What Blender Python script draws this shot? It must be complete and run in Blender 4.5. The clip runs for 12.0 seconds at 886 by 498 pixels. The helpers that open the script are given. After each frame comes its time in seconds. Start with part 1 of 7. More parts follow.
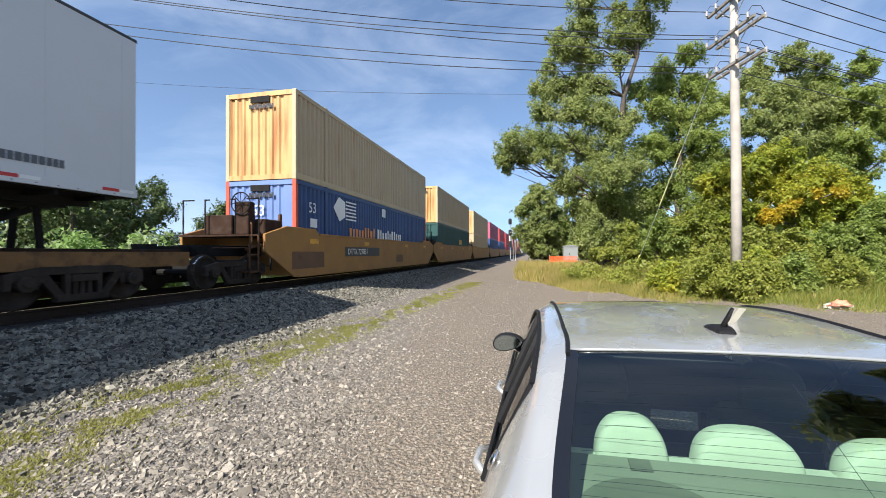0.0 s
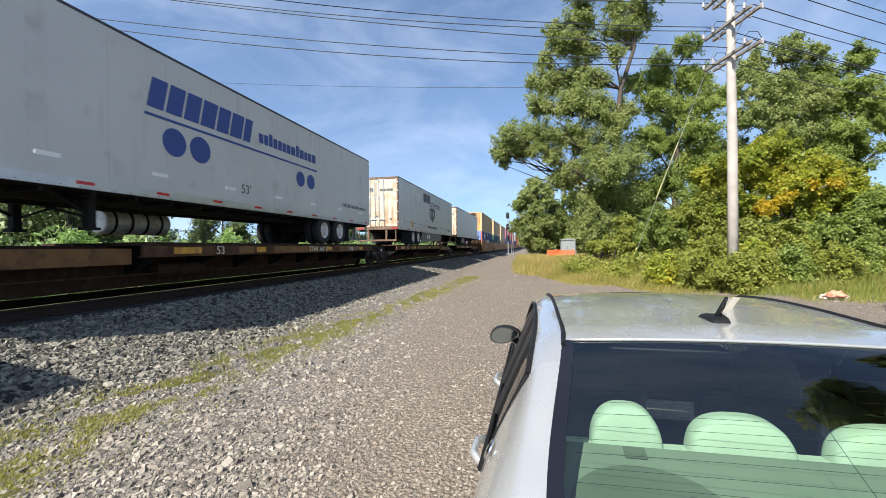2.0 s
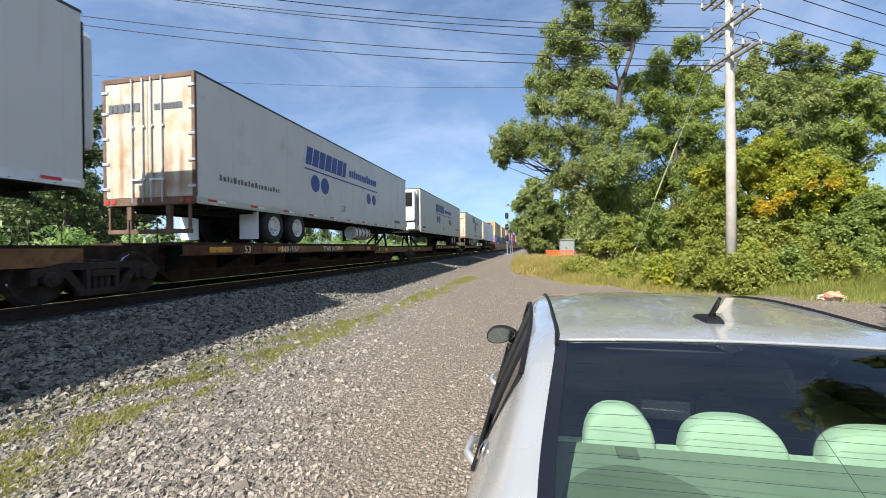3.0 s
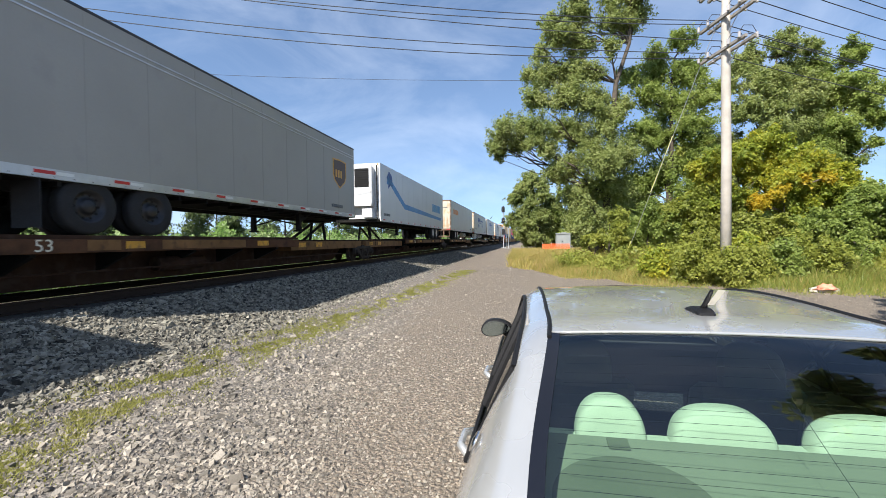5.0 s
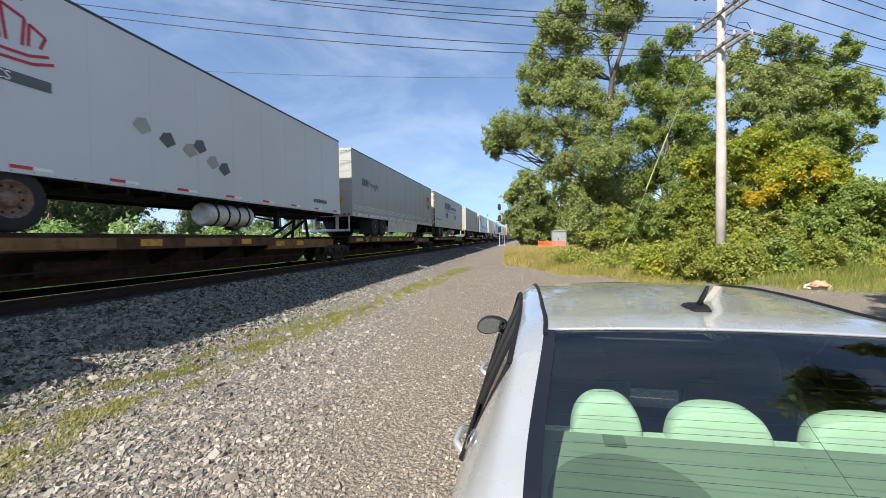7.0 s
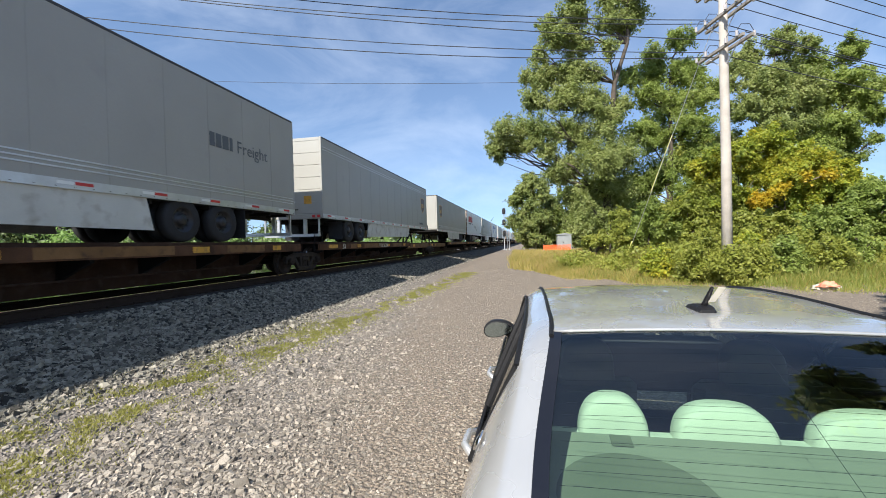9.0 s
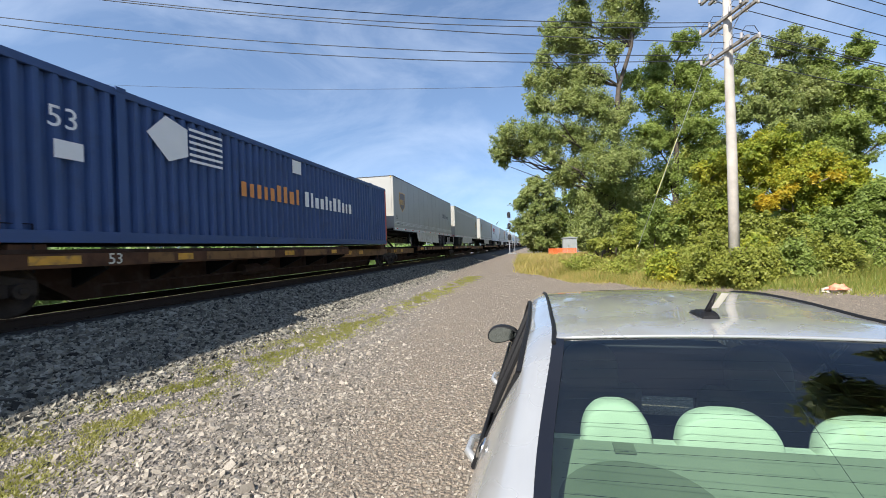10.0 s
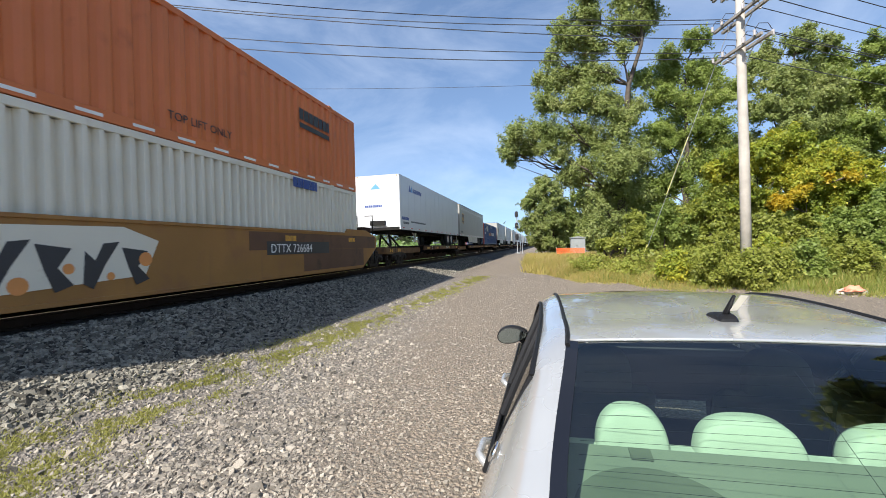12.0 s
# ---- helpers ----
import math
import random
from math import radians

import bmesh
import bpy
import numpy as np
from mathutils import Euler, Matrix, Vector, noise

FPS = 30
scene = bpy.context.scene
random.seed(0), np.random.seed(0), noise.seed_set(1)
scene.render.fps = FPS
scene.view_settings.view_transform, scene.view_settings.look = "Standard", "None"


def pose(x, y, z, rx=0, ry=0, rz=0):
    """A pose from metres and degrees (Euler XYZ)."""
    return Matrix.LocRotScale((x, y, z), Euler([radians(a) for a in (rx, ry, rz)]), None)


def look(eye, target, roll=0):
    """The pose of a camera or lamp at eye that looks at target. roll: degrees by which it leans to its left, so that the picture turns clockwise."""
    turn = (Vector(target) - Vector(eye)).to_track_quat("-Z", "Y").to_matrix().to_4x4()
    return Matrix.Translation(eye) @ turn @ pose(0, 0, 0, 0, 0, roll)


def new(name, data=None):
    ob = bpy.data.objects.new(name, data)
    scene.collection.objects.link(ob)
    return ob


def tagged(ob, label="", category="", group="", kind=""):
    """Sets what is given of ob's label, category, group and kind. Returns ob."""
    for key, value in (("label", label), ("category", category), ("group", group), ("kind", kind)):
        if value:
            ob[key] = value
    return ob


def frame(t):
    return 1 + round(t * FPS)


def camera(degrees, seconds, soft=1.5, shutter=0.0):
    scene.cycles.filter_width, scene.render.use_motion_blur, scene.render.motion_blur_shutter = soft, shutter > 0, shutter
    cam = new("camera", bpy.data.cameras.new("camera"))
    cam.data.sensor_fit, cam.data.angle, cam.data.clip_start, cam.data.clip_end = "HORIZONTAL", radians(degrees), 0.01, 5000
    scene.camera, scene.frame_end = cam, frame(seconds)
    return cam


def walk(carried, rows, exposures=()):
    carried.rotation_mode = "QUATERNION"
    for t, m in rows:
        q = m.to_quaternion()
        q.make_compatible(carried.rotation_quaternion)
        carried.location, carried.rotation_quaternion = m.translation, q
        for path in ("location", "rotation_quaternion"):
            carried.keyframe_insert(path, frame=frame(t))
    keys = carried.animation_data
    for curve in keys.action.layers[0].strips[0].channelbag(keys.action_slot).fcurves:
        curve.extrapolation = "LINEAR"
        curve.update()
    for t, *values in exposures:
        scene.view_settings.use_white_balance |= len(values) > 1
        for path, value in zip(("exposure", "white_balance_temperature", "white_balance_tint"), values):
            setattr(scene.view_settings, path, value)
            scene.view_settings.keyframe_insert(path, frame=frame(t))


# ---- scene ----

# ---------- camera ----------
cam = camera(94.0, 12.0, soft=0.6, shutter=0.04)
PATH = [
    (0, (0.039, 0.006, 1.744), (-0.392, 1.959, 1.761), -0.2),
    (0.5, (0.048, -0.002, 1.744), (-0.389, 1.95, 1.754), -0.2),
    (1, (0.049, 0.005, 1.736), (-0.387, 1.957, 1.736), -0.4),
    (1.5, (0.047, 0.009, 1.731), (-0.382, 1.963, 1.723), -0.6),
    (2, (0.048, 0.008, 1.734), (-0.373, 1.963, 1.725), -0.7),
    (2.5, (0.065, 0.014, 1.736), (-0.353, 1.97, 1.727), -0.7),
    (3, (0.066, 0.01, 1.734), (-0.351, 1.966, 1.725), -0.6),
    (5, (0.079, 0.019, 1.73), (-0.322, 1.979, 1.691), -0.7),
    (5.5, (0.07, 0.025, 1.724), (-0.326, 1.985, 1.671), -0.9),
    (6, (0.066, 0.037, 1.721), (-0.325, 1.998, 1.66), -1.0),
    (6.5, (0.069, 0.043, 1.724), (-0.317, 2.004, 1.665), -0.9),
    (7, (0.08, 0.033, 1.726), (-0.303, 1.995, 1.676), -0.8),
    (9, (0.08, 0.005, 1.725), (-0.326, 1.964, 1.699), -1.5),
    (9.5, (0.088, 0.007, 1.733), (-0.329, 1.963, 1.716), -1.7),
    (10, (0.093, -0.003, 1.737), (-0.337, 1.951, 1.731), -1.8),
    (10.5, (0.082, -0.007, 1.742), (-0.363, 1.943, 1.746), -1.7),
    (11, (0.077, 0.002, 1.741), (-0.379, 1.949, 1.746), -1.7),
    (11.5, (0.074, 0.013, 1.739), (-0.39, 1.958, 1.739), -1.6),
    (12, (0.073, 0.015, 1.74), (-0.391, 1.96, 1.732), -1.6),
]
walk(cam, [(t, look(e, a, r)) for t, e, a, r in PATH], exposures=[(0, 0.92), (12, 0.92)])

# ---------- light ----------
SUN = Vector((-0.40, -0.94, 1.0)).normalized()
world = bpy.data.worlds.new("world")
scene.world = world
world.use_nodes = True
wn, wl = world.node_tree.nodes, world.node_tree.links
sky = wn.new("ShaderNodeTexSky")
sky.sky_type = "NISHITA"
sky.sun_disc = False
sky.sun_elevation = math.asin(SUN.z)
sky.sun_rotation = math.atan2(SUN.x, SUN.y)
sky.air_density, sky.dust_density, sky.ozone_density = 0.95, 0.35, 1.6
coord = wn.new("ShaderNodeTexCoord")
stretch = wn.new("ShaderNodeMapping")
stretch.inputs["Rotation"].default_value = (0.0, 0.0, 0.6)
stretch.inputs["Scale"].default_value = (1.2, 3.2, 4.5)
wisps = wn.new("ShaderNodeTexNoise")
wisps.inputs["Scale"].default_value = 1.3
wisps.inputs["Detail"].default_value = 9
wisps.inputs["Roughness"].default_value = 0.6
wisps.inputs["Distortion"].default_value = 0.7
wramp = wn.new("ShaderNodeMapRange")
wramp.inputs["From Min"].default_value = 0.42
wramp.inputs["From Max"].default_value = 0.85
wramp.inputs["To Max"].default_value = 0.25
wmix = wn.new("ShaderNodeMixRGB")
wmix.inputs[2].default_value = (7.5, 8.0, 8.8, 1)
lift = wn.new("ShaderNodeVectorMath")     # a hazeless horizon: the sky is read from a little above it
lift.operation = "MULTIPLY_ADD"
lift.inputs[1].default_value = (1.0, 1.0, 0.85)
lift.inputs[2].default_value = (0.0, 0.0, 0.16)
wl.new(coord.outputs["Generated"], lift.inputs[0])
wl.new(lift.outputs["Vector"], sky.inputs["Vector"])
wl.new(coord.outputs["Generated"], stretch.inputs["Vector"])
wl.new(stretch.outputs["Vector"], wisps.inputs["Vector"])
wl.new(wisps.outputs["Fac"], wramp.inputs["Value"])
wl.new(wramp.outputs["Result"], wmix.inputs[0])
wl.new(sky.outputs["Color"], wmix.inputs[1])
wl.new(wmix.outputs[0], wn["Background"].inputs["Color"])
wn["Background"].inputs["Strength"].default_value = 0.116
sun = new("sun", bpy.data.lights.new("sun", "SUN"))
sun.data.energy = 5.0
sun.data.angle = radians(0.53)
sun.data.color = (1.0, 0.95, 0.87)
sun.matrix_basis = look((-30, -60, 70), Vector((-30, -60, 70)) - SUN)


# ---------- materials ----------
def paint(name, col, rough=0.5, metal=0.0, var=0.18, scale=1.5, fine=40.0, bump=0.05, dirt=None, streak=None, island=0.0, rnd=0.0):
    """A worn surface: colour varied at two scales, blotches of dirt, rust that runs down, fine relief."""
    m = bpy.data.materials.new(name)
    m.use_nodes = True
    n, l = m.node_tree.nodes, m.node_tree.links
    b = n["Principled BSDF"]
    tc = n.new("ShaderNodeTexCoord")
    def noise_at(s, detail=5, sc=(1, 1, 1)):
        mp = n.new("ShaderNodeMapping")
        mp.inputs["Scale"].default_value = sc
        l.new(tc.outputs["Object"], mp.inputs["Vector"])
        t = n.new("ShaderNodeTexNoise")
        t.inputs["Scale"].default_value = s
        t.inputs["Detail"].default_value = detail
        l.new(mp.outputs["Vector"], t.inputs["Vector"])
        return t.outputs["Fac"]
    def mixed(fac, a, c, kind="MIX"):
        x = n.new("ShaderNodeMixRGB")
        x.blend_type = kind
        if isinstance(fac, float):
            x.inputs[0].default_value = fac
        else:
            l.new(fac, x.inputs[0])
        for i, s in ((1, a), (2, c)):
            if isinstance(s, tuple):
                x.inputs[i].default_value = (*s[:3], 1)
            else:
                l.new(s, x.inputs[i])
        return x.outputs[0]
    def ranged(src, lo, hi, tmax=1.0):
        r = n.new("ShaderNodeMapRange")
        r.inputs["From Min"].default_value, r.inputs["From Max"].default_value = lo, hi
        r.inputs["To Max"].default_value = tmax
        l.new(src, r.inputs["Value"])
        return r.outputs["Result"]
    dark = tuple(c * (1 - var) for c in col)
    lite = tuple(min(1, c * (1 + var)) for c in col)
    big = noise_at(scale)
    small = noise_at(fine, 3)
    c = mixed(ranged(big, 0.3, 0.7), dark, lite)
    c = mixed(ranged(small, 0.35, 0.75, 0.35), c, dark)
    if dirt:
        c = mixed(ranged(noise_at(scale * 2.3, 7), dirt[1], dirt[1] + 0.2, 0.85), c, dirt[0])
    if streak:
        c = mixed(ranged(noise_at(2.2, 5, (1.6, 1.6, 0.16)), streak[1], streak[1] + 0.22, 0.9), c, streak[0])
    if island or rnd:
        g = n.new("ShaderNodeNewGeometry") if island else n.new("ShaderNodeObjectInfo")
        k = island or rnd
        h = n.new("ShaderNodeMapRange")
        h.inputs["To Min"].default_value, h.inputs["To Max"].default_value = 1 - k, 1 + k
        l.new(g.outputs["Random Per Island" if island else "Random"], h.inputs["Value"])
        v = n.new("ShaderNodeVectorMath")
        v.operation = "SCALE"
        l.new(c, v.inputs[0])
        l.new(h.outputs["Result"], v.inputs["Scale"])
        c = v.outputs["Vector"]
    l.new(c, b.inputs["Base Color"])
    b.inputs["Metallic"].default_value = metal
    rr = n.new("ShaderNodeMapRange")
    rr.inputs["To Min"].default_value, rr.inputs["To Max"].default_value = max(0.02, rough - 0.12), min(1, rough + 0.12)
    l.new(small, rr.inputs["Value"])
    l.new(rr.outputs["Result"], b.inputs["Roughness"])
    if bump:
        bp = n.new("ShaderNodeBump")
        bp.inputs["Strength"].default_value = bump
        bp.inputs["Distance"].default_value = 0.02
        l.new(small, bp.inputs["Height"])
        l.new(bp.outputs["Normal"], b.inputs["Normal"])
    return m


def foliage(name, cols, through_light=0.5):
    """Leaves: colour from leaf to leaf, some light let through."""
    m = bpy.data.materials.new(name)
    m.use_nodes = True
    n, l = m.node_tree.nodes, m.node_tree.links
    b = n["Principled BSDF"]
    g = n.new("ShaderNodeNewGeometry")
    ramp = n.new("ShaderNodeValToRGB")
    el = ramp.color_ramp.elements
    while len(el) < len(cols):
        el.new(0.5)
    for i, c in enumerate(cols):
        el[i].position = i / (len(cols) - 1)
        el[i].color = (*c, 1)
    tc = n.new("ShaderNodeTexCoord")
    t = n.new("ShaderNodeTexNoise")
    t.inputs["Scale"].default_value = 0.55
    t.inputs["Detail"].default_value = 3
    l.new(tc.outputs["Object"], t.inputs["Vector"])
    mx = n.new("ShaderNodeMath")
    mx.operation = "MULTIPLY_ADD"
    mx.inputs[1].default_value = 0.45
    l.new(g.outputs["Random Per Island"], mx.inputs[0])
    mr = n.new("ShaderNodeMapRange")
    mr.inputs["From Min"].default_value, mr.inputs["From Max"].default_value, mr.inputs["To Max"].default_value = 0.3, 0.7, 0.55
    l.new(t.outputs["Fac"], mr.inputs["Value"])
    l.new(mr.outputs["Result"], mx.inputs[2])
    l.new(mx.outputs[0], ramp.inputs["Fac"])
    l.new(ramp.outputs["Color"], b.inputs["Base Color"])
    b.inputs["Roughness"].default_value = 0.5
    b.inputs["Specular IOR Level"].default_value = 0.35
    tr = n.new("ShaderNodeBsdfTranslucent")
    l.new(ramp.outputs["Color"], tr.inputs["Color"])
    ms = n.new("ShaderNodeMixShader")
    ms.inputs[0].default_value = through_light
    l.new(b.outputs[0], ms.inputs[1])
    l.new(tr.outputs[0], ms.inputs[2])
    l.new(ms.outputs[0], n["Material Output"].inputs["Surface"])
    return m


def pane_glass(name, tint):
    m = bpy.data.materials.new(name)
    m.use_nodes = True
    n, l = m.node_tree.nodes, m.node_tree.links
    n.remove(n["Principled BSDF"])
    tr = n.new("ShaderNodeBsdfTransparent")
    tr.inputs["Color"].default_value = (*tint, 1)
    gl = n.new("ShaderNodeBsdfGlossy")
    gl.inputs["Roughness"].default_value = 0.01
    fr = n.new("ShaderNodeFresnel")
    fr.inputs["IOR"].default_value = 2.0    # both faces of the pane
    ms = n.new("ShaderNodeMixShader")
    l.new(fr.outputs[0], ms.inputs[0])
    l.new(tr.outputs[0], ms.inputs[1])
    l.new(gl.outputs[0], ms.inputs[2])
    l.new(ms.outputs[0], n["Material Output"].inputs["Surface"])
    return m


def gravel_ground():
    """Crushed grey stone with finer worn tracks, and dusty earth away from the yard."""
    m = bpy.data.materials.new("gravel_ground")
    m.use_nodes = True
    n, l = m.node_tree.nodes, m.node_tree.links
    b = n["Principled BSDF"]
    tc = n.new("ShaderNodeTexCoord")
    def tex(kind, s, **kw):
        t = n.new(kind)
        t.inputs["Scale"].default_value = s
        for k, v in kw.items():
            t.inputs[k].default_value = v
        l.new(tc.outputs["Object"], t.inputs["Vector"])
        return t
    def rng(src, a, c, lo=0.0, hi=1.0):
        r = n.new("ShaderNodeMapRange")
        for k, v in (("From Min", a), ("From Max", c), ("To Min", lo), ("To Max", hi)):
            r.inputs[k].default_value = v
        l.new(src, r.inputs["Value"])
        return r.outputs["Result"]
    def mix(fac, a, c, kind="MIX"):
        x = n.new("ShaderNodeMixRGB")
        x.blend_type = kind
        l.new(fac, x.inputs[0]) if not isinstance(fac, float) else None
        if isinstance(fac, float):
            x.inputs[0].default_value = fac
        for i, s in ((1, a), (2, c)):
            if isinstance(s, tuple):
                x.inputs[i].default_value = (*s, 1)
            else:
                l.new(s, x.inputs[i])
        return x.outputs[0]
    stones = tex("ShaderNodeTexVoronoi", 26.0)
    fine = tex("ShaderNodeTexVoronoi", 75.0)
    big = tex("ShaderNodeTexNoise", 0.22, Detail=4.0)
    mid = tex("ShaderNodeTexNoise", 1.7, Detail=6.0)
    hue = n.new("ShaderNodeSeparateColor")
    l.new(stones.outputs["Color"], hue.inputs[0])
    hue2 = n.new("ShaderNodeSeparateColor")
    l.new(fine.outputs["Color"], hue2.inputs[0])
    c = mix(rng(hue.outputs[0], 0, 1), (0.13, 0.115, 0.10), (0.34, 0.31, 0.27))
    c2 = mix(rng(hue2.outputs[1], 0, 1), (0.16, 0.142, 0.122), (0.31, 0.275, 0.235))
    c = mix(rng(mid.outputs["Fac"], 0.42, 0.6), c, c2)
    c = mix(rng(big.outputs["Fac"], 0.45, 0.7, 0, 0.45), c, (0.24, 0.20, 0.165))
    sep = n.new("ShaderNodeSeparateXYZ")
    l.new(tc.outputs["Object"], sep.inputs[0])
    # the driven lane: brown fines pressed between the stones
    lane = n.new("ShaderNodeMath")
    lane.operation = "MULTIPLY_ADD"
    lane.inputs[1].default_value = 0.14
    l.new(sep.outputs["Y"], lane.inputs[0])
    l.new(sep.outputs["X"], lane.inputs[2])
    lane2 = n.new("ShaderNodeMath")
    lane2.operation = "MULTIPLY_ADD"
    lane2.inputs[1].default_value = 2.2
    l.new(mid.outputs["Fac"], lane2.inputs[0])
    l.new(lane.outputs[0], lane2.inputs[2])
    dirt = mix(rng(hue2.outputs[0], 0, 1), (0.185, 0.144, 0.105), (0.345, 0.278, 0.205))
    c = mix(rng(lane2.outputs[0], -1.4, 0.3, 0, 0.9), c, dirt)
    # ballast bed: near-black base puts the shade between its stones into the colour
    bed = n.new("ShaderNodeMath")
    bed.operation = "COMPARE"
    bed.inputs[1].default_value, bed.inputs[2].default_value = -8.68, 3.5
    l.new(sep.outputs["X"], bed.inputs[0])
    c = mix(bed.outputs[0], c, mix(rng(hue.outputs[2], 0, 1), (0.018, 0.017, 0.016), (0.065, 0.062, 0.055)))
    crack = rng(stones.outputs["Distance"], 0.25, 0.62, 0, 0.55)
    c = mix(crack, c, (0.05, 0.047, 0.043))
    l.new(c, b.inputs["Base Color"])
    b.inputs["Roughness"].default_value = 0.9
    bp = n.new("ShaderNodeBump")
    bp.inputs["Strength"].default_value = 0.9
    bp.inputs["Distance"].default_value = 0.03
    h = n.new("ShaderNodeMath")
    h.operation = "MULTIPLY_ADD"
    h.inputs[1].default_value = 0.35
    l.new(fine.outputs["Distance"], h.inputs[0])
    l.new(stones.outputs["Distance"], h.inputs[2])
    inv = n.new("ShaderNodeMath")
    inv.operation = "SUBTRACT"
    inv.inputs[0].default_value = 1.0
    l.new(h.outputs[0], inv.inputs[1])
    l.new(inv.outputs[0], bp.inputs["Height"])
    l.new(bp.outputs["Normal"], b.inputs["Normal"])
    return m


RUST = (0.16, 0.07, 0.03)
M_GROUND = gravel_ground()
M_STONE = paint("crushed_stone", (0.24, 0.213, 0.175), 0.85, var=0.25, scale=9, fine=90, bump=0.3, dirt=((0.22, 0.175, 0.13), 0.55), island=0.62)
M_BALLAST = paint("ballast_stone", (0.162, 0.150, 0.120), 0.85, var=0.3, scale=9, fine=90, bump=0.3, island=0.92)
M_RAIL = paint("rail_steel", (0.04, 0.026, 0.019), 0.95, 0.0, fine=30, bump=0.1)
M_RAILTOP = paint("polished_rail_head", (0.80, 0.79, 0.76), 0.13, 1.0, var=0.05)
M_TIE = paint("creosoted_timber", (0.05, 0.042, 0.036), 0.9, var=0.35, scale=5, bump=0.3)
M_WHITE = paint("white_trailer_skin", (0.575, 0.575, 0.535), 0.42, var=0.05, scale=0.7, fine=24, bump=0.015, dirt=((0.42, 0.40, 0.36), 0.6), streak=((0.46, 0.44, 0.40), 0.62))
M_BRIGHT = paint("clean_white_skin", (0.60, 0.61, 0.61), 0.35, var=0.03, scale=0.7, fine=24, bump=0.01)
M_GREY = paint("grey_trailer_skin", (0.345, 0.338, 0.305), 0.42, var=0.06, scale=0.6, fine=24, bump=0.015, dirt=((0.30, 0.29, 0.27), 0.62))
M_DOOR = paint("stained_white_door", (0.54, 0.48, 0.38), 0.55, var=0.12, scale=0.9, bump=0.03, dirt=((0.40, 0.28, 0.15), 0.46), streak=((0.27, 0.13, 0.05), 0.53))
M_RUSTY = paint("rusty_frame", (0.15, 0.092, 0.06), 0.75, 0.1, var=0.4, scale=3, bump=0.2)
M_DARK = paint("black_running_gear", (0.012, 0.011, 0.010), 0.8, 0.0, var=0.35, scale=3, bump=0.15)
M_DARK.node_tree.nodes["Principled BSDF"].inputs["Specular IOR Level"].default_value = 0.25
M_BOGIE = paint("cast_steel_truck", (0.040, 0.030, 0.024), 0.7, 0.1, var=0.35, scale=4, bump=0.15, dirt=((0.075, 0.05, 0.035), 0.58))
M_SILL = paint("rusted_side_sill", (0.105, 0.052, 0.028), 0.92, var=0.35, scale=1.6, dirt=((0.045, 0.026, 0.018), 0.5), bump=0.1)
M_FADED = paint("faded_ochre_panel", (0.20, 0.105, 0.042), 0.65, var=0.25, scale=2.0, dirt=((0.07, 0.04, 0.025), 0.52), bump=0.08)
M_CAP = paint("dark_roof_edge", (0.055, 0.055, 0.057), 0.5, 0.2, var=0.15)
M_RUSTRIM = paint("rusted_rim", (0.22, 0.14, 0.09), 0.6, 0.2, var=0.35, scale=9, dirt=((0.05, 0.035, 0.03), 0.5))
for m in (M_BOGIE, M_SILL, M_FADED, M_RAIL):
    m.node_tree.nodes["Principled BSDF"].inputs["Specular IOR Level"].default_value = 0.2
M_TYRE = paint("tyre_rubber", (0.02, 0.02, 0.021), 0.85, var=0.2, scale=6, bump=0.1)
M_RIM = paint("white_rim", (0.62, 0.60, 0.57), 0.45, 0.2, var=0.15, scale=6, dirt=((0.25, 0.17, 0.1), 0.55))
M_DARKRIM = paint("dark_rim", (0.035, 0.035, 0.038), 0.4, 0.5, var=0.2, scale=6)
M_ALU = paint("aluminium_rail", (0.60, 0.60, 0.60), 0.38, 0.7, var=0.1, scale=4)
M_RED = paint("red_reflector", (0.55, 0.03, 0.03), 0.35)
M_TAPEW = paint("white_reflector", (0.8, 0.8, 0.78), 0.35, var=0.05)
M_YELLOW = paint("railcar_yellow", (0.62, 0.31, 0.035), 0.6, var=0.2, scale=3, dirt=((0.2, 0.11, 0.05), 0.5), bump=0.08)
M_DECK = paint("railcar_deck", (0.042, 0.022, 0.014), 0.92, var=0.35, scale=2.2, dirt=((0.06, 0.04, 0.03), 0.5), bump=0.15)
M_DECK.node_tree.nodes["Principled BSDF"].inputs["Specular IOR Level"].default_value = 0.2
M_WELL = paint("well_car_ochre", (0.33, 0.162, 0.042), 0.7, var=0.15, scale=0.7, dirt=((0.27, 0.125, 0.045), 0.52), streak=((0.24, 0.12, 0.05), 0.6), bump=0.05)
M_BROWN = paint("well_car_brown", (0.13, 0.062, 0.032), 0.65, var=0.2, scale=0.8, dirt=((0.05, 0.028, 0.017), 0.55), bump=0.05)
M_LBLUE = paint("logo_blue", (0.035, 0.07, 0.26), 0.45, var=0.06)
M_LBLACK = paint("letter_black", (0.035, 0.035, 0.04), 0.5, var=0.1)
M_LWHITE = paint("letter_white", (0.8, 0.8, 0.78), 0.5, var=0.05)
M_LGREY = paint("letter_grey", (0.10, 0.11, 0.12), 0.5, var=0.1)
M_ORANGE_LT = paint("letter_orange", (0.70, 0.28, 0.08), 0.5, var=0.1)
M_SHIELD = paint("shield_brown", (0.09, 0.045, 0.03), 0.4, var=0.1)
M_GOLD = paint("shield_gold", (0.62, 0.34, 0.05), 0.4, var=0.1)
M_CRED = paint("letter_red", (0.45, 0.03, 0.05), 0.5, var=0.1)
M_SKIRT = paint("skirt_panel", (0.55, 0.55, 0.50), 0.5, var=0.1, scale=1.5, dirt=((0.32, 0.29, 0.24), 0.52))
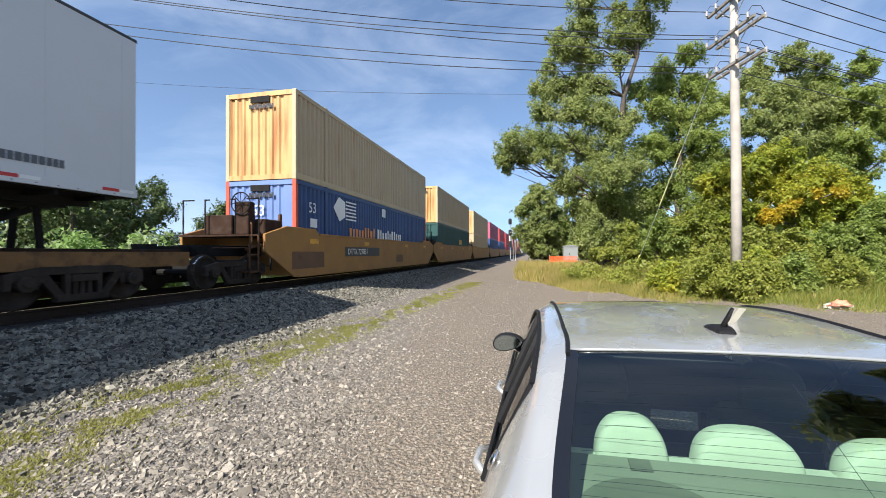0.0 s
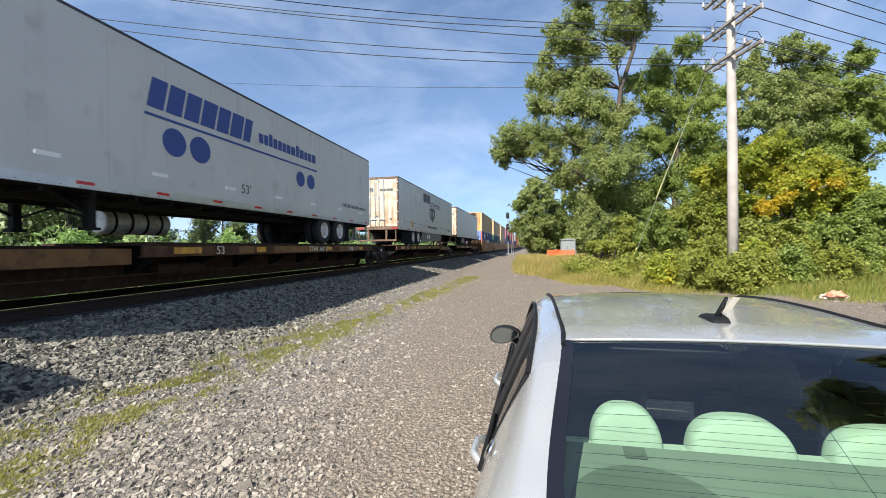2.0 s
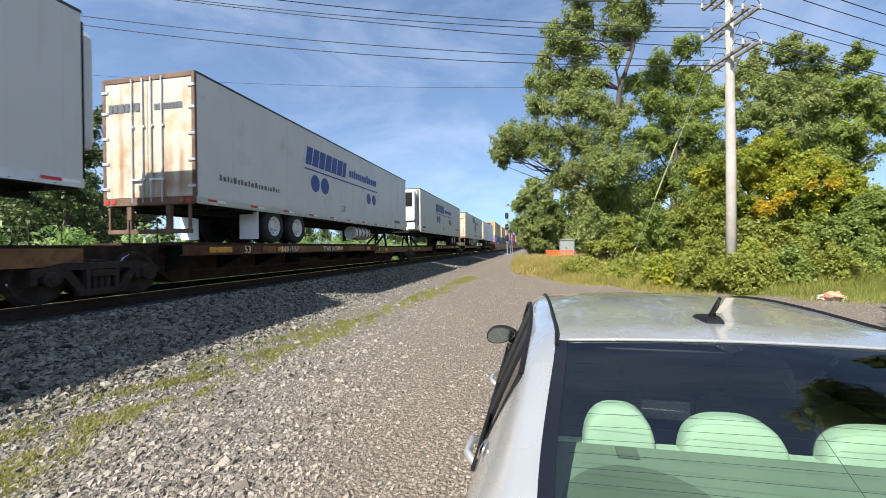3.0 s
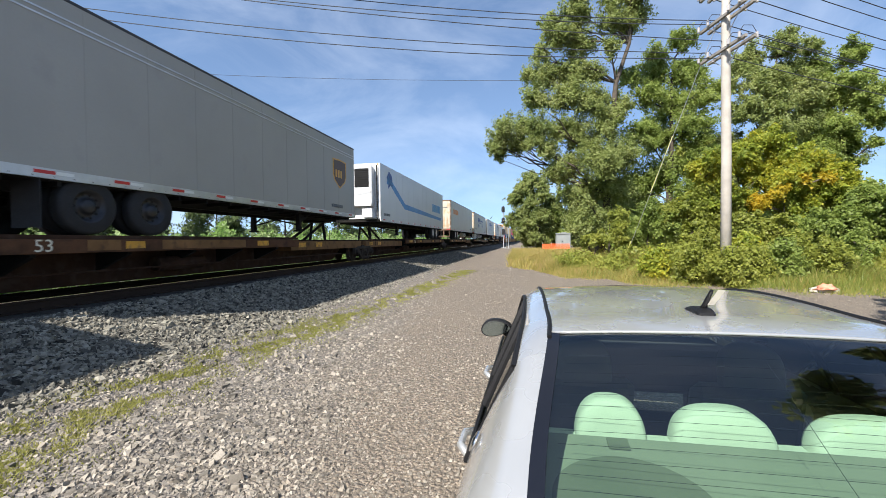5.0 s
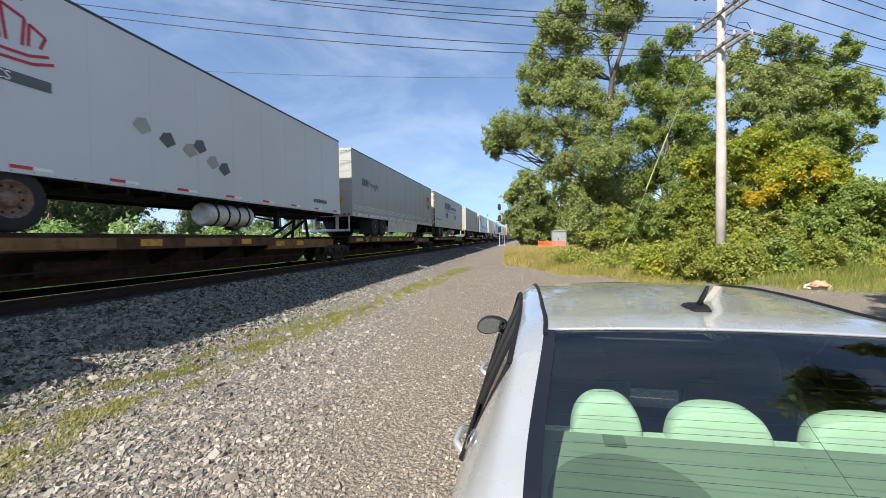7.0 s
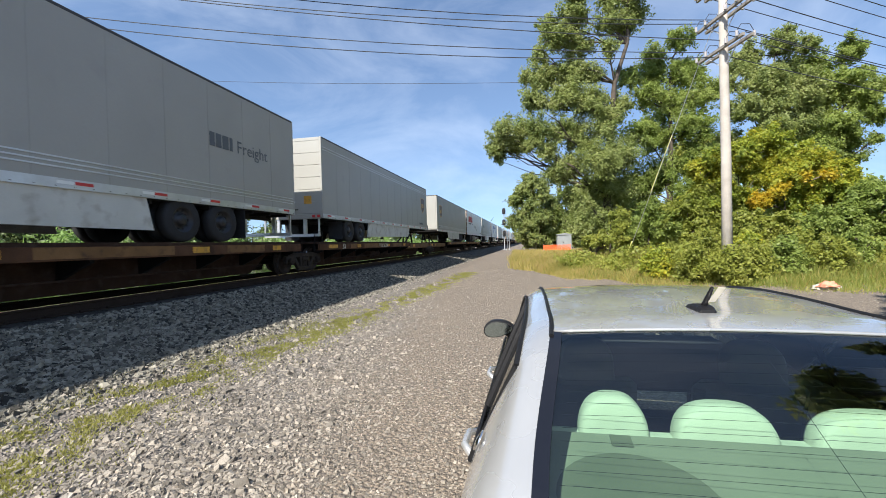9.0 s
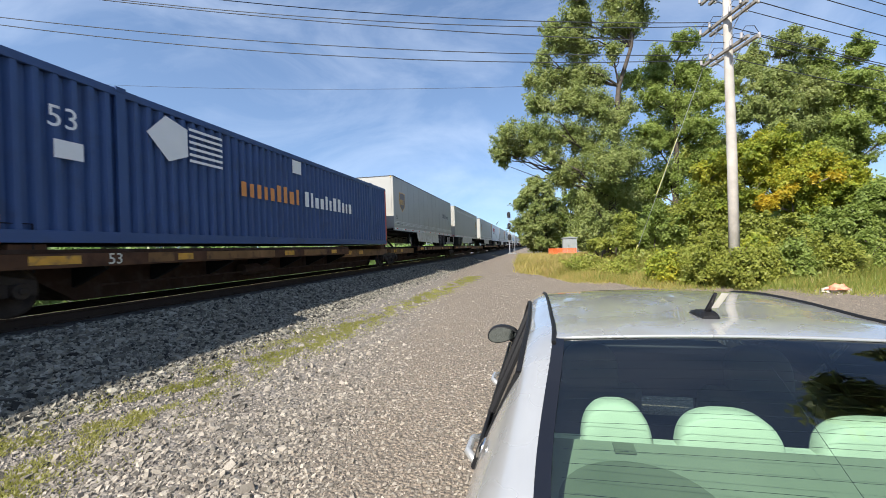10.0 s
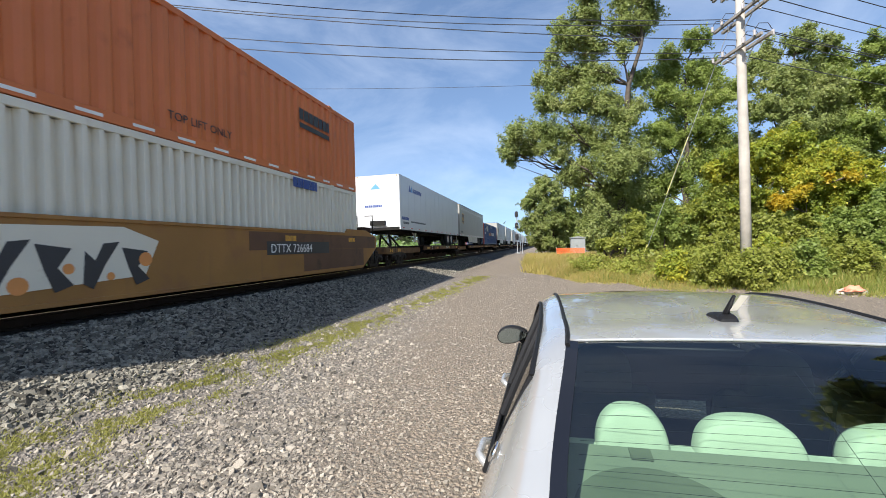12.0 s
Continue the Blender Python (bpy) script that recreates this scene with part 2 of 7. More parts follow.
M_DSKIRT = paint("dark_skirt", (0.075, 0.085, 0.09), 0.45, var=0.15, scale=1.5)
M_TANK = paint("fuel_tank", (0.62, 0.60, 0.55), 0.4, 0.3, var=0.12, scale=3, dirt=((0.25, 0.2, 0.15), 0.52))
M_C = {
    "tan": paint("tan_container", (0.50, 0.385, 0.235), 0.55, var=0.07, scale=0.8, streak=((0.42, 0.19, 0.06), 0.60), dirt=((0.45, 0.34, 0.2), 0.62)),
    "tan_end": paint("tan_container_end", (0.60, 0.36, 0.145), 0.6, var=0.15, scale=0.9, streak=((0.34, 0.12, 0.03), 0.49)),
    "blue": paint("blue_container", (0.032, 0.072, 0.19), 0.5, var=0.12, scale=0.8, dirt=((0.03, 0.055, 0.13), 0.55)),
    "blue_end": paint("pale_blue_end", (0.15, 0.23, 0.46), 0.5, var=0.12, scale=0.8),
    "green": paint("dark_green_container", (0.02, 0.075, 0.07), 0.5, var=0.15, scale=0.8),
    "orange": paint("orange_container", (0.60, 0.165, 0.045), 0.5, var=0.08, scale=0.7, dirt=((0.36, 0.09, 0.025), 0.6)),
    "cream": paint("cream_container", (0.72, 0.68, 0.56), 0.5, var=0.06, scale=0.8, streak=((0.45, 0.36, 0.24), 0.64)),
    "red": paint("red_container", (0.42, 0.045, 0.05), 0.5, var=0.12, scale=0.8),
    "magenta": paint("magenta_container", (0.42, 0.10, 0.16), 0.5, var=0.12, scale=0.8),
}
M_POST_RED = paint("red_corner_post", (0.55, 0.09, 0.045), 0.5, var=0.12, scale=2)
M_BARK = paint("bark", (0.085, 0.068, 0.052), 0.9, var=0.35, scale=4, fine=20, bump=0.6)
M_WOODPOLE = paint("weathered_pole", (0.42, 0.385, 0.335), 0.85, var=0.2, scale=2, fine=30, bump=0.3, streak=((0.25, 0.21, 0.17), 0.55))
M_ARM = paint("crossarm_wood", (0.23, 0.21, 0.185), 0.85, var=0.2, scale=4, bump=0.3)
M_WIRE = paint("wire", (0.06, 0.065, 0.075), 0.5, 0.4, var=0.1)
M_GUARD = paint("yellow_guy_guard", (0.72, 0.66, 0.22), 0.5, var=0.1)
M_PORCELAIN = paint("porcelain", (0.35, 0.33, 0.33), 0.3, var=0.1)
M_LEAF = foliage("cottonwood_leaves", [(0.159, 0.211, 0.06), (0.276, 0.324, 0.101), (0.413, 0.437, 0.18)])
M_LEAF2 = foliage("maple_leaves", [(0.14, 0.203, 0.045), (0.257, 0.324, 0.074), (0.39, 0.438, 0.137)])
M_LEAFY = foliage("yellowing_leaves", [(0.172, 0.255, 0.039), (0.357, 0.394, 0.052), (0.615, 0.487, 0.045)])
M_LEAFO = foliage("autumn_leaves", [(0.312, 0.31, 0.03), (0.528, 0.391, 0.03), (0.624, 0.414, 0.04)])
M_LEAFB = foliage("bush_leaves", [(0.171, 0.219, 0.037), (0.306, 0.335, 0.065), (0.453, 0.444, 0.111)])
# leaf green darkened to stand in for sides turned from the sun
M_SHADED_LEAF = foliage("shaded_side_leaves", [(0.05, 0.085, 0.022), (0.09, 0.13, 0.04), (0.15, 0.19, 0.07)], 0.22)
M_KNOT = foliage("knotweed_leaves", [(0.11, 0.22, 0.04), (0.22, 0.34, 0.09), (0.50, 0.52, 0.34)], 0.4)
M_GRASS = foliage("long_grass", [(0.15, 0.21, 0.04), (0.28, 0.31, 0.07), (0.42, 0.36, 0.13)])
M_DRYGRASS = foliage("dry_weeds", [(0.291, 0.253, 0.08), (0.47, 0.396, 0.12), (0.515, 0.363, 0.19)])
M_MOSS = foliage("sparse_turf", [(0.21, 0.22, 0.05), (0.30, 0.30, 0.075), (0.40, 0.38, 0.13)])
M_SILVER = paint("silver_car_paint", (0.50, 0.50, 0.485), 0.26, 0.55, var=0.02, scale=1.2, fine=5, bump=0.0)
M_SILVER.node_tree.nodes["Principled BSDF"].inputs["Coat Weight"].default_value = 0.8
M_SILVER.node_tree.nodes["Principled BSDF"].inputs["Coat Roughness"].default_value = 0.03
M_TRIM = paint("black_trim", (0.010, 0.010, 0.011), 0.5, var=0.1)
M_TRIM.node_tree.nodes["Principled BSDF"].inputs["Specular IOR Level"].default_value = 0.2
M_FRIT = paint("black_glass_border", (0.006, 0.006, 0.008), 0.14, var=0.1, bump=0.0)
M_FRIT.node_tree.nodes["Principled BSDF"].inputs["Specular IOR Level"].default_value = 0.8
M_CHROME = paint("chrome", (0.8, 0.8, 0.8), 0.1, 1.0, var=0.03)
M_GLASS = pane_glass("tinted_car_glass", (0.62, 0.80, 0.69))
M_MIRROR = paint("mirror_glass", (0.38, 0.45, 0.45), 0.03, 1.0, var=0.01, bump=0.0)
M_SEAT = paint("light_seat_cloth", (0.66, 0.66, 0.59), 0.8, var=0.06, scale=5, fine=150, bump=0.1)
M_GRILLE = paint("speaker_cloth", (0.15, 0.15, 0.12), 0.9, var=0.1, scale=4, fine=150, bump=0.1)
M_SHELF = paint("parcel_shelf", (0.25, 0.25, 0.21), 0.9, var=0.1, scale=4, fine=150, bump=0.1)
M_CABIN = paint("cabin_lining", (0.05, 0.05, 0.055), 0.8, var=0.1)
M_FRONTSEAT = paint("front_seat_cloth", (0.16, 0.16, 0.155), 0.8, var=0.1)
M_SIGNAL = paint("signal_black", (0.015, 0.015, 0.017), 0.6)
M_GALV = paint("galvanised_steel", (0.55, 0.56, 0.57), 0.45, 0.6, var=0.12, scale=3)
M_HUT = paint("hut_grey", (0.24, 0.26, 0.26), 0.5, var=0.1, scale=1.2, dirt=((0.4, 0.36, 0.3), 0.6))
M_FENCE = paint("orange_barrier", (0.80, 0.13, 0.03), 0.6, var=0.15, scale=2)
M_BAG = paint("pale_rubble", (0.46, 0.43, 0.35), 0.8, var=0.2, scale=3, bump=0.3)
M_SALMON = paint("salmon_cloth", (0.75, 0.27, 0.17), 0.7, var=0.2, scale=4, bump=0.2)
M_HILL = foliage("far_woods", [(0.06, 0.10, 0.03), (0.10, 0.15, 0.05), (0.15, 0.18, 0.07)])


# ---------- mesh helpers ----------
class Shape:
    """Collects vertices and faces of one mesh."""
    def __init__(self):
        self.v, self.f = [], []

    def add(self, v, f):
        k = len(self.v)
        self.v += [tuple(p) for p in v]
        self.f += [tuple(i + k for i in q) for q in f]
        return self

    def box(self, x0, x1, y0, y1, z0, z1):
        return self.add([(x, y, z) for z in (z0, z1) for x, y in ((x0, y0), (x1, y0), (x1, y1), (x0, y1))],
                        [(3, 2, 1, 0), (4, 5, 6, 7), (0, 1, 5, 4), (1, 2, 6, 5), (2, 3, 7, 6), (3, 0, 4, 7)])

    def prism(self, pts, axis, a, b):
        """A polygon, in the two other axes in order, drawn out along an axis."""
        def at(p, h):
            q = list(p)
            q.insert("xyz".index(axis), h)
            return q
        n = len(pts)
        return self.add([at(p, a) for p in pts] + [at(p, b) for p in pts],
                        [tuple(range(n)), tuple(range(2 * n - 1, n - 1, -1))] + [(i, (i + 1) % n, n + (i + 1) % n, n + i) for i in range(n)])

    def tube(self, p, q, r, n=8, r2=None):
        p, q = Vector(p), Vector(q)
        d = (q - p).normalized()
        u = d.orthogonal().normalized()
        w = d.cross(u)
        r2 = r if r2 is None else r2
        ring = [(math.cos(2 * math.pi * i / n), math.sin(2 * math.pi * i / n)) for i in range(n)]
        return self.add([p + r * (c * u + s * w) for c, s in ring] + [q + r2 * (c * u + s * w) for c, s in ring],
                        [tuple(range(n - 1, -1, -1)), tuple(range(n, 2 * n))] + [(i, (i + 1) % n, n + (i + 1) % n, n + i) for i in range(n)])

    def path(self, pts, radii, n=8):
        """One tube that follows the points."""
        pts = [Vector(p) for p in pts]
        k = len(pts)
        v, u = [], None
        for i, p in enumerate(pts):
            d = (pts[min(i + 1, k - 1)] - pts[max(i - 1, 0)]).normalized()
            u = (u - d * u.dot(d)).normalized() if u is not None and (u - d * u.dot(d)).length > 1e-4 else d.orthogonal().normalized()
            w = d.cross(u)
            v += [p + radii[i] * (math.cos(2 * math.pi * j / n) * u + math.sin(2 * math.pi * j / n) * w) for j in range(n)]
        f = [(i * n + j, i * n + (j + 1) % n, (i + 1) * n + (j + 1) % n, (i + 1) * n + j) for i in range(k - 1) for j in range(n)]
        return self.add(v, f + [tuple(range(n - 1, -1, -1)), tuple(range((k - 1) * n, k * n))])

    def lathe(self, prof, n=24, centre=(0, 0, 0)):
        """A profile of (radius, x) turned about the x axis."""
        cx, cy, cz = centre
        k = len(prof)
        v = [(cx + h, cy + r * math.cos(2 * math.pi * i / n), cz + r * math.sin(2 * math.pi * i / n)) for i in range(n) for r, h in prof]
        return self.add(v, [(i * k + j, ((i + 1) % n) * k + j, ((i + 1) % n) * k + j + 1, i * k + j + 1) for i in range(n) for j in range(k - 1)])

    def mesh(self, name, bevel=0.0, smooth=False, weld=False, rounds=1):
        bm = bmesh.new()
        vs = [bm.verts.new(p) for p in self.v]
        for q in self.f:
            try:
                bm.faces.new([vs[i] for i in q])
            except ValueError:
                pass
        if weld:
            bmesh.ops.remove_doubles(bm, verts=bm.verts, dist=0.0005)
        bmesh.ops.recalc_face_normals(bm, faces=bm.faces)
        if bevel:
            bmesh.ops.bevel(bm, geom=list(bm.edges), offset=bevel, segments=rounds, affect="EDGES", profile=0.7)
        me = bpy.data.meshes.new(name)
        bm.to_mesh(me)
        bm.free()
        if smooth:
            me.shade_smooth()
        return me


# rows of marks too small to pick apart singly
FINE = {"red_tape", "white_tape", "rivets", "panel_seams", "floor_framing", "hinges", "word_mark", "address_bar", "fleet_bar", "number_bar", "door_writing", "end_writing",
        "wheel_nuts", "grille_slat", "tail_lamp", "marker_lamp", "lettering", "heating_lines", "torn_decal", "emblem_mark", "branchwork", "crown", "step_ladder", "tank_strap", "rod_bracket"}


def part(name, shape, material, parent, label="", at=None, bevel=0.0, smooth=False, weld=False, rounds=1):
    me = shape.mesh(name, bevel, smooth, weld, rounds) if isinstance(shape, Shape) else shape
    if not me.materials:
        me.materials.append(material)
    ob = new(name, me)
    ob.parent = parent
    if at is not None:
        ob.matrix_basis = at
    return tagged(ob, label, kind="stuff" if name in FINE else "")


def thing(name, m, label, category, group="", kind=""):
    ob = new(name)
    ob.empty_display_size = 0.3
    ob.matrix_basis = m
    return tagged(ob, label, category, group, kind)


def single(name, shape, material, label, category, group="", kind="", m=None, **kw):
    me = shape.mesh(name, **kw) if isinstance(shape, Shape) else shape
    me.materials.append(material)
    ob = new(name, me)
    if m is not None:
        ob.matrix_basis = m
    return tagged(ob, label, category, group, kind)


def poly_mesh(name, verts, corners):
    """A mesh of many loose faces with the same number of corners: verts is (faces * corners, 3)."""
    verts = np.asarray(verts, dtype=np.float32).reshape(-1, 3)
    nf = len(verts) // corners
    me = bpy.data.meshes.new(name)
    me.vertices.add(len(verts))
    me.vertices.foreach_set("co", verts.ravel())
    me.loops.add(len(verts))
    me.loops.foreach_set("vertex_index", np.arange(len(verts), dtype=np.int32))
    me.polygons.add(nf)
    me.polygons.foreach_set("loop_start", np.arange(nf, dtype=np.int32) * corners)
    me.update(calc_edges=True)
    return me


GLYPHS = {}


def words(text, size, material, parent, m, name="lettering", label=""):
    """Lettering as a thin mesh, in the xy plane of m."""
    key = (text, size, material.name)
    if key not in GLYPHS:
        cu = bpy.data.curves.new("glyphs", "FONT")
        cu.body, cu.size, cu.extrude = text, size, 0.002
        cu.resolution_u = 3
        tmp = bpy.data.objects.new("glyphs", cu)
        scene.collection.objects.link(tmp)
        me = bpy.data.meshes.new_from_object(tmp.evaluated_get(bpy.context.evaluated_depsgraph_get()))
        bpy.data.objects.remove(tmp)
        me.materials.clear()
        me.materials.append(material)
        GLYPHS[key] = me
    return part(name, GLYPHS[key], material, parent, label, at=m)


# ---------- ground and track ----------
TX, RAIL, WELL = -8.68, 0.85, 0.94            # track centre and rail top
rng = np.random.default_rng(7)


def ground_z(x, y):
    """Yard level, rising to the ballast shoulder on both sides of the track; a low bank under the trees."""
    x, y = np.asarray(x, float), np.asarray(y, float)
    d = np.abs(x - TX)
    z = np.interp(d, [0, 1.75, 3.55, 4.4, 400], [0.65, 0.63, 0.15, 0.0, 0.0])
    z = z + 0.95 * np.clip((y - edge_y(x) - 0.4) / 6.5, 0, 1) * np.clip((x - 3.0) / 4, 0, 1) * np.clip((52 - y) / 12, 0, 1)
    return z + 0.02 * np.sin(x * 1.3 + y * 0.7) * np.cos(y * 0.9 - x * 0.4) * (d > 4.4)


def edge_y(x):
    """Where the gravel gives way to grass."""
    return np.interp(x, [-1.9, -1.2, 1.4, 4.6, 6.9, 8.6, 18], [60, 29, 20.4, 16.3, 15.3, 14.2, 14.0])


def ground_sheet():
    xs = np.concatenate([[-2500, -900, -300, -120, -60, -40], np.arange(-30, -14, 2.0), np.arange(-14, 6.01, 0.25), np.arange(7, 40, 1.5), [45, 60, 120, 300, 900, 2500]])
    ys = np.concatenate([[-2500, -900, -300, -100, -40], np.arange(-20, 0, 2.5), np.arange(0, 30.1, 0.4), np.arange(31, 120, 2.5), [130, 160, 220, 400, 900, 2500]])
    X, Y = np.meshgrid(xs, ys, indexing="ij")
    Z = ground_z(X, Y)
    nx, ny = X.shape
    v = np.stack([X, Y, Z], -1).reshape(-1, 3)
    f = [(i * ny + j, (i + 1) * ny + j, (i + 1) * ny + j + 1, i * ny + j + 1) for i in range(nx - 1) for j in range(ny - 1)]
    me = bpy.data.meshes.new("ground")
    me.from_pydata(v.tolist(), [], f)
    me.shade_smooth()
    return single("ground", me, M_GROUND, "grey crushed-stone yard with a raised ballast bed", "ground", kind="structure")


def stones(name, pts, sizes, material, label):
    """Many angular stones joined: bent eight-sided lumps."""
    n = len(pts)
    base = np.array([(x, y, z) for z in (-0.8, 0.75) for x, y in ((-0.8, -0.8), (0.8, -0.8), (0.8, 0.8), (-0.8, 0.8))], float)
    base[4:, :2] *= 0.72
    tri = np.array([(0, 1, 5), (0, 5, 4), (1, 2, 6), (1, 6, 5), (2, 3, 7), (2, 7, 6), (3, 0, 4), (3, 4, 7), (4, 5, 6), (4, 6, 7)])
    a = rng.uniform(0, 2 * np.pi, n)
    s = sizes[:, None] * rng.uniform(0.65, 1.35, (n, 3)) * np.array([1, 0.8, 0.6])
    v = base[None] * s[:, None, :] * rng.uniform(0.68, 1.3, (n, 8, 3))
    tilt = rng.normal(0, 0.35, (n, 2))
    v[:, :, 2] += v[:, :, 0] * tilt[:, :1] + v[:, :, 1] * tilt[:, 1:]
    c, q = np.cos(a)[:, None], np.sin(a)[:, None]
    x = v[:, :, 0] * c - v[:, :, 1] * q
    y = v[:, :, 0] * q + v[:, :, 1] * c
    w = np.stack([x, y, v[:, :, 2]], -1) + pts[:, None, :]
    idx = (tri[None] + (np.arange(n) * 8)[:, None, None]).reshape(-1, 3)
    me = bpy.data.meshes.new(name)
    me.vertices.add(n * 8)
    me.vertices.foreach_set("co", w.astype(np.float32).ravel())
    me.loops.add(len(idx) * 3)
    me.loops.foreach_set("vertex_index", idx.astype(np.int32).ravel())
    me.polygons.add(len(idx))
    me.polygons.foreach_set("loop_start", np.arange(len(idx), dtype=np.int32) * 3)
    me.update(calc_edges=True)
    me.shade_flat()
    return single(name, me, material, label, "gravel", kind="stuff")


ground_sheet()


def fan(n, near, far, a0, a1):
    """Ground points spread about the yard's near corner, thinning out with distance."""
    r = near * (far / near) ** rng.uniform(0, 1, n)
    a = np.radians(rng.uniform(a0, a1, n))
    x, y = r * np.sin(a), r * np.cos(a)
    return np.stack([x, y, ground_z(x, y)], -1)


p = fan(100000, 1.7, 26.0, -64, 40)
x, y = p[:, 0], p[:, 1]
lane = np.clip((x + 0.14 * y + 1.9 + 0.4 * np.sin(y * 1.3 + x) + 0.3 * np.sin(x * 3.1 - y * 0.7)) / 1.3, 0, 1)   # driven bare
p = p[~((x > -0.2) & (y < 4.8)) & (x > -5.2) & (y < edge_y(x) + 0.3) & (rng.uniform(0, 1, len(x)) > 0.10 + 0.42 * lane)]
lane = np.clip((p[:, 0] + 0.14 * p[:, 1] + 1.9) / 1.3, 0, 1)
stones("gravel", p, (rng.gamma(3.2, 0.0047, len(p)) * (0.8 + 0.03 * p[:, 1]) + 0.005) * (1 - 0.42 * lane), M_STONE, "loose grey crushed stone on the yard")
p = fan(330000, 5.4, 46.0, -72, -6)
p = p[(p[:, 0] > -7.3) & (p[:, 0] < -5.05 + rng.normal(0, 0.2, len(p)))]
stones("ballast", p, rng.gamma(5, 0.0045, len(p)) + 0.009, M_BALLAST, "coarse grey track ballast below the rails")

track = thing("railway_track", pose(TX, 0, RAIL - 0.22), "straight railway track with polished rail heads on timber ties", "railway track", kind="structure")
rail_prof = [(-0.07, 0.02), (0.07, 0.02), (0.07, 0.035), (0.012, 0.06), (0.012, 0.165), (0.034, 0.175), (0.034, 0.215), (-0.034, 0.215), (-0.034, 0.175), (-0.012, 0.165), (-0.012, 0.06), (-0.07, 0.035)]
for sx in (-0.7525, 0.7525):
    r = part("rail", Shape().prism([(x + sx, z) for x, z in rail_prof], "y", -60, 600), M_RAIL, track)
    part("rail_head", Shape().box(sx - 0.03, sx + 0.03, -60, 600, 0.2155, 0.2195), M_RAILTOP, r, "polished steel running surface")
tie_me = Shape().box(-1.3, 1.3, -0.11, 0.11, -0.12, 0.02).mesh("tie", bevel=0.012)
tie_me.materials.append(M_TIE)
plate_me = Shape().box(-0.1, 0.1, -0.09, 0.09, 0.018, 0.034).box(-0.1, -0.075, -0.05, -0.03, 0.034, 0.07).box(0.075, 0.1, 0.03, 0.05, 0.034, 0.07).mesh("tie_plate")
plate_me.materials.append(M_RAIL)
for i in range(110):
    t = part("tie", tie_me, M_TIE, track, at=pose(0, -6 + i * 0.54 + rng.uniform(-0.03, 0.03), 0, 0, 0, rng.uniform(-1, 1)))
    if i < 60:
        for sx in (-0.7525, 0.7525):
            part("tie_plate", plate_me, M_RAIL, t, at=pose(sx, 0, 0))

# ---------- rolling stock ----------
V = 25.5266                        # metres a second, away from the viewer
TRAIN = []                         # (thing, place at the start, turned about)


def stock(name, y, z, label, category, group="", turned=False):
    ob = thing(name, pose(TX, y, z, 0, 0, 180 if turned else 0), label, category, group)
    TRAIN.append((ob, y, z, turned))
    return ob


def lathe_mesh(name, prof, mat, n=20):
    me = Shape().lathe(prof, n).mesh(name, smooth=True)
    me.materials.append(mat)
    return me


ME_TYRE = lathe_mesh("wheel", [(0.29, -0.13), (0.44, -0.13), (0.49, -0.10), (0.50, -0.05), (0.50, 0.05), (0.49, 0.10), (0.44, 0.13), (0.29, 0.13)], M_TYRE, 28)
ME_RIM = lathe_mesh("rim", [(0.30, 0.12), (0.275, 0.125), (0.25, 0.05), (0.20, 0.035), (0.15, 0.03), (0.13, 0.09), (0.10, 0.12), (0.0, 0.125)], M_RIM, 24)
ME_RIM2 = ME_RIM.copy()
ME_RIM2.materials.clear()
ME_RIM2.materials.append(M_DARKRIM)
ME_RIM3 = ME_RIM.copy()
ME_RIM3.materials.clear()
ME_RIM3.materials.append(M_RUSTRIM)
holes = Shape()
for k in range(10):
    a = 2 * math.pi * k / 10
    holes.tube((0.034, 0.205 * math.cos(a), 0.205 * math.sin(a)), (0.046, 0.205 * math.cos(a), 0.205 * math.sin(a)), 0.022, 6)
ME_NUTS = holes.mesh("wheel_nuts")
ME_NUTS.materials.append(M_DARK)
ME_RWHEEL = lathe_mesh("rail_wheel", [(0.0, -0.05), (0.40, -0.07), (0.455, -0.07), (0.46, -0.04), (0.43, -0.035), (0.42, 0.07), (0.36, 0.07), (0.33, 0.03), (0.14, 0.02), (0.11, 0.10), (0.0, 0.10)], M_BOGIE, 26)
ME_TREAD = lathe_mesh("tread", [(0.4215, -0.03), (0.4215, 0.068)], M_RAILTOP, 32)
sf = Shape().box(0.93, 1.05, -0.66, 0.66, 0.55, 0.68).box(0.93, 1.07, -0.42, 0.42, 0.09, 0.21)
for q in (-1, 1):
    sf.prism([(q * 1.12, 0.43), (q * 0.655, 0.55), (q * 0.655, 0.68), (q * 1.12, 0.58)], "x", 0.93, 1.05)
    sf.prism([(q * 0.72, 0.555), (q * 0.54, 0.555), (q * 0.26, 0.16), (q * 0.42, 0.16)], "x", 0.94, 1.05)
    sf.box(0.94, 1.07, min(q * 0.22, q * 0.30), max(q * 0.22, q * 0.30), 0.2, 0.56)
    sf.prism([(q * 1.12, 0.44), (q * 1.12, 0.33), (q * 1.03, 0.33), (q * 1.01, 0.47)], "x", 0.93, 1.05)
    sf.prism([(q * 0.75, 0.33), (q * 0.67, 0.33), (q * 0.60, 0.56), (q * 0.75, 0.53)], "x", 0.93, 1.05)
    sf.tube((0.9, q * 0.87, 0.42), (1.13, q * 0.87, 0.42), 0.125, 14).tube((1.13, q * 0.87, 0.42), (1.16, q * 0.87, 0.42), 0.06, 8)
for k in (-1, 0, 1):
    sf.tube((1.0, k * 0.12, 0.20), (1.0, k * 0.12, 0.42), 0.05, 8)
sf.box(0.95, 1.09, -0.21, 0.21, 0.42, 0.54)
ME_FRAME = sf.mesh("side_frame", bevel=0.008)
ME_FRAME.materials.append(M_BOGIE)
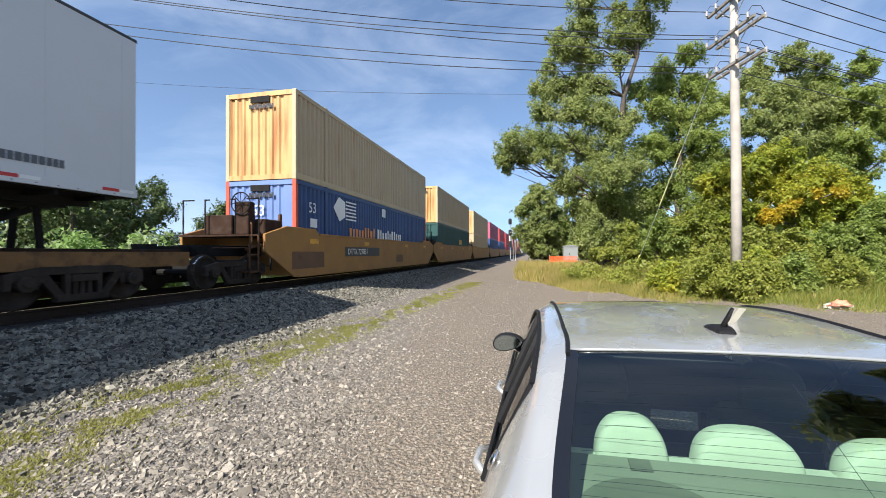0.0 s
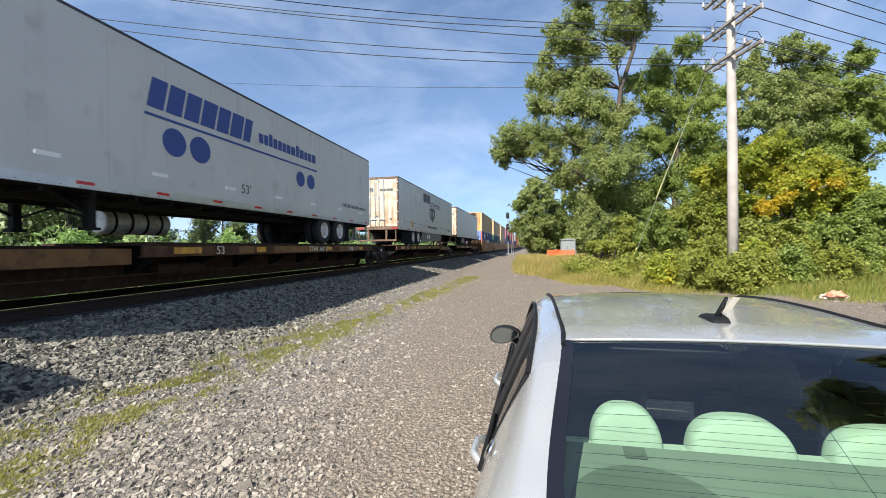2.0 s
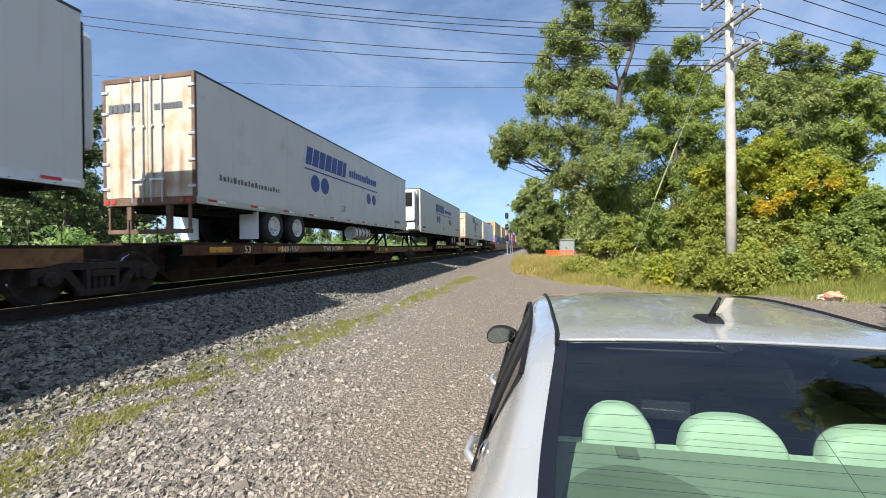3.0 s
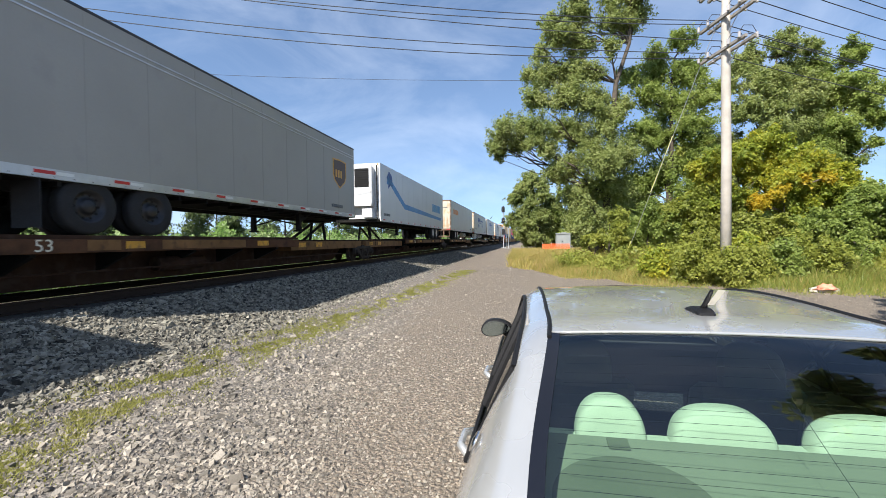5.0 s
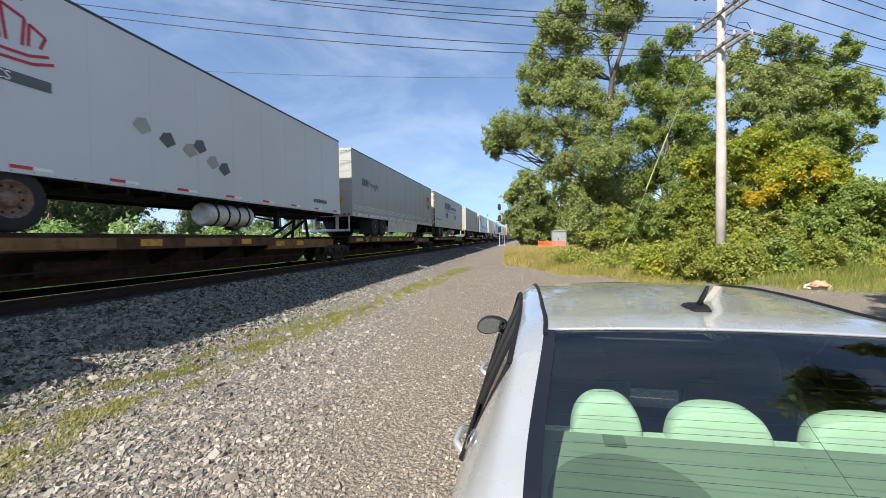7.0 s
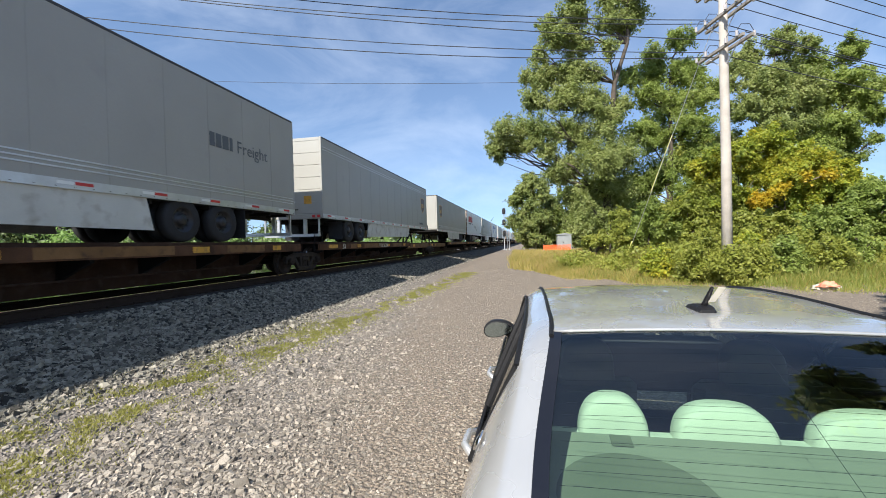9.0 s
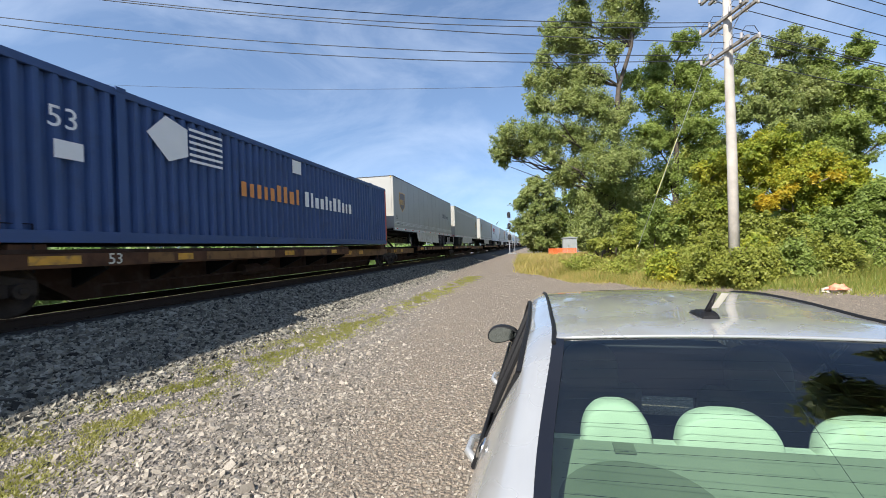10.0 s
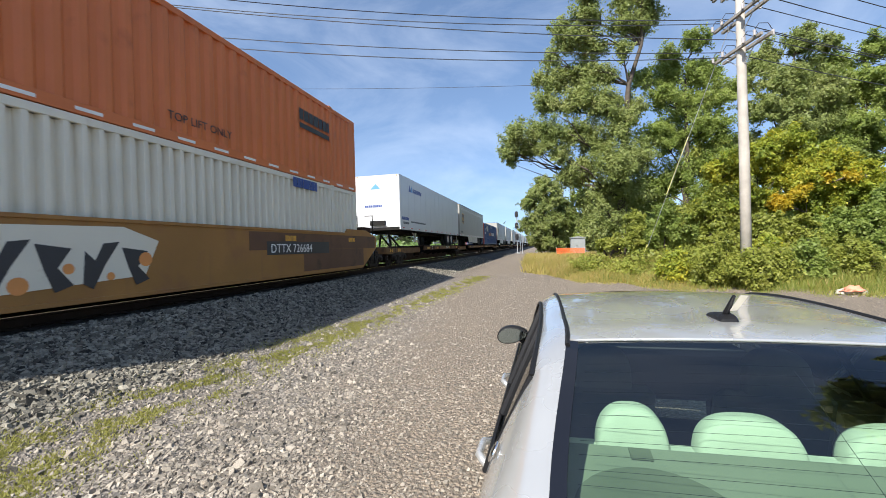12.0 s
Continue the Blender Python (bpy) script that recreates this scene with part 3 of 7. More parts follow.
ME_BOLSTER = Shape().box(-1.0, 1.0, -0.2, 0.2, 0.42, 0.72).mesh("bolster", bevel=0.03)
ME_BOLSTER.materials.append(M_DARK)
ME_AXLE = Shape().tube((-0.8, 0, 0), (0.8, 0, 0), 0.08, 10).mesh("axle")
ME_AXLE.materials.append(M_DARK)


def bogie(parent, y, z=0.0):
    """A two-axle rail truck with cast side frames."""
    t = part("bogie", ME_BOLSTER, M_DARK, parent, "dark cast-steel rail truck", at=pose(0, y, z))
    part("side_frame", ME_FRAME, M_DARK, t)
    part("side_frame", ME_FRAME, M_DARK, t, at=pose(0, 0, 0, 0, 0, 180))
    for s in (-0.87, 0.87):
        part("axle", ME_AXLE, M_DARK, t, at=pose(0, s, 0.42))
        part("rail_wheel", ME_RWHEEL, M_DARK, t, at=pose(0.76, s, 0.42))
        part("rail_wheel", ME_RWHEEL, M_DARK, t, at=pose(-0.76, s, 0.42, 0, 0, 180))
        part("tread", ME_TREAD, M_RAILTOP, t, at=pose(0.76, s, 0.42))


def on_side(u, z, length, turned, w=1.3, off=0.006):
    """The pose of something flat on the side that faces the yard; u runs from the trailing to the leading end."""
    if turned:
        return Matrix.Translation((-w - off, length - u, z)) @ Matrix(((0, 0, -1, 0), (-1, 0, 0, 0), (0, 1, 0, 0), (0, 0, 0, 1)))
    return Matrix.Translation((w + off, u, z)) @ Matrix(((0, 0, 1, 0), (1, 0, 0, 0), (0, 1, 0, 0), (0, 0, 0, 1)))


def flat(pts, h=0.003):
    return Shape().prism(pts, "z", 0, h)


def bars(total, height, seed, gap=0.13, slant=0.0, lo=0.55, hi=0.95, mixed=False):
    """A row of plain blocks in place of writing."""
    r = random.Random(seed)
    s, u = Shape(), 0.0
    while u < total - 0.3 * height:
        w = min(height * r.uniform(lo, hi), total - u)
        t = height * (r.choice((1.0, 0.74, 0.78)) if mixed else 1.0)
        k = slant * t
        s.prism([(u, 0), (u + w, 0), (u + w + k, t), (u + k, t)], "z", 0, 0.003)
        u += w + height * gap
    return s


def stroke(pts, w):
    """A bent line of even width, flat."""
    s = Shape()
    for (x0, y0), (x1, y1) in zip(pts, pts[1:]):
        d = math.hypot(x1 - x0, y1 - y0)
        nx, ny = -(y1 - y0) / d * w / 2, (x1 - x0) / d * w / 2
        s.prism([(x0 + nx, y0 + ny), (x0 - nx, y0 - ny), (x1 - nx, y1 - ny), (x1 + nx, y1 + ny)], "z", 0, 0.003)
    return s


def disc(r, n=24):
    return flat([(r * math.cos(2 * math.pi * i / n), r * math.sin(2 * math.pi * i / n)) for i in range(n)])


def shield(w, h):
    return flat([(0, h), (w / 2, h * 1.03), (w, h), (w, h * 0.45), (w * 0.9, h * 0.25), (w / 2, 0), (w * 0.1, h * 0.25), (0, h * 0.45)])


def brand_shield(ob, u, z, w, h, L, turned):
    part("emblem_border", shield(w, h), M_GOLD, ob, "gold shield border", at=on_side(u, z, L, turned))
    part("emblem", shield(w * 0.88, h * 0.9), M_SHIELD, ob, "dark brown shield emblem", at=on_side(u + w * 0.06, z + h * 0.055, L, turned, off=0.010))
    part("emblem_mark", bars(w * 0.6, h * 0.26, 3, gap=0.25, lo=0.4, hi=0.6), M_GOLD, ob, at=on_side(u + w * 0.17, z + h * 0.38, L, turned, off=0.014))


def brand_two_circles(ob, L, turned, url):
    """Blue word blocks, an underline and two pairs of discs."""
    part("word_mark", bars(3.3, 0.62, 5, gap=0.10, slant=0.22, lo=0.45, hi=0.7), M_LBLUE, ob, "bold blue slanted word blocks", at=on_side(4.7, 2.62, L, turned))
    part("word_mark", bars(3.1, 0.36, 8, gap=0.12, lo=0.45, hi=0.75, mixed=True), M_LBLUE, ob, at=on_side(8.15, 2.72, L, turned))
    part("underline", flat([(0, 0), (6.7, 0), (6.7, 0.055), (0, 0.055)]), M_LBLUE, ob, at=on_side(4.65, 2.44, L, turned))
    for u, r in ((5.35, 0.30), (6.05, 0.30), (10.25, 0.25), (10.9, 0.25)):
        part("disc", disc(r), M_LBLUE, ob, "dark blue disc", at=on_side(u, 2.03, L, turned))
    words("53'", 0.34, M_LGREY, ob, on_side(7.4, 1.22, L, turned))
    part("address_bar", bars(2.5, 0.15, 4, gap=0.4, lo=0.3, hi=0.7, mixed=True), M_LGREY, ob, at=on_side(url, 1.42, L, turned))


def trailer(y_rear, label, skin, turned=False, L=16.15, door=None, skirt=None, tank=False, reefer=False, wheels_at=3.0, rim=True, seams=True, tape=True, lips=False, roofband=False, legs_dark=True, doorkind="swing", flap=False):
    """A highway trailer on its own wheels. Local y runs from the doors to the nose; z starts at the deck."""
    ob = stock("semi_trailer", y_rear if not turned else y_rear + L, 2.0, label, "trailer", "trailers on the train", turned)
    B, T, W = 0.80, 3.82, 1.3
    body = Shape().box(-W, W, 0.06, L, B + 0.12, T)
    part("body", body, skin, ob, bevel=0.025)
    part("roof_cap", Shape().box(-W - 0.006, W + 0.006, 0.05, L + 0.006, T - 0.055, T + 0.012), M_ALU if skin is M_BRIGHT and not door else M_CAP, ob, bevel=0.012)
    for s in (-1, 1):
        part("bottom_rail", Shape().box(s * (W - 0.05), s * (W + 0.012), 0.03, L + 0.004, B, B + 0.16), M_ALU if skin is not M_BRIGHT else M_BRIGHT, ob)
        if seams:
            ribs = Shape()
            for k in range(1, int(L / 1.22) + 1):
                ribs.box(s * (W - 0.01), s * (W + 0.004), k * 1.22 - 0.012, k * 1.22 + 0.012, B + 0.16, T - 0.11)
            part("panel_seams", ribs, skin, ob)
        if lips:
            for z in (1.13, 1.21, 1.29):
                part("rub_strip", Shape().box(s * (W - 0.01), s * (W + 0.012), 0.1, L - 0.05, z, z + 0.025), M_ALU, ob)
        if roofband:
            for z in (3.35, 3.45):
                part("rub_strip", Shape().box(s * (W - 0.01), s * (W + 0.012), 0.1, L - 0.05, z, z + 0.03), M_ALU, ob)
        if tape:
            red, wht = Shape(), Shape()
            for k in range(11):
                y = 0.35 + k * (L - 1.0) / 10
                red.box(s * (W + 0.010), s * (W + 0.015), y, y + 0.30, B + 0.07, B + 0.125)
                wht.box(s * (W + 0.010), s * (W + 0.015), y + 0.31, y + 0.58, B + 0.07, B + 0.125)
            part("red_tape", red, M_RED, ob)
            part("white_tape", wht, M_TAPEW, ob)
        rivets = Shape()
        for k in range(int(L / 0.3)):
            rivets.box(s * (W + 0.010), s * (W + 0.016), k * 0.3 + 0.1, k * 0.3 + 0.115, B + 0.025, B + 0.04)
        part("rivets", rivets, M_DARK, ob)
    part("underframe", Shape().box(-0.55, -0.43, 0.2, L - 0.3, B - 0.18, B).box(0.43, 0.55, 0.2, L - 0.3, B - 0.18, B).box(-W + 0.05, W - 0.05, 0.15, L - 0.05, B - 0.02, B + 0.10), M_DARK, ob)
    cross = Shape()
    for k in range(int(L / 0.8)):
        cross.box(-W + 0.06, W - 0.06, 0.4 + k * 0.8, 0.46 + k * 0.8, B - 0.10, B - 0.01)
    part("floor_framing", cross, M_DARK, ob)
    # doors
    d = door or skin
    part("door_frame", Shape().box(-W, -W + 0.09, 0, 0.07, B, T).box(W - 0.09, W, 0, 0.07, B, T).box(-W + 0.09, W - 0.09, 0, 0.07, T - 0.12, T).box(-W + 0.09, W - 0.09, -0.03, 0.07, B - 0.02, B + 0.16), M_RUSTY if door else skin, ob, bevel=0.008)
    if doorkind == "swing":
        for x0, x1 in ((-W + 0.09, -0.006), (0.006, W - 0.09)):
            dr = part("door", Shape().box(x0, x1, 0.01, 0.06, B + 0.17, T - 0.13), d, ob, bevel=0.008)
            hs = Shape()
            hx = x0 if x0 < -0.5 else x1
            for z in (1.2, 1.8, 2.4, 3.0, 3.5):
                hs.box(hx - 0.09, hx + 0.09, -0.015, 0.012, z - 0.03, z + 0.03)
            part("hinges", hs, M_ALU, dr)
        for x in (-0.42, -0.12, 0.12, 0.42):
            rod = part("lock_rod", Shape().tube((x, -0.02, B + 0.05), (x, -0.02, T - 0.06), 0.018, 8), M_GALV, ob)
            part("rod_bracket", Shape().box(x - 0.05, x + 0.05, -0.03, 0.01, 1.35, 1.42).box(x - 0.05, x + 0.05, -0.03, 0.01, 2.6, 2.66), M_GALV, rod)
        part("lock_handle", Shape().box(-0.42, -0.05, -0.045, -0.02, 1.36, 1.40).box(0.12, 0.48, -0.045, -0.02, 1.36, 1.40), M_GALV, ob)
        if door:
            part("door_writing", bars(0.95, 0.2, 11, lo=0.4, hi=0.8), M_LGREY, ob, at=Matrix.Translation((-1.1, -0.002, 3.0)) @ pose(0, 0, 0, 90, 0, 0))
            part("door_writing", bars(0.8, 0.14, 12, lo=0.4, hi=0.8), M_LGREY, ob, at=Matrix.Translation((0.2, -0.002, 3.0)) @ pose(0, 0, 0, 90, 0, 0))
    else:
        for k in range(6):
            z = B + 0.18 + k * 0.455
            part("door_panel", Shape().box(-W + 0.09, W - 0.09, 0.01, 0.06, z, z + 0.447), d, ob, bevel=0.006)
        part("door_latch", Shape().box(-0.15, 0.15, -0.02, 0.012, 1.08, 1.2).tube((0.1, -0.02, 1.14), (0.3, -0.02, 1.14), 0.02), M_DARK, ob)
        part("yellow_notice", Shape().box(0.55, 0.85, -0.004, 0.008, 1.35, 1.65), M_YELLOW, ob)
    lamp = Shape()
    for x in (-1.15, -0.95, 0.95, 1.15):
        lamp.box(x - 0.06, x + 0.06, -0.045, -0.028, B + 0.03, B + 0.12)
    part("tail_lamp", lamp, M_RED, ob)
    g = Shape().box(-1.15, 1.15, -0.02, 0.08, 0.12, 0.22)
    for x in (-0.55, 0.55):
        g.box(x - 0.06, x + 0.06, 0.0, 0.09, 0.22, B)
    for x in (-1.12, 1.12):
        g.box(x - 0.025, x + 0.025, 0.0, 0.06, 0.22, B)
    part("rear_guard", g, M_RUSTY if door else M_ALU, ob)
    # running gear
    y0 = wheels_at
    for y in (y0, y0 + 1.24):
        part("axle", Shape().tube((-1.1, y, 0.41), (1.1, y, 0.41), 0.075, 10).box(-0.5, 0.5, y - 0.1, y + 0.1, 0.41, 0.72), M_DARK, ob)
        for s in (-1, 1):
            for x in (1.13, 0.80):
                w = part("wheel", ME_TYRE, M_TYRE, ob, at=pose(s * x, y, 0.41, 0, 0, 0 if s > 0 else 180))
                if x > 1:
                    part("rim", ME_RIM3 if rim == "rust" else ME_RIM if rim else ME_RIM2, M_RIM, w, "rusted steel rim" if rim == "rust" else "white-painted steel rim" if rim else "dark steel rim")
                    part("wheel_nuts", ME_NUTS, M_DARK, w)
    for s in (-1, 1):
        part("mud_flap", Shape().box(s * 0.68, s * 1.28, y0 - 0.78, y0 - 0.765, 0.02, B), M_TAPEW if flap else M_TYRE, ob)
        part("slider_rail", Shape().box(s * 0.5, s * 0.62, y0 - 0.9, y0 + 2.1, 0.62, B), M_DARK, ob)
    # landing legs
    yl = L - 3.9
    for s in (-1, 1):
        part("landing_leg", Shape().box(s * 0.82, s * 0.96, yl - 0.07, yl + 0.07, 0.16, B).box(s * 0.78, s * 1.0, yl - 0.12, yl + 0.12, 0.12, 0.17).tube((s * 0.9, yl, 0.40), (s * 0.9, yl + 0.75, B), 0.03), M_DARK if legs_dark else M_ALU, ob)
    part("leg_brace", Shape().tube((-0.9, yl, 0.35), (0.9, yl, B - 0.05), 0.025).tube((0.9, yl, 0.35), (-0.9, yl, B - 0.05), 0.025), M_DARK, ob)
    if skirt:
        for s in (-1, 1):
            part("side_skirt", Shape().prism([(y0 + 2.0, 0.15), (y0 + 2.15, B), (L - 4.6, B), (L - 5.0, 0.22)], "x", s * (W - 0.06), s * (W - 0.03)), skirt, ob, "long aerodynamic side skirt")
    if tank:
        part("fuel_tank", Shape().tube((0.92, 9.0, 0.42), (0.92, 10.7, 0.42), 0.29, 20), M_TANK, ob, "pale cylindrical fuel tank with straps", bevel=0.03)
        bands = Shape()
        for y in (9.25, 9.65, 10.05, 10.45):
            bands.tube((0.92, y, 0.42), (0.92, y + 0.06, 0.42), 0.30, 20).box(0.7, 1.14, y, y + 0.06, 0.62, B)
        part("tank_strap", bands, M_DARK, ob)
        if turned:
            for c in list(ob.children)[-2:]:
                c.matrix_basis = pose(-1.84, 0, 0)
    if reefer:
        r = part("reefer_unit", Shape().prism([(-0.95, 1.55), (0.95, 1.55), (1.0, 1.75), (1.0, 3.55), (0.9, 3.7), (-0.9, 3.7), (-1.0, 3.55), (-1.0, 1.75)], "y", L + 0.004, L + 0.42), M_BRIGHT, ob, "white refrigeration unit with black grille", bevel=0.03)
        for x in (-0.45, 0.45):
            part("grille", Shape().box(x - 0.38, x + 0.38, L + 0.421, L + 0.44, 2.55, 3.5), M_TRIM, r)
            sl = Shape()
            for k in range(8):
                sl.box(x - 0.38, x + 0.38, L + 0.44, L + 0.455, 2.58 + k * 0.115, 2.62 + k * 0.115)
            part("grille_slat", sl, M_DARK, r)
        part("side_pipe", Shape().tube((-1.15, L + 0.1, 0.9), (-1.15, L + 0.1, 3.7), 0.03).tube((1.15, L + 0.1, 0.9), (1.15, L + 0.1, 3.7), 0.03), M_DARK, r)
        part("control_box", Shape().box(-0.95, -0.4, L + 0.004, L + 0.3, 1.0, 1.5), M_BRIGHT, r)
    else:
        part("nose_panel", Shape().box(-W + 0.12, W - 0.12, L, L + 0.015, B + 0.2, T - 0.15), skin, ob, bevel=0.006)
        part("air_coupling", Shape().box(-0.45, 0.45, L + 0.015, L + 0.10, B + 0.25, B + 0.50), M_DARK, ob)
    part("marker_lamp", Shape().box(-W + 0.1, -W + 0.16, L + 0.005, L + 0.03, T - 0.08, T - 0.03).box(W - 0.16, W - 0.1, L + 0.005, L + 0.03, T - 0.08, T - 0.03), M_GOLD, ob)
    part("fleet_bar", bars(1.0, 0.13, L * 7 + y_rear, lo=0.45, hi=0.75), M_LGREY, ob, at=on_side(L - 2.2 if not turned else 0.5, 1.12, L, turned))
    return ob


ME_OUT = {s: Shape().prism([(s * 0.42, 0.35), (s * 0.42, 0.99), (s * 1.22, 0.99), (s * 1.22, 0.70)], "y", 0, 0.08).mesh("outrigger") for s in (-1, 1)}


def spine_car(y0, y1, y_rear, turned, L, mark=None, bogie_at=0.0):
    """One platform of an articulated flat car: deep centre sill, wheel decks, a hitch, a bogie at its trailing end."""
    ob = stock("spine_car", y0, RAIL, "rusty ochre spine flat car carrying a highway load", "rail car", "spine cars")
    n = y1 - y0
    a, b = y_rear - y0, y_rear - y0 + (L or 16.15)
    part("centre_sill", Shape().prism([(1.35, 0.62), (2.1, 0.125), (n - 2.1, 0.125), (n - 1.35, 0.62), (n, 0.64), (n, 0.99), (0, 0.99), (0, 0.64)], "x", -0.45, 0.45), M_DECK, ob, bevel=0.01)
    rear_nose = turned
    d0, d1 = (a + 4.6, b + 0.3) if rear_nose else (a - 0.3, b - 4.6)
    d0, d1 = max(0.15, d0), min(n - 0.15, d1)
    for s in (-1, 1):
        part("wheel_deck", Shape().box(s * 0.42, s * 1.28, d0, d1, 0.99, 1.055), M_DECK, ob)
        part("side_sill", Shape().box(s * 1.22, s * 1.30, d0, d1, 0.77, 0.985).box(s * 1.14, s * 1.30, d0, d1, 0.75, 0.775), M_SILL, ob, bevel=0.006)
        for u, w in ((2.7, 0.6), (4.2, 2.6), (8.4, 1.5)):
            if d0 + u + w < d1:
                part("faded_panel", Shape().box(s * 1.30, s * 1.303, d0 + u, d0 + u + w, 0.785, 0.975), M_FADED, ob, "worn ochre paint panel")
        e0, e1 = (0.3, d0) if rear_nose else (d1, n - 0.3)
        part("end_platform", Shape().box(s * 0.42, s * 1.0, e0, e1, 0.62, 0.93), M_FADED, ob)
        for u in (0.5, 1.7):
            part("yellow_plate", Shape().box(s * 1.0, s * 1.004, e0 + u, e0 + u + 0.45, 0.72, 0.88), M_YELLOW, ob, "chipped yellow reflective plate")
        k = int((d1 - d0) / 1.6)
        for i in range(k + 1):
            part("outrigger", ME_OUT[s], M_DARK, ob, at=pose(0, d0 + 0.3 + i * 1.6, 0))
        for i, (u, w) in enumerate(((0.7, 0.75), (3.4, 0.4), (7.3, 0.5), (10.3, 0.4))):
            if d0 + u + w < d1:
                part("yellow_plate", Shape().box(s * 1.30, s * 1.304, d0 + u, d0 + u + w, 0.81, 0.95), M_YELLOW, ob, "chipped yellow reflective plate")
        part("grab_rail", Shape().path([(s * 1.25, 0.35, 0.7), (s * 1.25, 0.35, 1.45), (s * 1.25, 0.95, 1.45), (s * 1.25, 0.95, 0.7)], [0.014] * 4, 6), M_DARK, ob)
    if L > 0:
        kp = a + 0.95 if rear_nose else b - 0.95
        q = 1 if rear_nose else -1
        part("hitch", Shape().tube((-0.35, kp, 0.95), (-0.25, kp, 1.72), 0.06).tube((0.35, kp, 0.95), (0.25, kp, 1.72), 0.06).box(-0.5, 0.5, kp - 0.3, kp + 0.3, 1.72, 1.82).tube((-0.3, kp + q * 1.7, 0.95), (-0.25, kp + q * 0.1, 1.65), 0.055).tube((0.3, kp + q * 1.7, 0.95), (0.25, kp + q * 0.1, 1.65), 0.055), M_DARK, ob, "folding trailer hitch stand")
    if mark:
        words(mark, 0.23, M_C["cream"], ob, on_side(d0 + (d1 - d0) * 0.52, 0.80, n, False))
        if "360" in mark:
            words("2-28 /1-57", 0.23, M_C["cream"], ob, on_side(d0 + (d1 - d0) * (0.78 if turned else 0.30), 0.80, n, False))
    words("53", 0.28, M_C["cream"], ob, on_side(d0 + 1.9, 0.785, n, False))
    if L == 0:
        for u in (a + 0.5, a + 15.6):
            part("container_pedestal", Shape().box(-1.25, 1.25, u - 0.25, u + 0.25, 0.93, 1.138), M_SILL, ob, bevel=0.01)
    part("brake_rigging", Shape().tube((0.75, n * 0.35, 0.45), (0.75, n * 0.35 + 1.3, 0.45), 0.16, 12).tube((0.9, 2.2, 0.40), (0.9, n - 2.2, 0.40), 0.02, 6), M_DECK, ob)
    bogie(ob, bogie_at)
    return ob


def corrugated(L, h, pitch, depth, ends=0.0):
    """A corrugated wall in local u (along), z and outward depth, as a strip."""
    s = Shape()
    us = [(0, 0)]
    u = ends
    while u + pitch <= L - ends + 1e-6:
        us += [(u + pitch * 0.05, 0), (u + pitch * 0.25, -depth), (u + pitch * 0.55, -depth), (u + pitch * 0.75, 0)]
        u += pitch
    us += [(L, 0)]
    v = [(u, z, d) for u, d in us for z in (0, h)]
    return v, [(2 * i, 2 * i + 2, 2 * i + 3, 2 * i + 1) for i in range(len(us) - 1)]


def container(y, z, label, colour, L=16.15, end=None, post=None, pitch=0.278, deco=None):
    """A ribbed 53-foot container; local y from the doors, z from its base."""
    ob = stock("shipping_container", y, z, label, "container", "containers on the train")
    H, W = 2.9, 1.3
    c, e, p = M_C[colour], M_C[end or colour], post or M_C[colour]
    for s in (-1, 1):
        v, f = corrugated(L - 0.24, H - 0.36, pitch, 0.062 if pitch > 0.3 else 0.12 if colour == "cream" else 0.095)
        part("side_wall", Shape().add([(s * (W - 0.012 + d), 0.12 + u, 0.22 + zz) for u, zz, d in v], f), c, ob)
        part("top_rail", Shape().box(s * (W - 0.08), s * W, 0.02, L - 0.02, H - 0.14, H), c, ob, bevel=0.006)
        part("bottom_rail", Shape().box(s * (W - 0.08), s * W, 0.02, L - 0.02, 0.02, 0.22), c, ob, bevel=0.006)
        for yy in (2.0, L - 2.0):
            part("lift_post", Shape().box(s * (W - 0.06), s * (W + 0.002), yy - 0.09, yy + 0.09, 0.03, H - 0.01).box(s * (W - 0.1), s * (W + 0.01), yy - 0.1, yy + 0.1, H - 0.06, H + 0.03), c, ob)
        for yy in (0, L):
            sg = 1 if yy == 0 else -1
            part("corner_post", Shape().box(s * (W - 0.14), s * W, min(yy, yy + sg * 0.14), max(yy, yy + sg * 0.14), 0, H), p, ob, "red corner post" if post else "", bevel=0.01)
    v, f = corrugated(2 * W - 0.28, H - 0.3, 0.26, 0.045)
    for yy, sg in ((0.03, -1), (L - 0.03, 1)):
        part("end_wall", Shape().add([(-W + 0.14 + u, yy + sg * d, 0.16 + zz) for u, zz, d in v], f), e, ob)
        part("end_sill", Shape().box(-W + 0.14, W - 0.14, yy - 0.03, yy + 0.03, 0.02, 0.18), e, ob)
        part("end_header", Shape().box(-W + 0.14, W - 0.14, yy - 0.03, yy + 0.03, H - 0.16, H - 0.01), e, ob)
    part("roof", Shape().box(-W + 0.02, W - 0.02, 0.05, L - 0.05, H - 0.05, H - 0.02), c, ob)
    part("floor", Shape().box(-W + 0.02, W - 0.02, 0.05, L - 0.05, 0.03, 0.12), M_DARK, ob)
    part("end_writing", bars(0.9, 0.14, int(y * 3) % 97, lo=0.4, hi=0.7), M_LBLACK, ob, at=Matrix.Translation((-0.4, -0.012, 2.35)) @ pose(0, 0, 0, 90, 0, 0))
    part("vent_box", Shape().box(-0.35, 0.35, -0.012, 0.02, 2.55, 2.75), M_DARK, ob)
    return ob


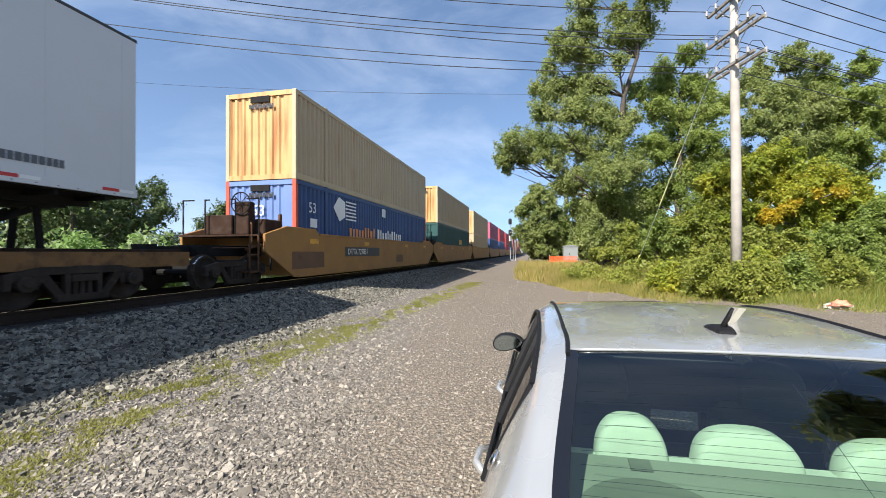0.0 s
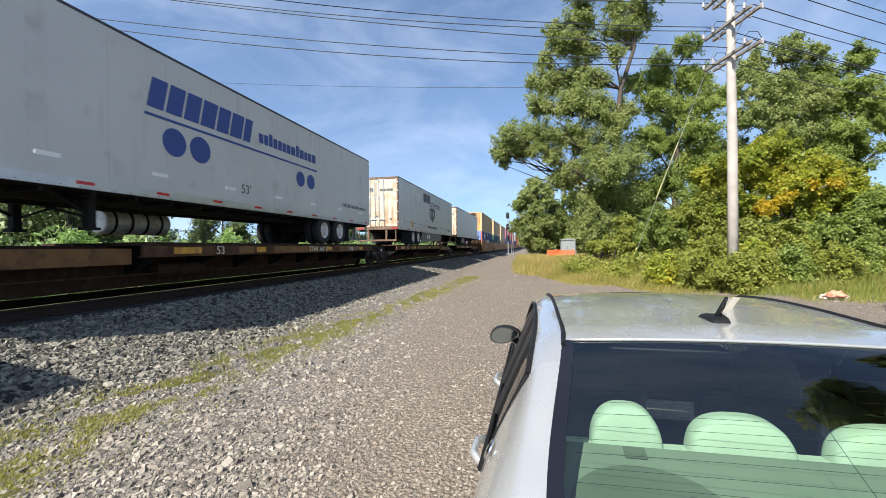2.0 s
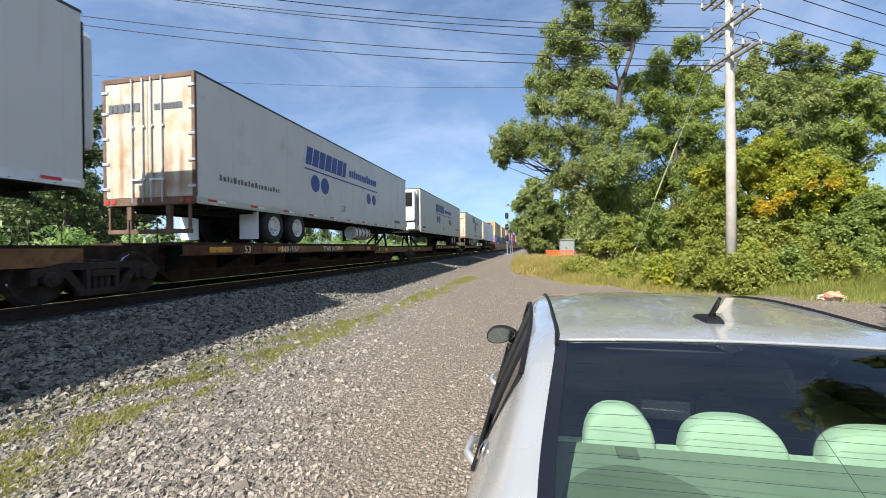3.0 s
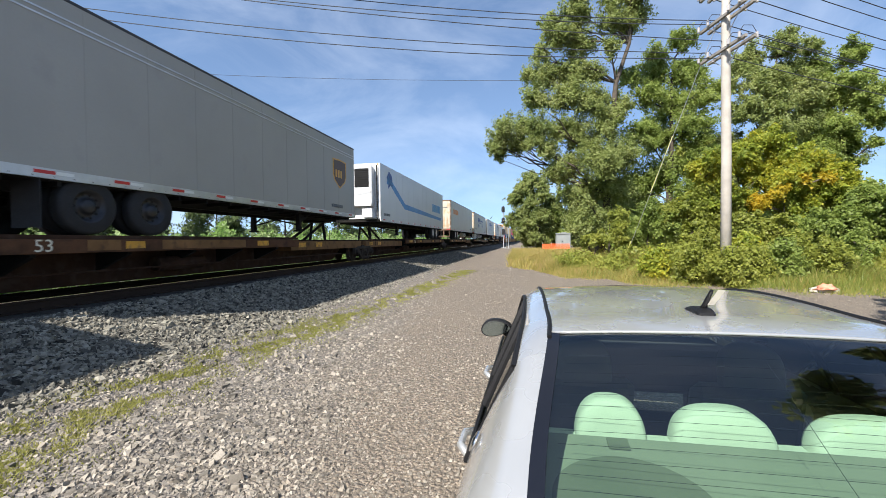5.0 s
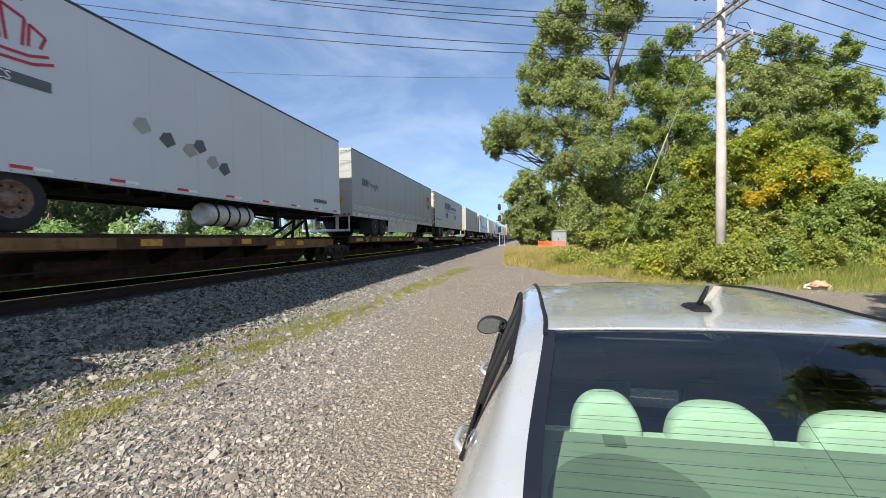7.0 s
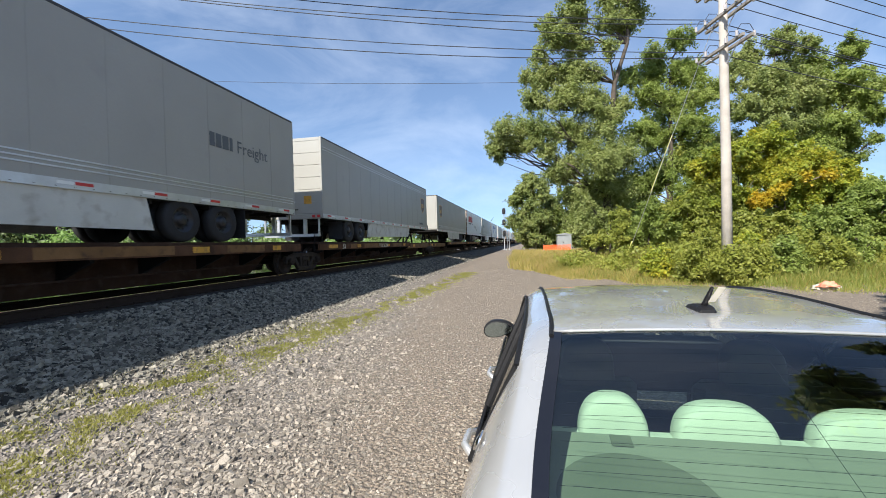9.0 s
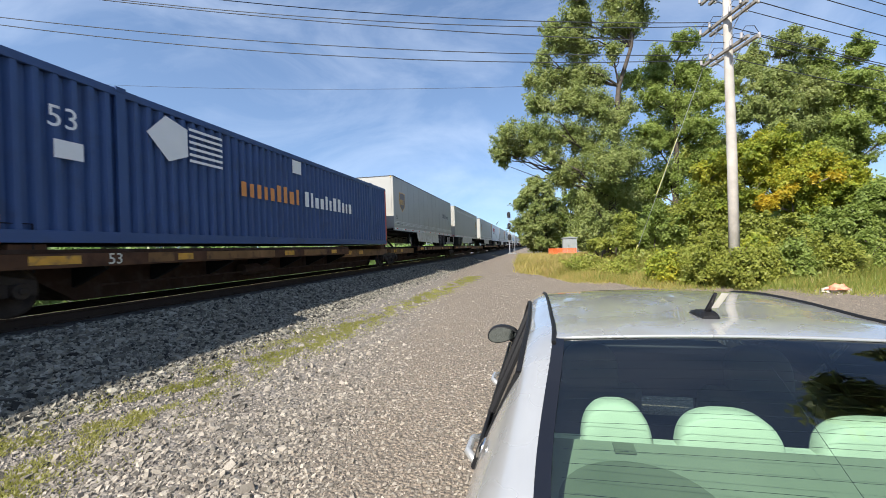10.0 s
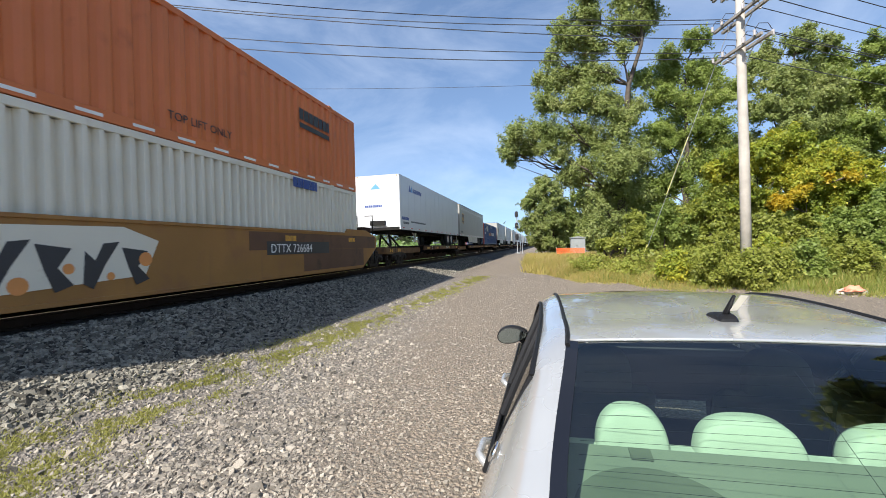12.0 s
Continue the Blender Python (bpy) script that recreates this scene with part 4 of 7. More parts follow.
def well_car(y0, y1, yc, L, label, mark=None, patch=None, tone=None, ends=(True, False)):
    """A double-stack well unit: tall side sills round the load, sloped ends, platforms and bogies."""
    ob = stock("well_car", y0, WELL, label, "rail car", "well cars")
    n, a, b = y1 - y0, yc - y0 - 0.35, yc - y0 + L + 0.35
    mat = tone or M_WELL
    for s in (-1, 1):
        prof = [(a - 1.35, 0.85), (a + 0.1, 0.05), (b - 0.1, 0.05), (b + 1.35, 0.85), (b + 1.35, 1.34), (b + 0.3, 1.62), (b - 1.4, 1.62), (b - 1.6, 1.45), (a + 1.6, 1.45), (a + 1.4, 1.62), (a - 0.3, 1.62), (a - 1.35, 1.34)]
        part("side_sill", Shape().prism(prof, "x", s * 1.335, s * 1.42), mat, ob, bevel=0.008)
        part("top_chord", Shape().box(s * 1.32, s * 1.45, a + 1.6, b - 1.6, 1.40, 1.47), mat, ob, bevel=0.008)
        part("bottom_chord", Shape().box(s * 1.30, s * 1.45, a + 0.3, b - 0.3, 0.04, 0.12), mat, ob, bevel=0.008)
        for u in (a + 1.0, a + 5.5, b - 5.5, b - 1.4):
            part("yellow_plate", Shape().box(s * 1.42, s * 1.425, u, u + 0.55, 1.12, 1.28), M_YELLOW, ob, "faded yellow reflective plate")
        if s > 0 and mark:
            part("mark_panel", Shape().box(1.42, 1.426, a + 3.6, a + 7.9 - 0.6, 0.66, 1.04), M_LBLACK, ob)
            words(mark, 0.34, M_TAPEW, ob, on_side(a + 3.85, 0.74, n, False, 1.426))
        if s > 0 and patch is not None:
            for q, (u0, u1, z0, z1, pm) in enumerate(patch):
                part("paint_patch", Shape().box(1.42, 1.4235, u0 - y0, u1 - y0, z0, z1), pm, ob)
    for u, q in ((a, -1), (b, 1)):
        part("bulkhead", Shape().box(-1.33, 1.33, u - 0.06, u + 0.06, 0.1, 1.3), mat, ob)
        e = 0.25 if q < 0 else n - 0.25
        part("draft_sill", Shape().box(-0.35, 0.35, min(e, u), max(e, u), 0.72, 1.02), M_DARK, ob)
        part("end_platform", Shape().box(-1.3, 1.3, min(u, u + q * 1.5), max(u, u + q * 1.5), 1.28, 1.33), M_DECK, ob)
        part("end_housing", Shape().box(0.35, 1.25, min(u + q * 0.35, u + q * 1.15), max(u + q * 0.35, u + q * 1.15), 1.33, 1.78), M_DECK, ob, bevel=0.03)
        part("end_valve", Shape().tube((-0.8, u + q * 0.7, 1.45), (0.2, u + q * 0.7, 1.45), 0.13, 10), M_DECK, ob)
        for x in (-1.25, -0.5, 0.5, 1.25):
            part("hand_rail", Shape().tube((x, u + q * 1.4, 1.3), (x, u + q * 1.4, 2.35), 0.022, 6).tube((x, u + q * 1.4, 2.33), (x * 0.7, u + q * 1.4, 2.33), 0.02, 6), M_DARK, ob)
        ld = Shape()
        for z in (0.45, 0.78, 1.1):
            ld.tube((1.3, u + q * 0.95, z), (1.3, u + q * 1.45, z), 0.014, 6)
        ld.box(1.27, 1.31, u + q * 0.93 - 0.02, u + q * 0.93 + 0.02, 0.3, 1.3).box(1.27, 1.31, u + q * 1.45 - 0.02, u + q * 1.45 + 0.02, 0.3, 1.3)
        part("step_ladder", ld, M_DARK, ob)
    part("well_floor", Shape().box(-1.3, 1.3, a, b, 0.16, 0.26), M_DARK, ob)
    if ends[0]:
        part("coupler", Shape().box(-0.12, 0.12, -0.9, 0.3, 0.72, 0.98).box(-0.2, 0.2, -1.05, -0.75, 0.68, 1.02), M_DARK, ob)
        wheel = Shape()
        for i in range(20):
            t0, t1 = 2 * math.pi * i / 20, 2 * math.pi * (i + 1) / 20
            wheel.tube((0.75 + 0.3 * math.cos(t0), a - 1.5, 2.2 + 0.3 * math.sin(t0)), (0.75 + 0.3 * math.cos(t1), a - 1.5, 2.2 + 0.3 * math.sin(t1)), 0.018, 6)
        for i in range(4):
            t0 = math.pi * i / 4
            wheel.tube((0.75 - 0.3 * math.cos(t0), a - 1.5, 2.2 - 0.3 * math.sin(t0)), (0.75 + 0.3 * math.cos(t0), a - 1.5, 2.2 + 0.3 * math.sin(t0)), 0.012, 6)
        part("brake_wheel", wheel, M_DARK, ob, "hand brake wheel")
        part("air_reservoir", Shape().tube((-0.2, a - 0.95, 1.52), (0.95, a - 0.95, 1.52), 0.17, 14), M_SILL, ob, "rusty air reservoir", bevel=0.02)
        part("brake_pipe", Shape().path([(1.1, a - 1.5, 0.95), (1.1, a - 1.5, 1.6), (0.8, a - 1.2, 1.75), (0.2, a - 1.2, 1.75), (0.2, a - 0.6, 1.5)], [0.022] * 5, 6).path([(1.2, a - 0.4, 1.0), (1.25, a - 1.2, 1.05), (1.2, a - 1.9, 0.9)], [0.025] * 3, 6), M_SILL, ob)
        part("uncoupling_lever", Shape().path([(1.3, a - 1.9, 0.7), (1.3, a - 1.95, 0.95), (0.3, a - 2.1, 0.95), (0.1, a - 2.4, 0.85)], [0.016] * 4, 6), M_SILL, ob)
        part("end_step", Shape().box(1.0, 1.34, a - 1.9, a - 1.5, 0.28, 0.32).box(1.31, 1.34, a - 1.9, a - 1.86, 0.3, 1.3).box(1.31, 1.34, a - 1.54, a - 1.5, 0.3, 1.3).box(1.31, 1.34, a - 1.9, a - 1.5, 0.75, 0.79), M_SILL, ob)
        for x in (-0.9, 0.1, 1.05):
            part("end_bracket", Shape().prism([(a - 0.35, 1.33), (a - 0.1, 1.33), (a - 0.1, 2.0), (a - 0.2, 2.0)], "x", x, x + 0.06), M_SILL, ob)
        part("brake_housing", Shape().box(0.55, 0.95, a - 1.45, a - 1.15, 1.33, 2.25).box(-0.6, 0.3, a - 1.3, a - 0.6, 1.33, 1.9), M_DECK, ob, bevel=0.02)
        bogie(ob, 0.9, RAIL - WELL)
    if ends[1]:
        bogie(ob, n, RAIL - WELL)
    if not ends[0]:
        bogie(ob, 0, RAIL - WELL)
    return ob


def make_train():
    Lc = 16.15
    # double stacks ahead
    yA = 11.86
    well_car(yA - 3.2, yA + Lc + 1.9, yA, Lc, "ochre double-stack well car with sloped ends", "DTTX 727851",
             [(yA - 0.4, yA + 1.6, 0.3, 0.85, M_BROWN), (yA + 9.5, yA + 10.6, 0.3, 0.7, M_BROWN)])
    c = container(yA, 1.22, "blue ribbed container with red corner posts", "blue", end="blue_end", post=M_POST_RED)
    stack_words(c, 3.9, 1.15)
    words("53", 0.5, M_LWHITE, c, Matrix.Translation((-0.3, -0.02, 1.75)) @ pose(0, 0, 0, 90, 0, 0))
    container(yA, 4.12, "tan ribbed container with rust-streaked end", "tan", end="tan_end")
    plan = [("green", "tan"), ("tan", "tan"), ("blue", "magenta"), ("blue", "red"), ("red", "red"), ("blue", "cream"), ("orange", "red"), ("tan", "orange"), ("red", "tan"), ("blue", "red"), ("cream", "orange")]
    for k, (low, top) in enumerate(plan):
        y = yA + 19.85 * (k + 1)
        well_car(y - 1.95, y + Lc + 1.9, y, Lc, "ochre double-stack well car in a long cut", ends=(False, k == len(plan) - 1))
        g = container(y, 1.22, low + " ribbed container sitting in a well car", low)
        if k == 0:
            part("word_mark", bars(1.4, 0.5, 4, gap=0.12), M_GOLD, g, "yellow word blocks", at=on_side(9.5, 1.3, Lc, False, off=0.012))
        container(y, 4.12, top + " ribbed container stacked on another container", top, end="tan_end" if top == "tan" else None)
    # trailers
    P = []
    t = trailer(-9.70, "plain white dry-van trailer with rust-edged doors", M_BRIGHT, door=M_DOOR, wheels_at=3.3)
    P.append((-9.70, False, Lc, "TTAX 360167"))
    t = trailer(-28.50, "white trailer with black shield graphic and dirty doors", M_WHITE, door=M_DOOR, skirt=M_DSKIRT, wheels_at=3.1)
    shield_brand(t, Lc)
    P.append((-28.50, False, Lc, None))
    t = trailer(-48.97, "white reefer trailer with blue discs, riding backwards", M_WHITE, turned=True, reefer=True, tank=True)
    brand_two_circles(t, Lc, True, 13.3)
    P.append((-48.97, True, Lc, "TTAX 360167"))
    t = trailer(-68.55, "white trailer with blue discs and grimy doors", M_WHITE, door=M_DOOR, tank=True, flap=True)
    brand_two_circles(t, Lc, False, 0.75)
    P.append((-68.55, False, Lc, "TTAX 360370"))
    t = trailer(-87.1, "white reefer trailer with red word blocks", M_WHITE, door=M_DOOR, tank=True, reefer=True)
    part("word_mark", bars(3.0, 0.5, 21, gap=0.12), M_ORANGE_LT, t, "orange-red word blocks", at=on_side(1.5, 2.5, Lc, False))
    P.append((-87.1, False, Lc, None))
    t = trailer(-107.2, "white reefer trailer with a blue swoosh", M_BRIGHT, turned=True, reefer=True, skirt=None, wheels_at=2.6)
    swoosh(t, Lc)
    P.append((-107.2, True, Lc, None))
    t = trailer(-124.24, "short grey trailer with a shield emblem", M_GREY, L=13.75, wheels_at=2.5, doorkind="roll", door=None, roofband=True, rim=False)
    brand_shield(t, 11.7, 1.9, 1.2, 1.15, 13.75, False)
    P.append((-124.24, False, 13.75, None))
    t = trailer(-143.95, "white trailer with blue discs and rusted door edges", M_WHITE, door=M_DOOR, tank=True, wheels_at=2.3, rim="rust")
    brand_two_circles(t, Lc, False, 0.65)
    P.append((-143.95, False, Lc, None))
    t = trailer(-161.36, "grey trailer with shield emblem, pale skirts and rub strips", M_GREY, skirt=M_SKIRT, lips=True, wheels_at=3.0, doorkind="roll", rim=False)
    brand_shield(t, 14.35, 1.95, 1.1, 1.1, Lc, False)
    part("word_mark", bars(0.8, 0.34, 31, gap=0.13, lo=0.5, hi=0.8), M_LGREY, t, "dark grey word blocks", at=on_side(1.2, 2.3, Lc, False))
    words("Freight", 0.46, M_LGREY, t, on_side(2.15, 2.3, Lc, False))
    P.append((-161.36, False, Lc, None))
    t = trailer(-178.75, "white trailer with red word blocks and torn decals", M_BRIGHT, door=M_DOOR, tank=True, wheels_at=3.7, rim="rust")
    part("word_mark", bars(3.2, 0.72, 41, gap=0.10, slant=0.12, lo=0.5, hi=0.8), M_CRED, t, "red word blocks", at=on_side(1.6, 2.45, Lc, False))
    for line in (((0, 0.1), (0.3, 0.0), (0.75, 0.02), (1.05, 0.12)), ((0.05, 0.2), (0.35, 0.12), (0.7, 0.13), (0.98, 0.22)),
                 ((0.1, 0.3), (0.02, 0.62), (0.3, 0.55), (0.34, 0.26)), ((0.42, 0.26), (0.36, 0.78), (0.66, 0.68), (0.62, 0.26)),
                 ((0.70, 0.28), (0.72, 0.62), (0.94, 0.5), (0.86, 0.30)), ((0.05, 0.66), (0.10, 0.86), (0.30, 0.80)), ((0.40, 0.84), (0.44, 1.02), (0.64, 0.94))):
        part("emblem_line", stroke(line, 0.045), M_CRED, t, "red sail outline", at=on_side(4.5, 2.5, Lc, False))
    part("strap_line", flat([(0, 0), (3.9, 0), (3.9, 0.17), (0, 0.17)]), M_LGREY, t, at=on_side(1.6, 2.15, Lc, False))
    words("LOGISTICS", 0.19, M_LWHITE, t, on_side(4.05, 2.17, Lc, False, off=0.012))
    for i, (u, z) in enumerate(((6.9, 1.9), (7.5, 1.75), (8.1, 1.65), (8.4, 1.8), (8.8, 1.5), (9.2, 1.4))):
        part("torn_decal", flat([(0, 0.15), (0.2, 0), (0.42, 0.12), (0.3, 0.34), (0.1, 0.30)]), M_LGREY if i % 2 else M_GREY, t, at=on_side(u, z, Lc, False))
    P.append((-178.75, False, Lc, None))
    t = trailer(-195.8, "grey trailer with shield emblem, riding backwards", M_GREY, turned=True, skirt=M_SKIRT, lips=True, rim=False)
    brand_shield(t, 0.95, 1.95, 1.1, 1.1, Lc, True)
    P.append((-195.8, True, Lc, None))
    t = trailer(-215.58, "grey roll-door trailer with shield emblem and pale skirt", M_GREY, skirt=M_SKIRT, roofband=True, doorkind="roll", wheels_at=2.4, rim=False)
    brand_shield(t, 14.4, 1.95, 1.0, 1.05, Lc, False)
    P.append((-215.58, False, Lc, "TTAX 653532"))
    t = trailer(-233.6, "grey trailer with shield emblem and number, riding backwards", M_GREY, turned=True, skirt=M_SKIRT, lips=True, wheels_at=3.2, rim=False)
    brand_shield(t, 0.98, 1.9, 1.08, 1.1, Lc, True)
    words("53", 0.34, M_LGREY, t, on_side(0.35, 1.45, Lc, True))
    part("word_mark", bars(0.8, 0.34, 31, gap=0.13, lo=0.5, hi=0.8), M_LGREY, t, "dark grey word blocks", at=on_side(12.5, 2.25, Lc, True))
    words("Freight", 0.46, M_LGREY, t, on_side(13.45, 2.25, Lc, True))
    P.append((-233.6, True, Lc, None))
    c = container(-250.98, 1.99, "blue ribbed container with red corner posts", "blue", post=M_POST_RED)
    stack_words(c, 5.2, 1.28)
    P.append((-250.98, False, 0.0, None))
    t = trailer(-267.9, "grey trailer with shield emblem and drooping skirt", M_GREY, turned=True, skirt=M_SKIRT, roofband=True, wheels_at=3.2, rim=False)
    brand_shield(t, 1.1, 1.9, 1.15, 1.1, Lc, True)
    P.append((-267.9, True, Lc, None))
    t = trailer(-284.9, "clean white trailer with small blue triangles, riding backwards", M_BRIGHT, turned=True, wheels_at=3.0, legs_dark=False)
    triangles(t, Lc)
    P.append((-284.9, True, Lc, "TTAX 653532"))
    # the articulated joints stand a little off the middle of some gaps
    off = {0: -1.0, 3: -0.7, 7: -0.15, 8: -0.4, 12: 0.5}
    joints = [(P[i][0] + P[i + 1][0] + (P[i + 1][2] or Lc)) / 2 + off.get(i, 0.0) for i in range(len(P) - 1)]
    for i, (y, tn, L, mark) in enumerate(P):
        front = joints[i - 1] if i else 8.3
        rear = joints[i] if i < len(joints) else y - 1.7
        spine_car(rear, front, y, tn, L, mark, 2.1 if i + 1 == len(P) else 0.0)
        if i == 0:
            bogie(TRAIN[-1][0], front - rear - 2.6)
    # last stack
    yZ = -290.39 - Lc
    well_car(yZ - 1.9, yZ + Lc + 2.2, yZ, Lc, "ochre well car with painted-over brown panel and graffiti", "", None, ends=(False, True))
    z = TRAIN[-1][0]
    o = 1.9
    part("paint_patch", Shape().box(1.42, 1.424, o + Lc - 6.7, o + Lc + 1.55, 0.86, 1.36), M_BROWN, z, "dull brown repainted panel")
    part("paint_patch", Shape().box(1.42, 1.4235, o + Lc - 4.2, o + Lc + 0.3, 0.16, 0.855), M_BROWN, z)
    part("mark_panel", Shape().box(1.424, 1.428, o + Lc - 6.0, o + Lc - 2.6, 0.72, 1.10), M_LBLACK, z)
    words("DTTX 726684", 0.36, M_TAPEW, z, on_side(o + Lc - 5.85, 0.78, 1, False, 1.428))
    r = random.Random(5)
    part("graffiti", flat([(0, 0.1), (0.4, 0.0), (4.6, 0.25), (4.9, 0.9), (4.2, 1.15), (1.2, 1.1), (0.2, 0.9)]), M_C["cream"], z, "pale sprayed background", at=on_side(o + Lc - 14.2, 0.18, 1, False, 1.421))
    for k in range(7):
        u = o + Lc - 14.0 + k * 0.66
        hgt = r.uniform(0.6, 0.95)
        part("graffiti", flat([(0, 0.1), (0.16, 0.0), (0.36, hgt * 0.5), (0.62, hgt), (0.34, hgt * 0.96), (0.2, hgt * 0.6), (0.04, hgt * 0.8)] if k % 2 else [(0, hgt), (0.5, hgt * 0.9), (0.3, hgt * 0.5), (0.52, 0.1), (0.25, 0.0), (0.12, hgt * 0.45)]), M_LBLACK, z, at=on_side(u, 0.26, 1, False, 1.426))
        part("graffiti", disc(r.uniform(0.07, 0.14), 14), M_ORANGE_LT, z, at=on_side(u + 0.45, 0.35 + 0.5 * r.random(), 1, False, 1.428))
    container(yZ, 1.22, "cream ribbed container with a torn blue decal", "cream")
    part("torn_decal", bars(1.4, 0.3, 9, gap=0.05, lo=0.3, hi=1.2), M_LBLUE, TRAIN[-1][0], at=on_side(Lc - 4.5, 2.55, Lc, False, off=0.012))
    c = container(yZ, 4.12, "orange ribbed container with dark word blocks", "orange", pitch=0.40)
    part("word_mark", bars(1.9, 0.36, 51, gap=0.1), M_LBLACK, c, "black word blocks", at=on_side(Lc - 4.05, 1.88, Lc, False, off=0.012))
    part("word_mark", flat([(0, 0), (1.9, 0), (1.9, 0.16), (0, 0.16)]), M_LBLACK, c, at=on_side(Lc - 4.05, 1.62, Lc, False, off=0.012))
    words("TOP LIFT ONLY", 0.26, M_LBLACK, c, on_side(Lc - 8.9, 0.46, Lc, False, off=0.012))
    for k in range(16):
        part("pale_tape", Shape().box(1.301, 1.306, 0.5 + k, 0.95 + k, 0.08, 0.14), M_TAPEW, c)


def stack_words(c, u, z):
    """A white folded-page emblem and two word blocks."""
    part("word_mark", bars(2.9, 0.5, 61, gap=0.28, lo=0.28, hi=0.5, mixed=True), M_ORANGE_LT, c, "orange word blocks", at=on_side(u, z, 16.15, False, off=0.012))
    part("word_mark", bars(3.7, 0.5, 62, gap=0.28, lo=0.28, hi=0.48, mixed=True), M_LWHITE, c, "white word blocks", at=on_side(u + 3.1, z, 16.15, False, off=0.012))
    part("emblem", flat([(0, 0.5), (0.45, 0.95), (1.0, 0.8), (1.0, 0.2), (0.5, 0.0)]), M_LWHITE, c, "white page emblem", at=on_side(2.5, 1.75, 16.15, False, off=0.012))
    for k in range(6):
        part("emblem_line", flat([(0, 0), (1.0, 0), (1.0, 0.06), (0, 0.06)]), M_LWHITE, c, at=on_side(3.55, 1.85 + k * 0.14, 16.15, False, off=0.012))
    words("53", 0.5, M_LWHITE, c, on_side(0.75, 1.9, 16.15, False, off=0.012))
    part("notice", flat([(0, 0), (0.5, 0), (0.5, 0.42), (0, 0.42)]), M_LWHITE, c, at=on_side(7.6, 2.3, 16.15, False, off=0.012))
    part("notice", flat([(0, 0), (0.45, 0), (0.45, 0.3), (0, 0.3)]), M_LWHITE, c, at=on_side(0.85, 1.4, 16.15, False, off=0.012))


def shield_brand(t, L):
    part("word_mark", bars(1.95, 0.62, 71, gap=0.1, lo=0.5, hi=0.7), M_LBLACK, t, "black word blocks", at=on_side(5.6, 2.95, L, False))
    words("INTERMODAL", 0.56, M_LBLACK, t, on_side(7.5, 2.75, L, False))
    s = [(0.0, 1.0), (0.9, 1.12), (1.8, 1.0), (1.7, 0.45), (0.9, 0.0), (0.1, 0.45)]
    part("emblem", flat(s), M_LBLACK, t, "black shield emblem with a pale road", at=on_side(7.3, 1.6, L, False))
    part("emblem_road", flat([(0.78, 0.15), (1.02, 0.15), (0.97, 0.95), (0.83, 0.95)]), M_LGREY, t, at=on_side(7.3, 1.6, L, False, off=0.010))
    for u in (0.3, 1.22):
        part("emblem_road", flat([(u, 0.55), (u + 0.25, 0.4), (u + 0.25, 0.88), (u, 0.9)]), M_WHITE, t, at=on_side(7.3, 1.6, L, False, off=0.010))
    part("address_bar", bars(2.9, 0.16, 73, lo=0.4, hi=0.8), M_LGREY, t, at=on_side(6.75, 1.14, L, False))
    part("side_groove", flat([(0, 0), (L - 0.4, 0), (L - 0.4, 0.02), (0, 0.02)]), M_LGREY, t, at=on_side(0.2, 1.28, L, False))
    part("yellow_notice", flat([(0, 0), (0.35, 0), (0.35, 0.4), (0, 0.4)]), M_YELLOW, t, at=on_side(2.6, 1.02, L, False))
    for u in (6.6, 7.15):
        part("skirt_diamond", flat([(0.2, 0), (0.4, 0.2), (0.2, 0.4), (0, 0.2)]), M_TAPEW, t, at=on_side(u, 0.3, L, False, w=1.27))


def swoosh(t, L):
    part("swoosh", flat([(1.0, 1.75), (1.6, 1.75), (4.3, 0.62), (15.2, 0.40), (15.2, 0.62), (4.4, 0.95), (1.7, 2.1), (1.2, 2.25)]), paint("swoosh_blue", (0.05, 0.22, 0.50), 0.4), t, "blue swoosh stripe", at=on_side(0.0, 1.1, L, True))
    part("emblem", flat([(0, 0.6), (0.3, 0.4), (0.2, 0.0), (0.75, 0.3), (1.1, 0.1), (0.9, 0.8), (0.4, 1.0)]), M_LBLUE, t, at=on_side(1.0, 2.6, L, True))
    part("word_mark", bars(3.2, 0.6, 81, gap=0.12, slant=0.15), paint("word_blue", (0.06, 0.28, 0.55), 0.4), t, "blue word blocks", at=on_side(11.9, 2.1, L, True))


def triangles(t, L):
    pale = paint("pale_blue_mark", (0.12, 0.33, 0.62), 0.4)
    for u, m in ((1.6, M_LBLUE), (1.95, pale)):
        part("emblem", flat([(0, 0), (0.38, 0), (0.38, 0.1), (0.2, 0.4)]), m, t, "blue triangle emblem", at=on_side(u, 3.05, L, True))
    part("word_mark", bars(1.9, 0.24, 91, gap=0.2), M_LBLUE, t, at=on_side(2.4, 3.05, L, True))
    part("number_bar", bars(1.2, 0.17, 92, gap=0.2), M_LBLUE, t, at=on_side(0.3, 1.35, L, True))
    part("number_bar", bars(3.2, 0.09, 93, gap=0.2), M_LGREY, t, at=on_side(1.9, 1.25, L, True))
    front = lambda x, z: Matrix.Translation((x, L + 0.02, z)) @ pose(0, 0, 0, 90, 0, 180)
    part("emblem", flat([(0, 0), (0.6, 0), (0.32, 0.3)]), pale, t, at=front(0.4, 3.05))
    part("number_bar", bars(1.0, 0.13, 94, gap=0.2), M_LBLUE, t, at=front(0.75, 2.05))


make_train()


# ---------- plants ----------
def unit(v):
    return v / np.maximum(np.linalg.norm(v, axis=-1, keepdims=True), 1e-6)


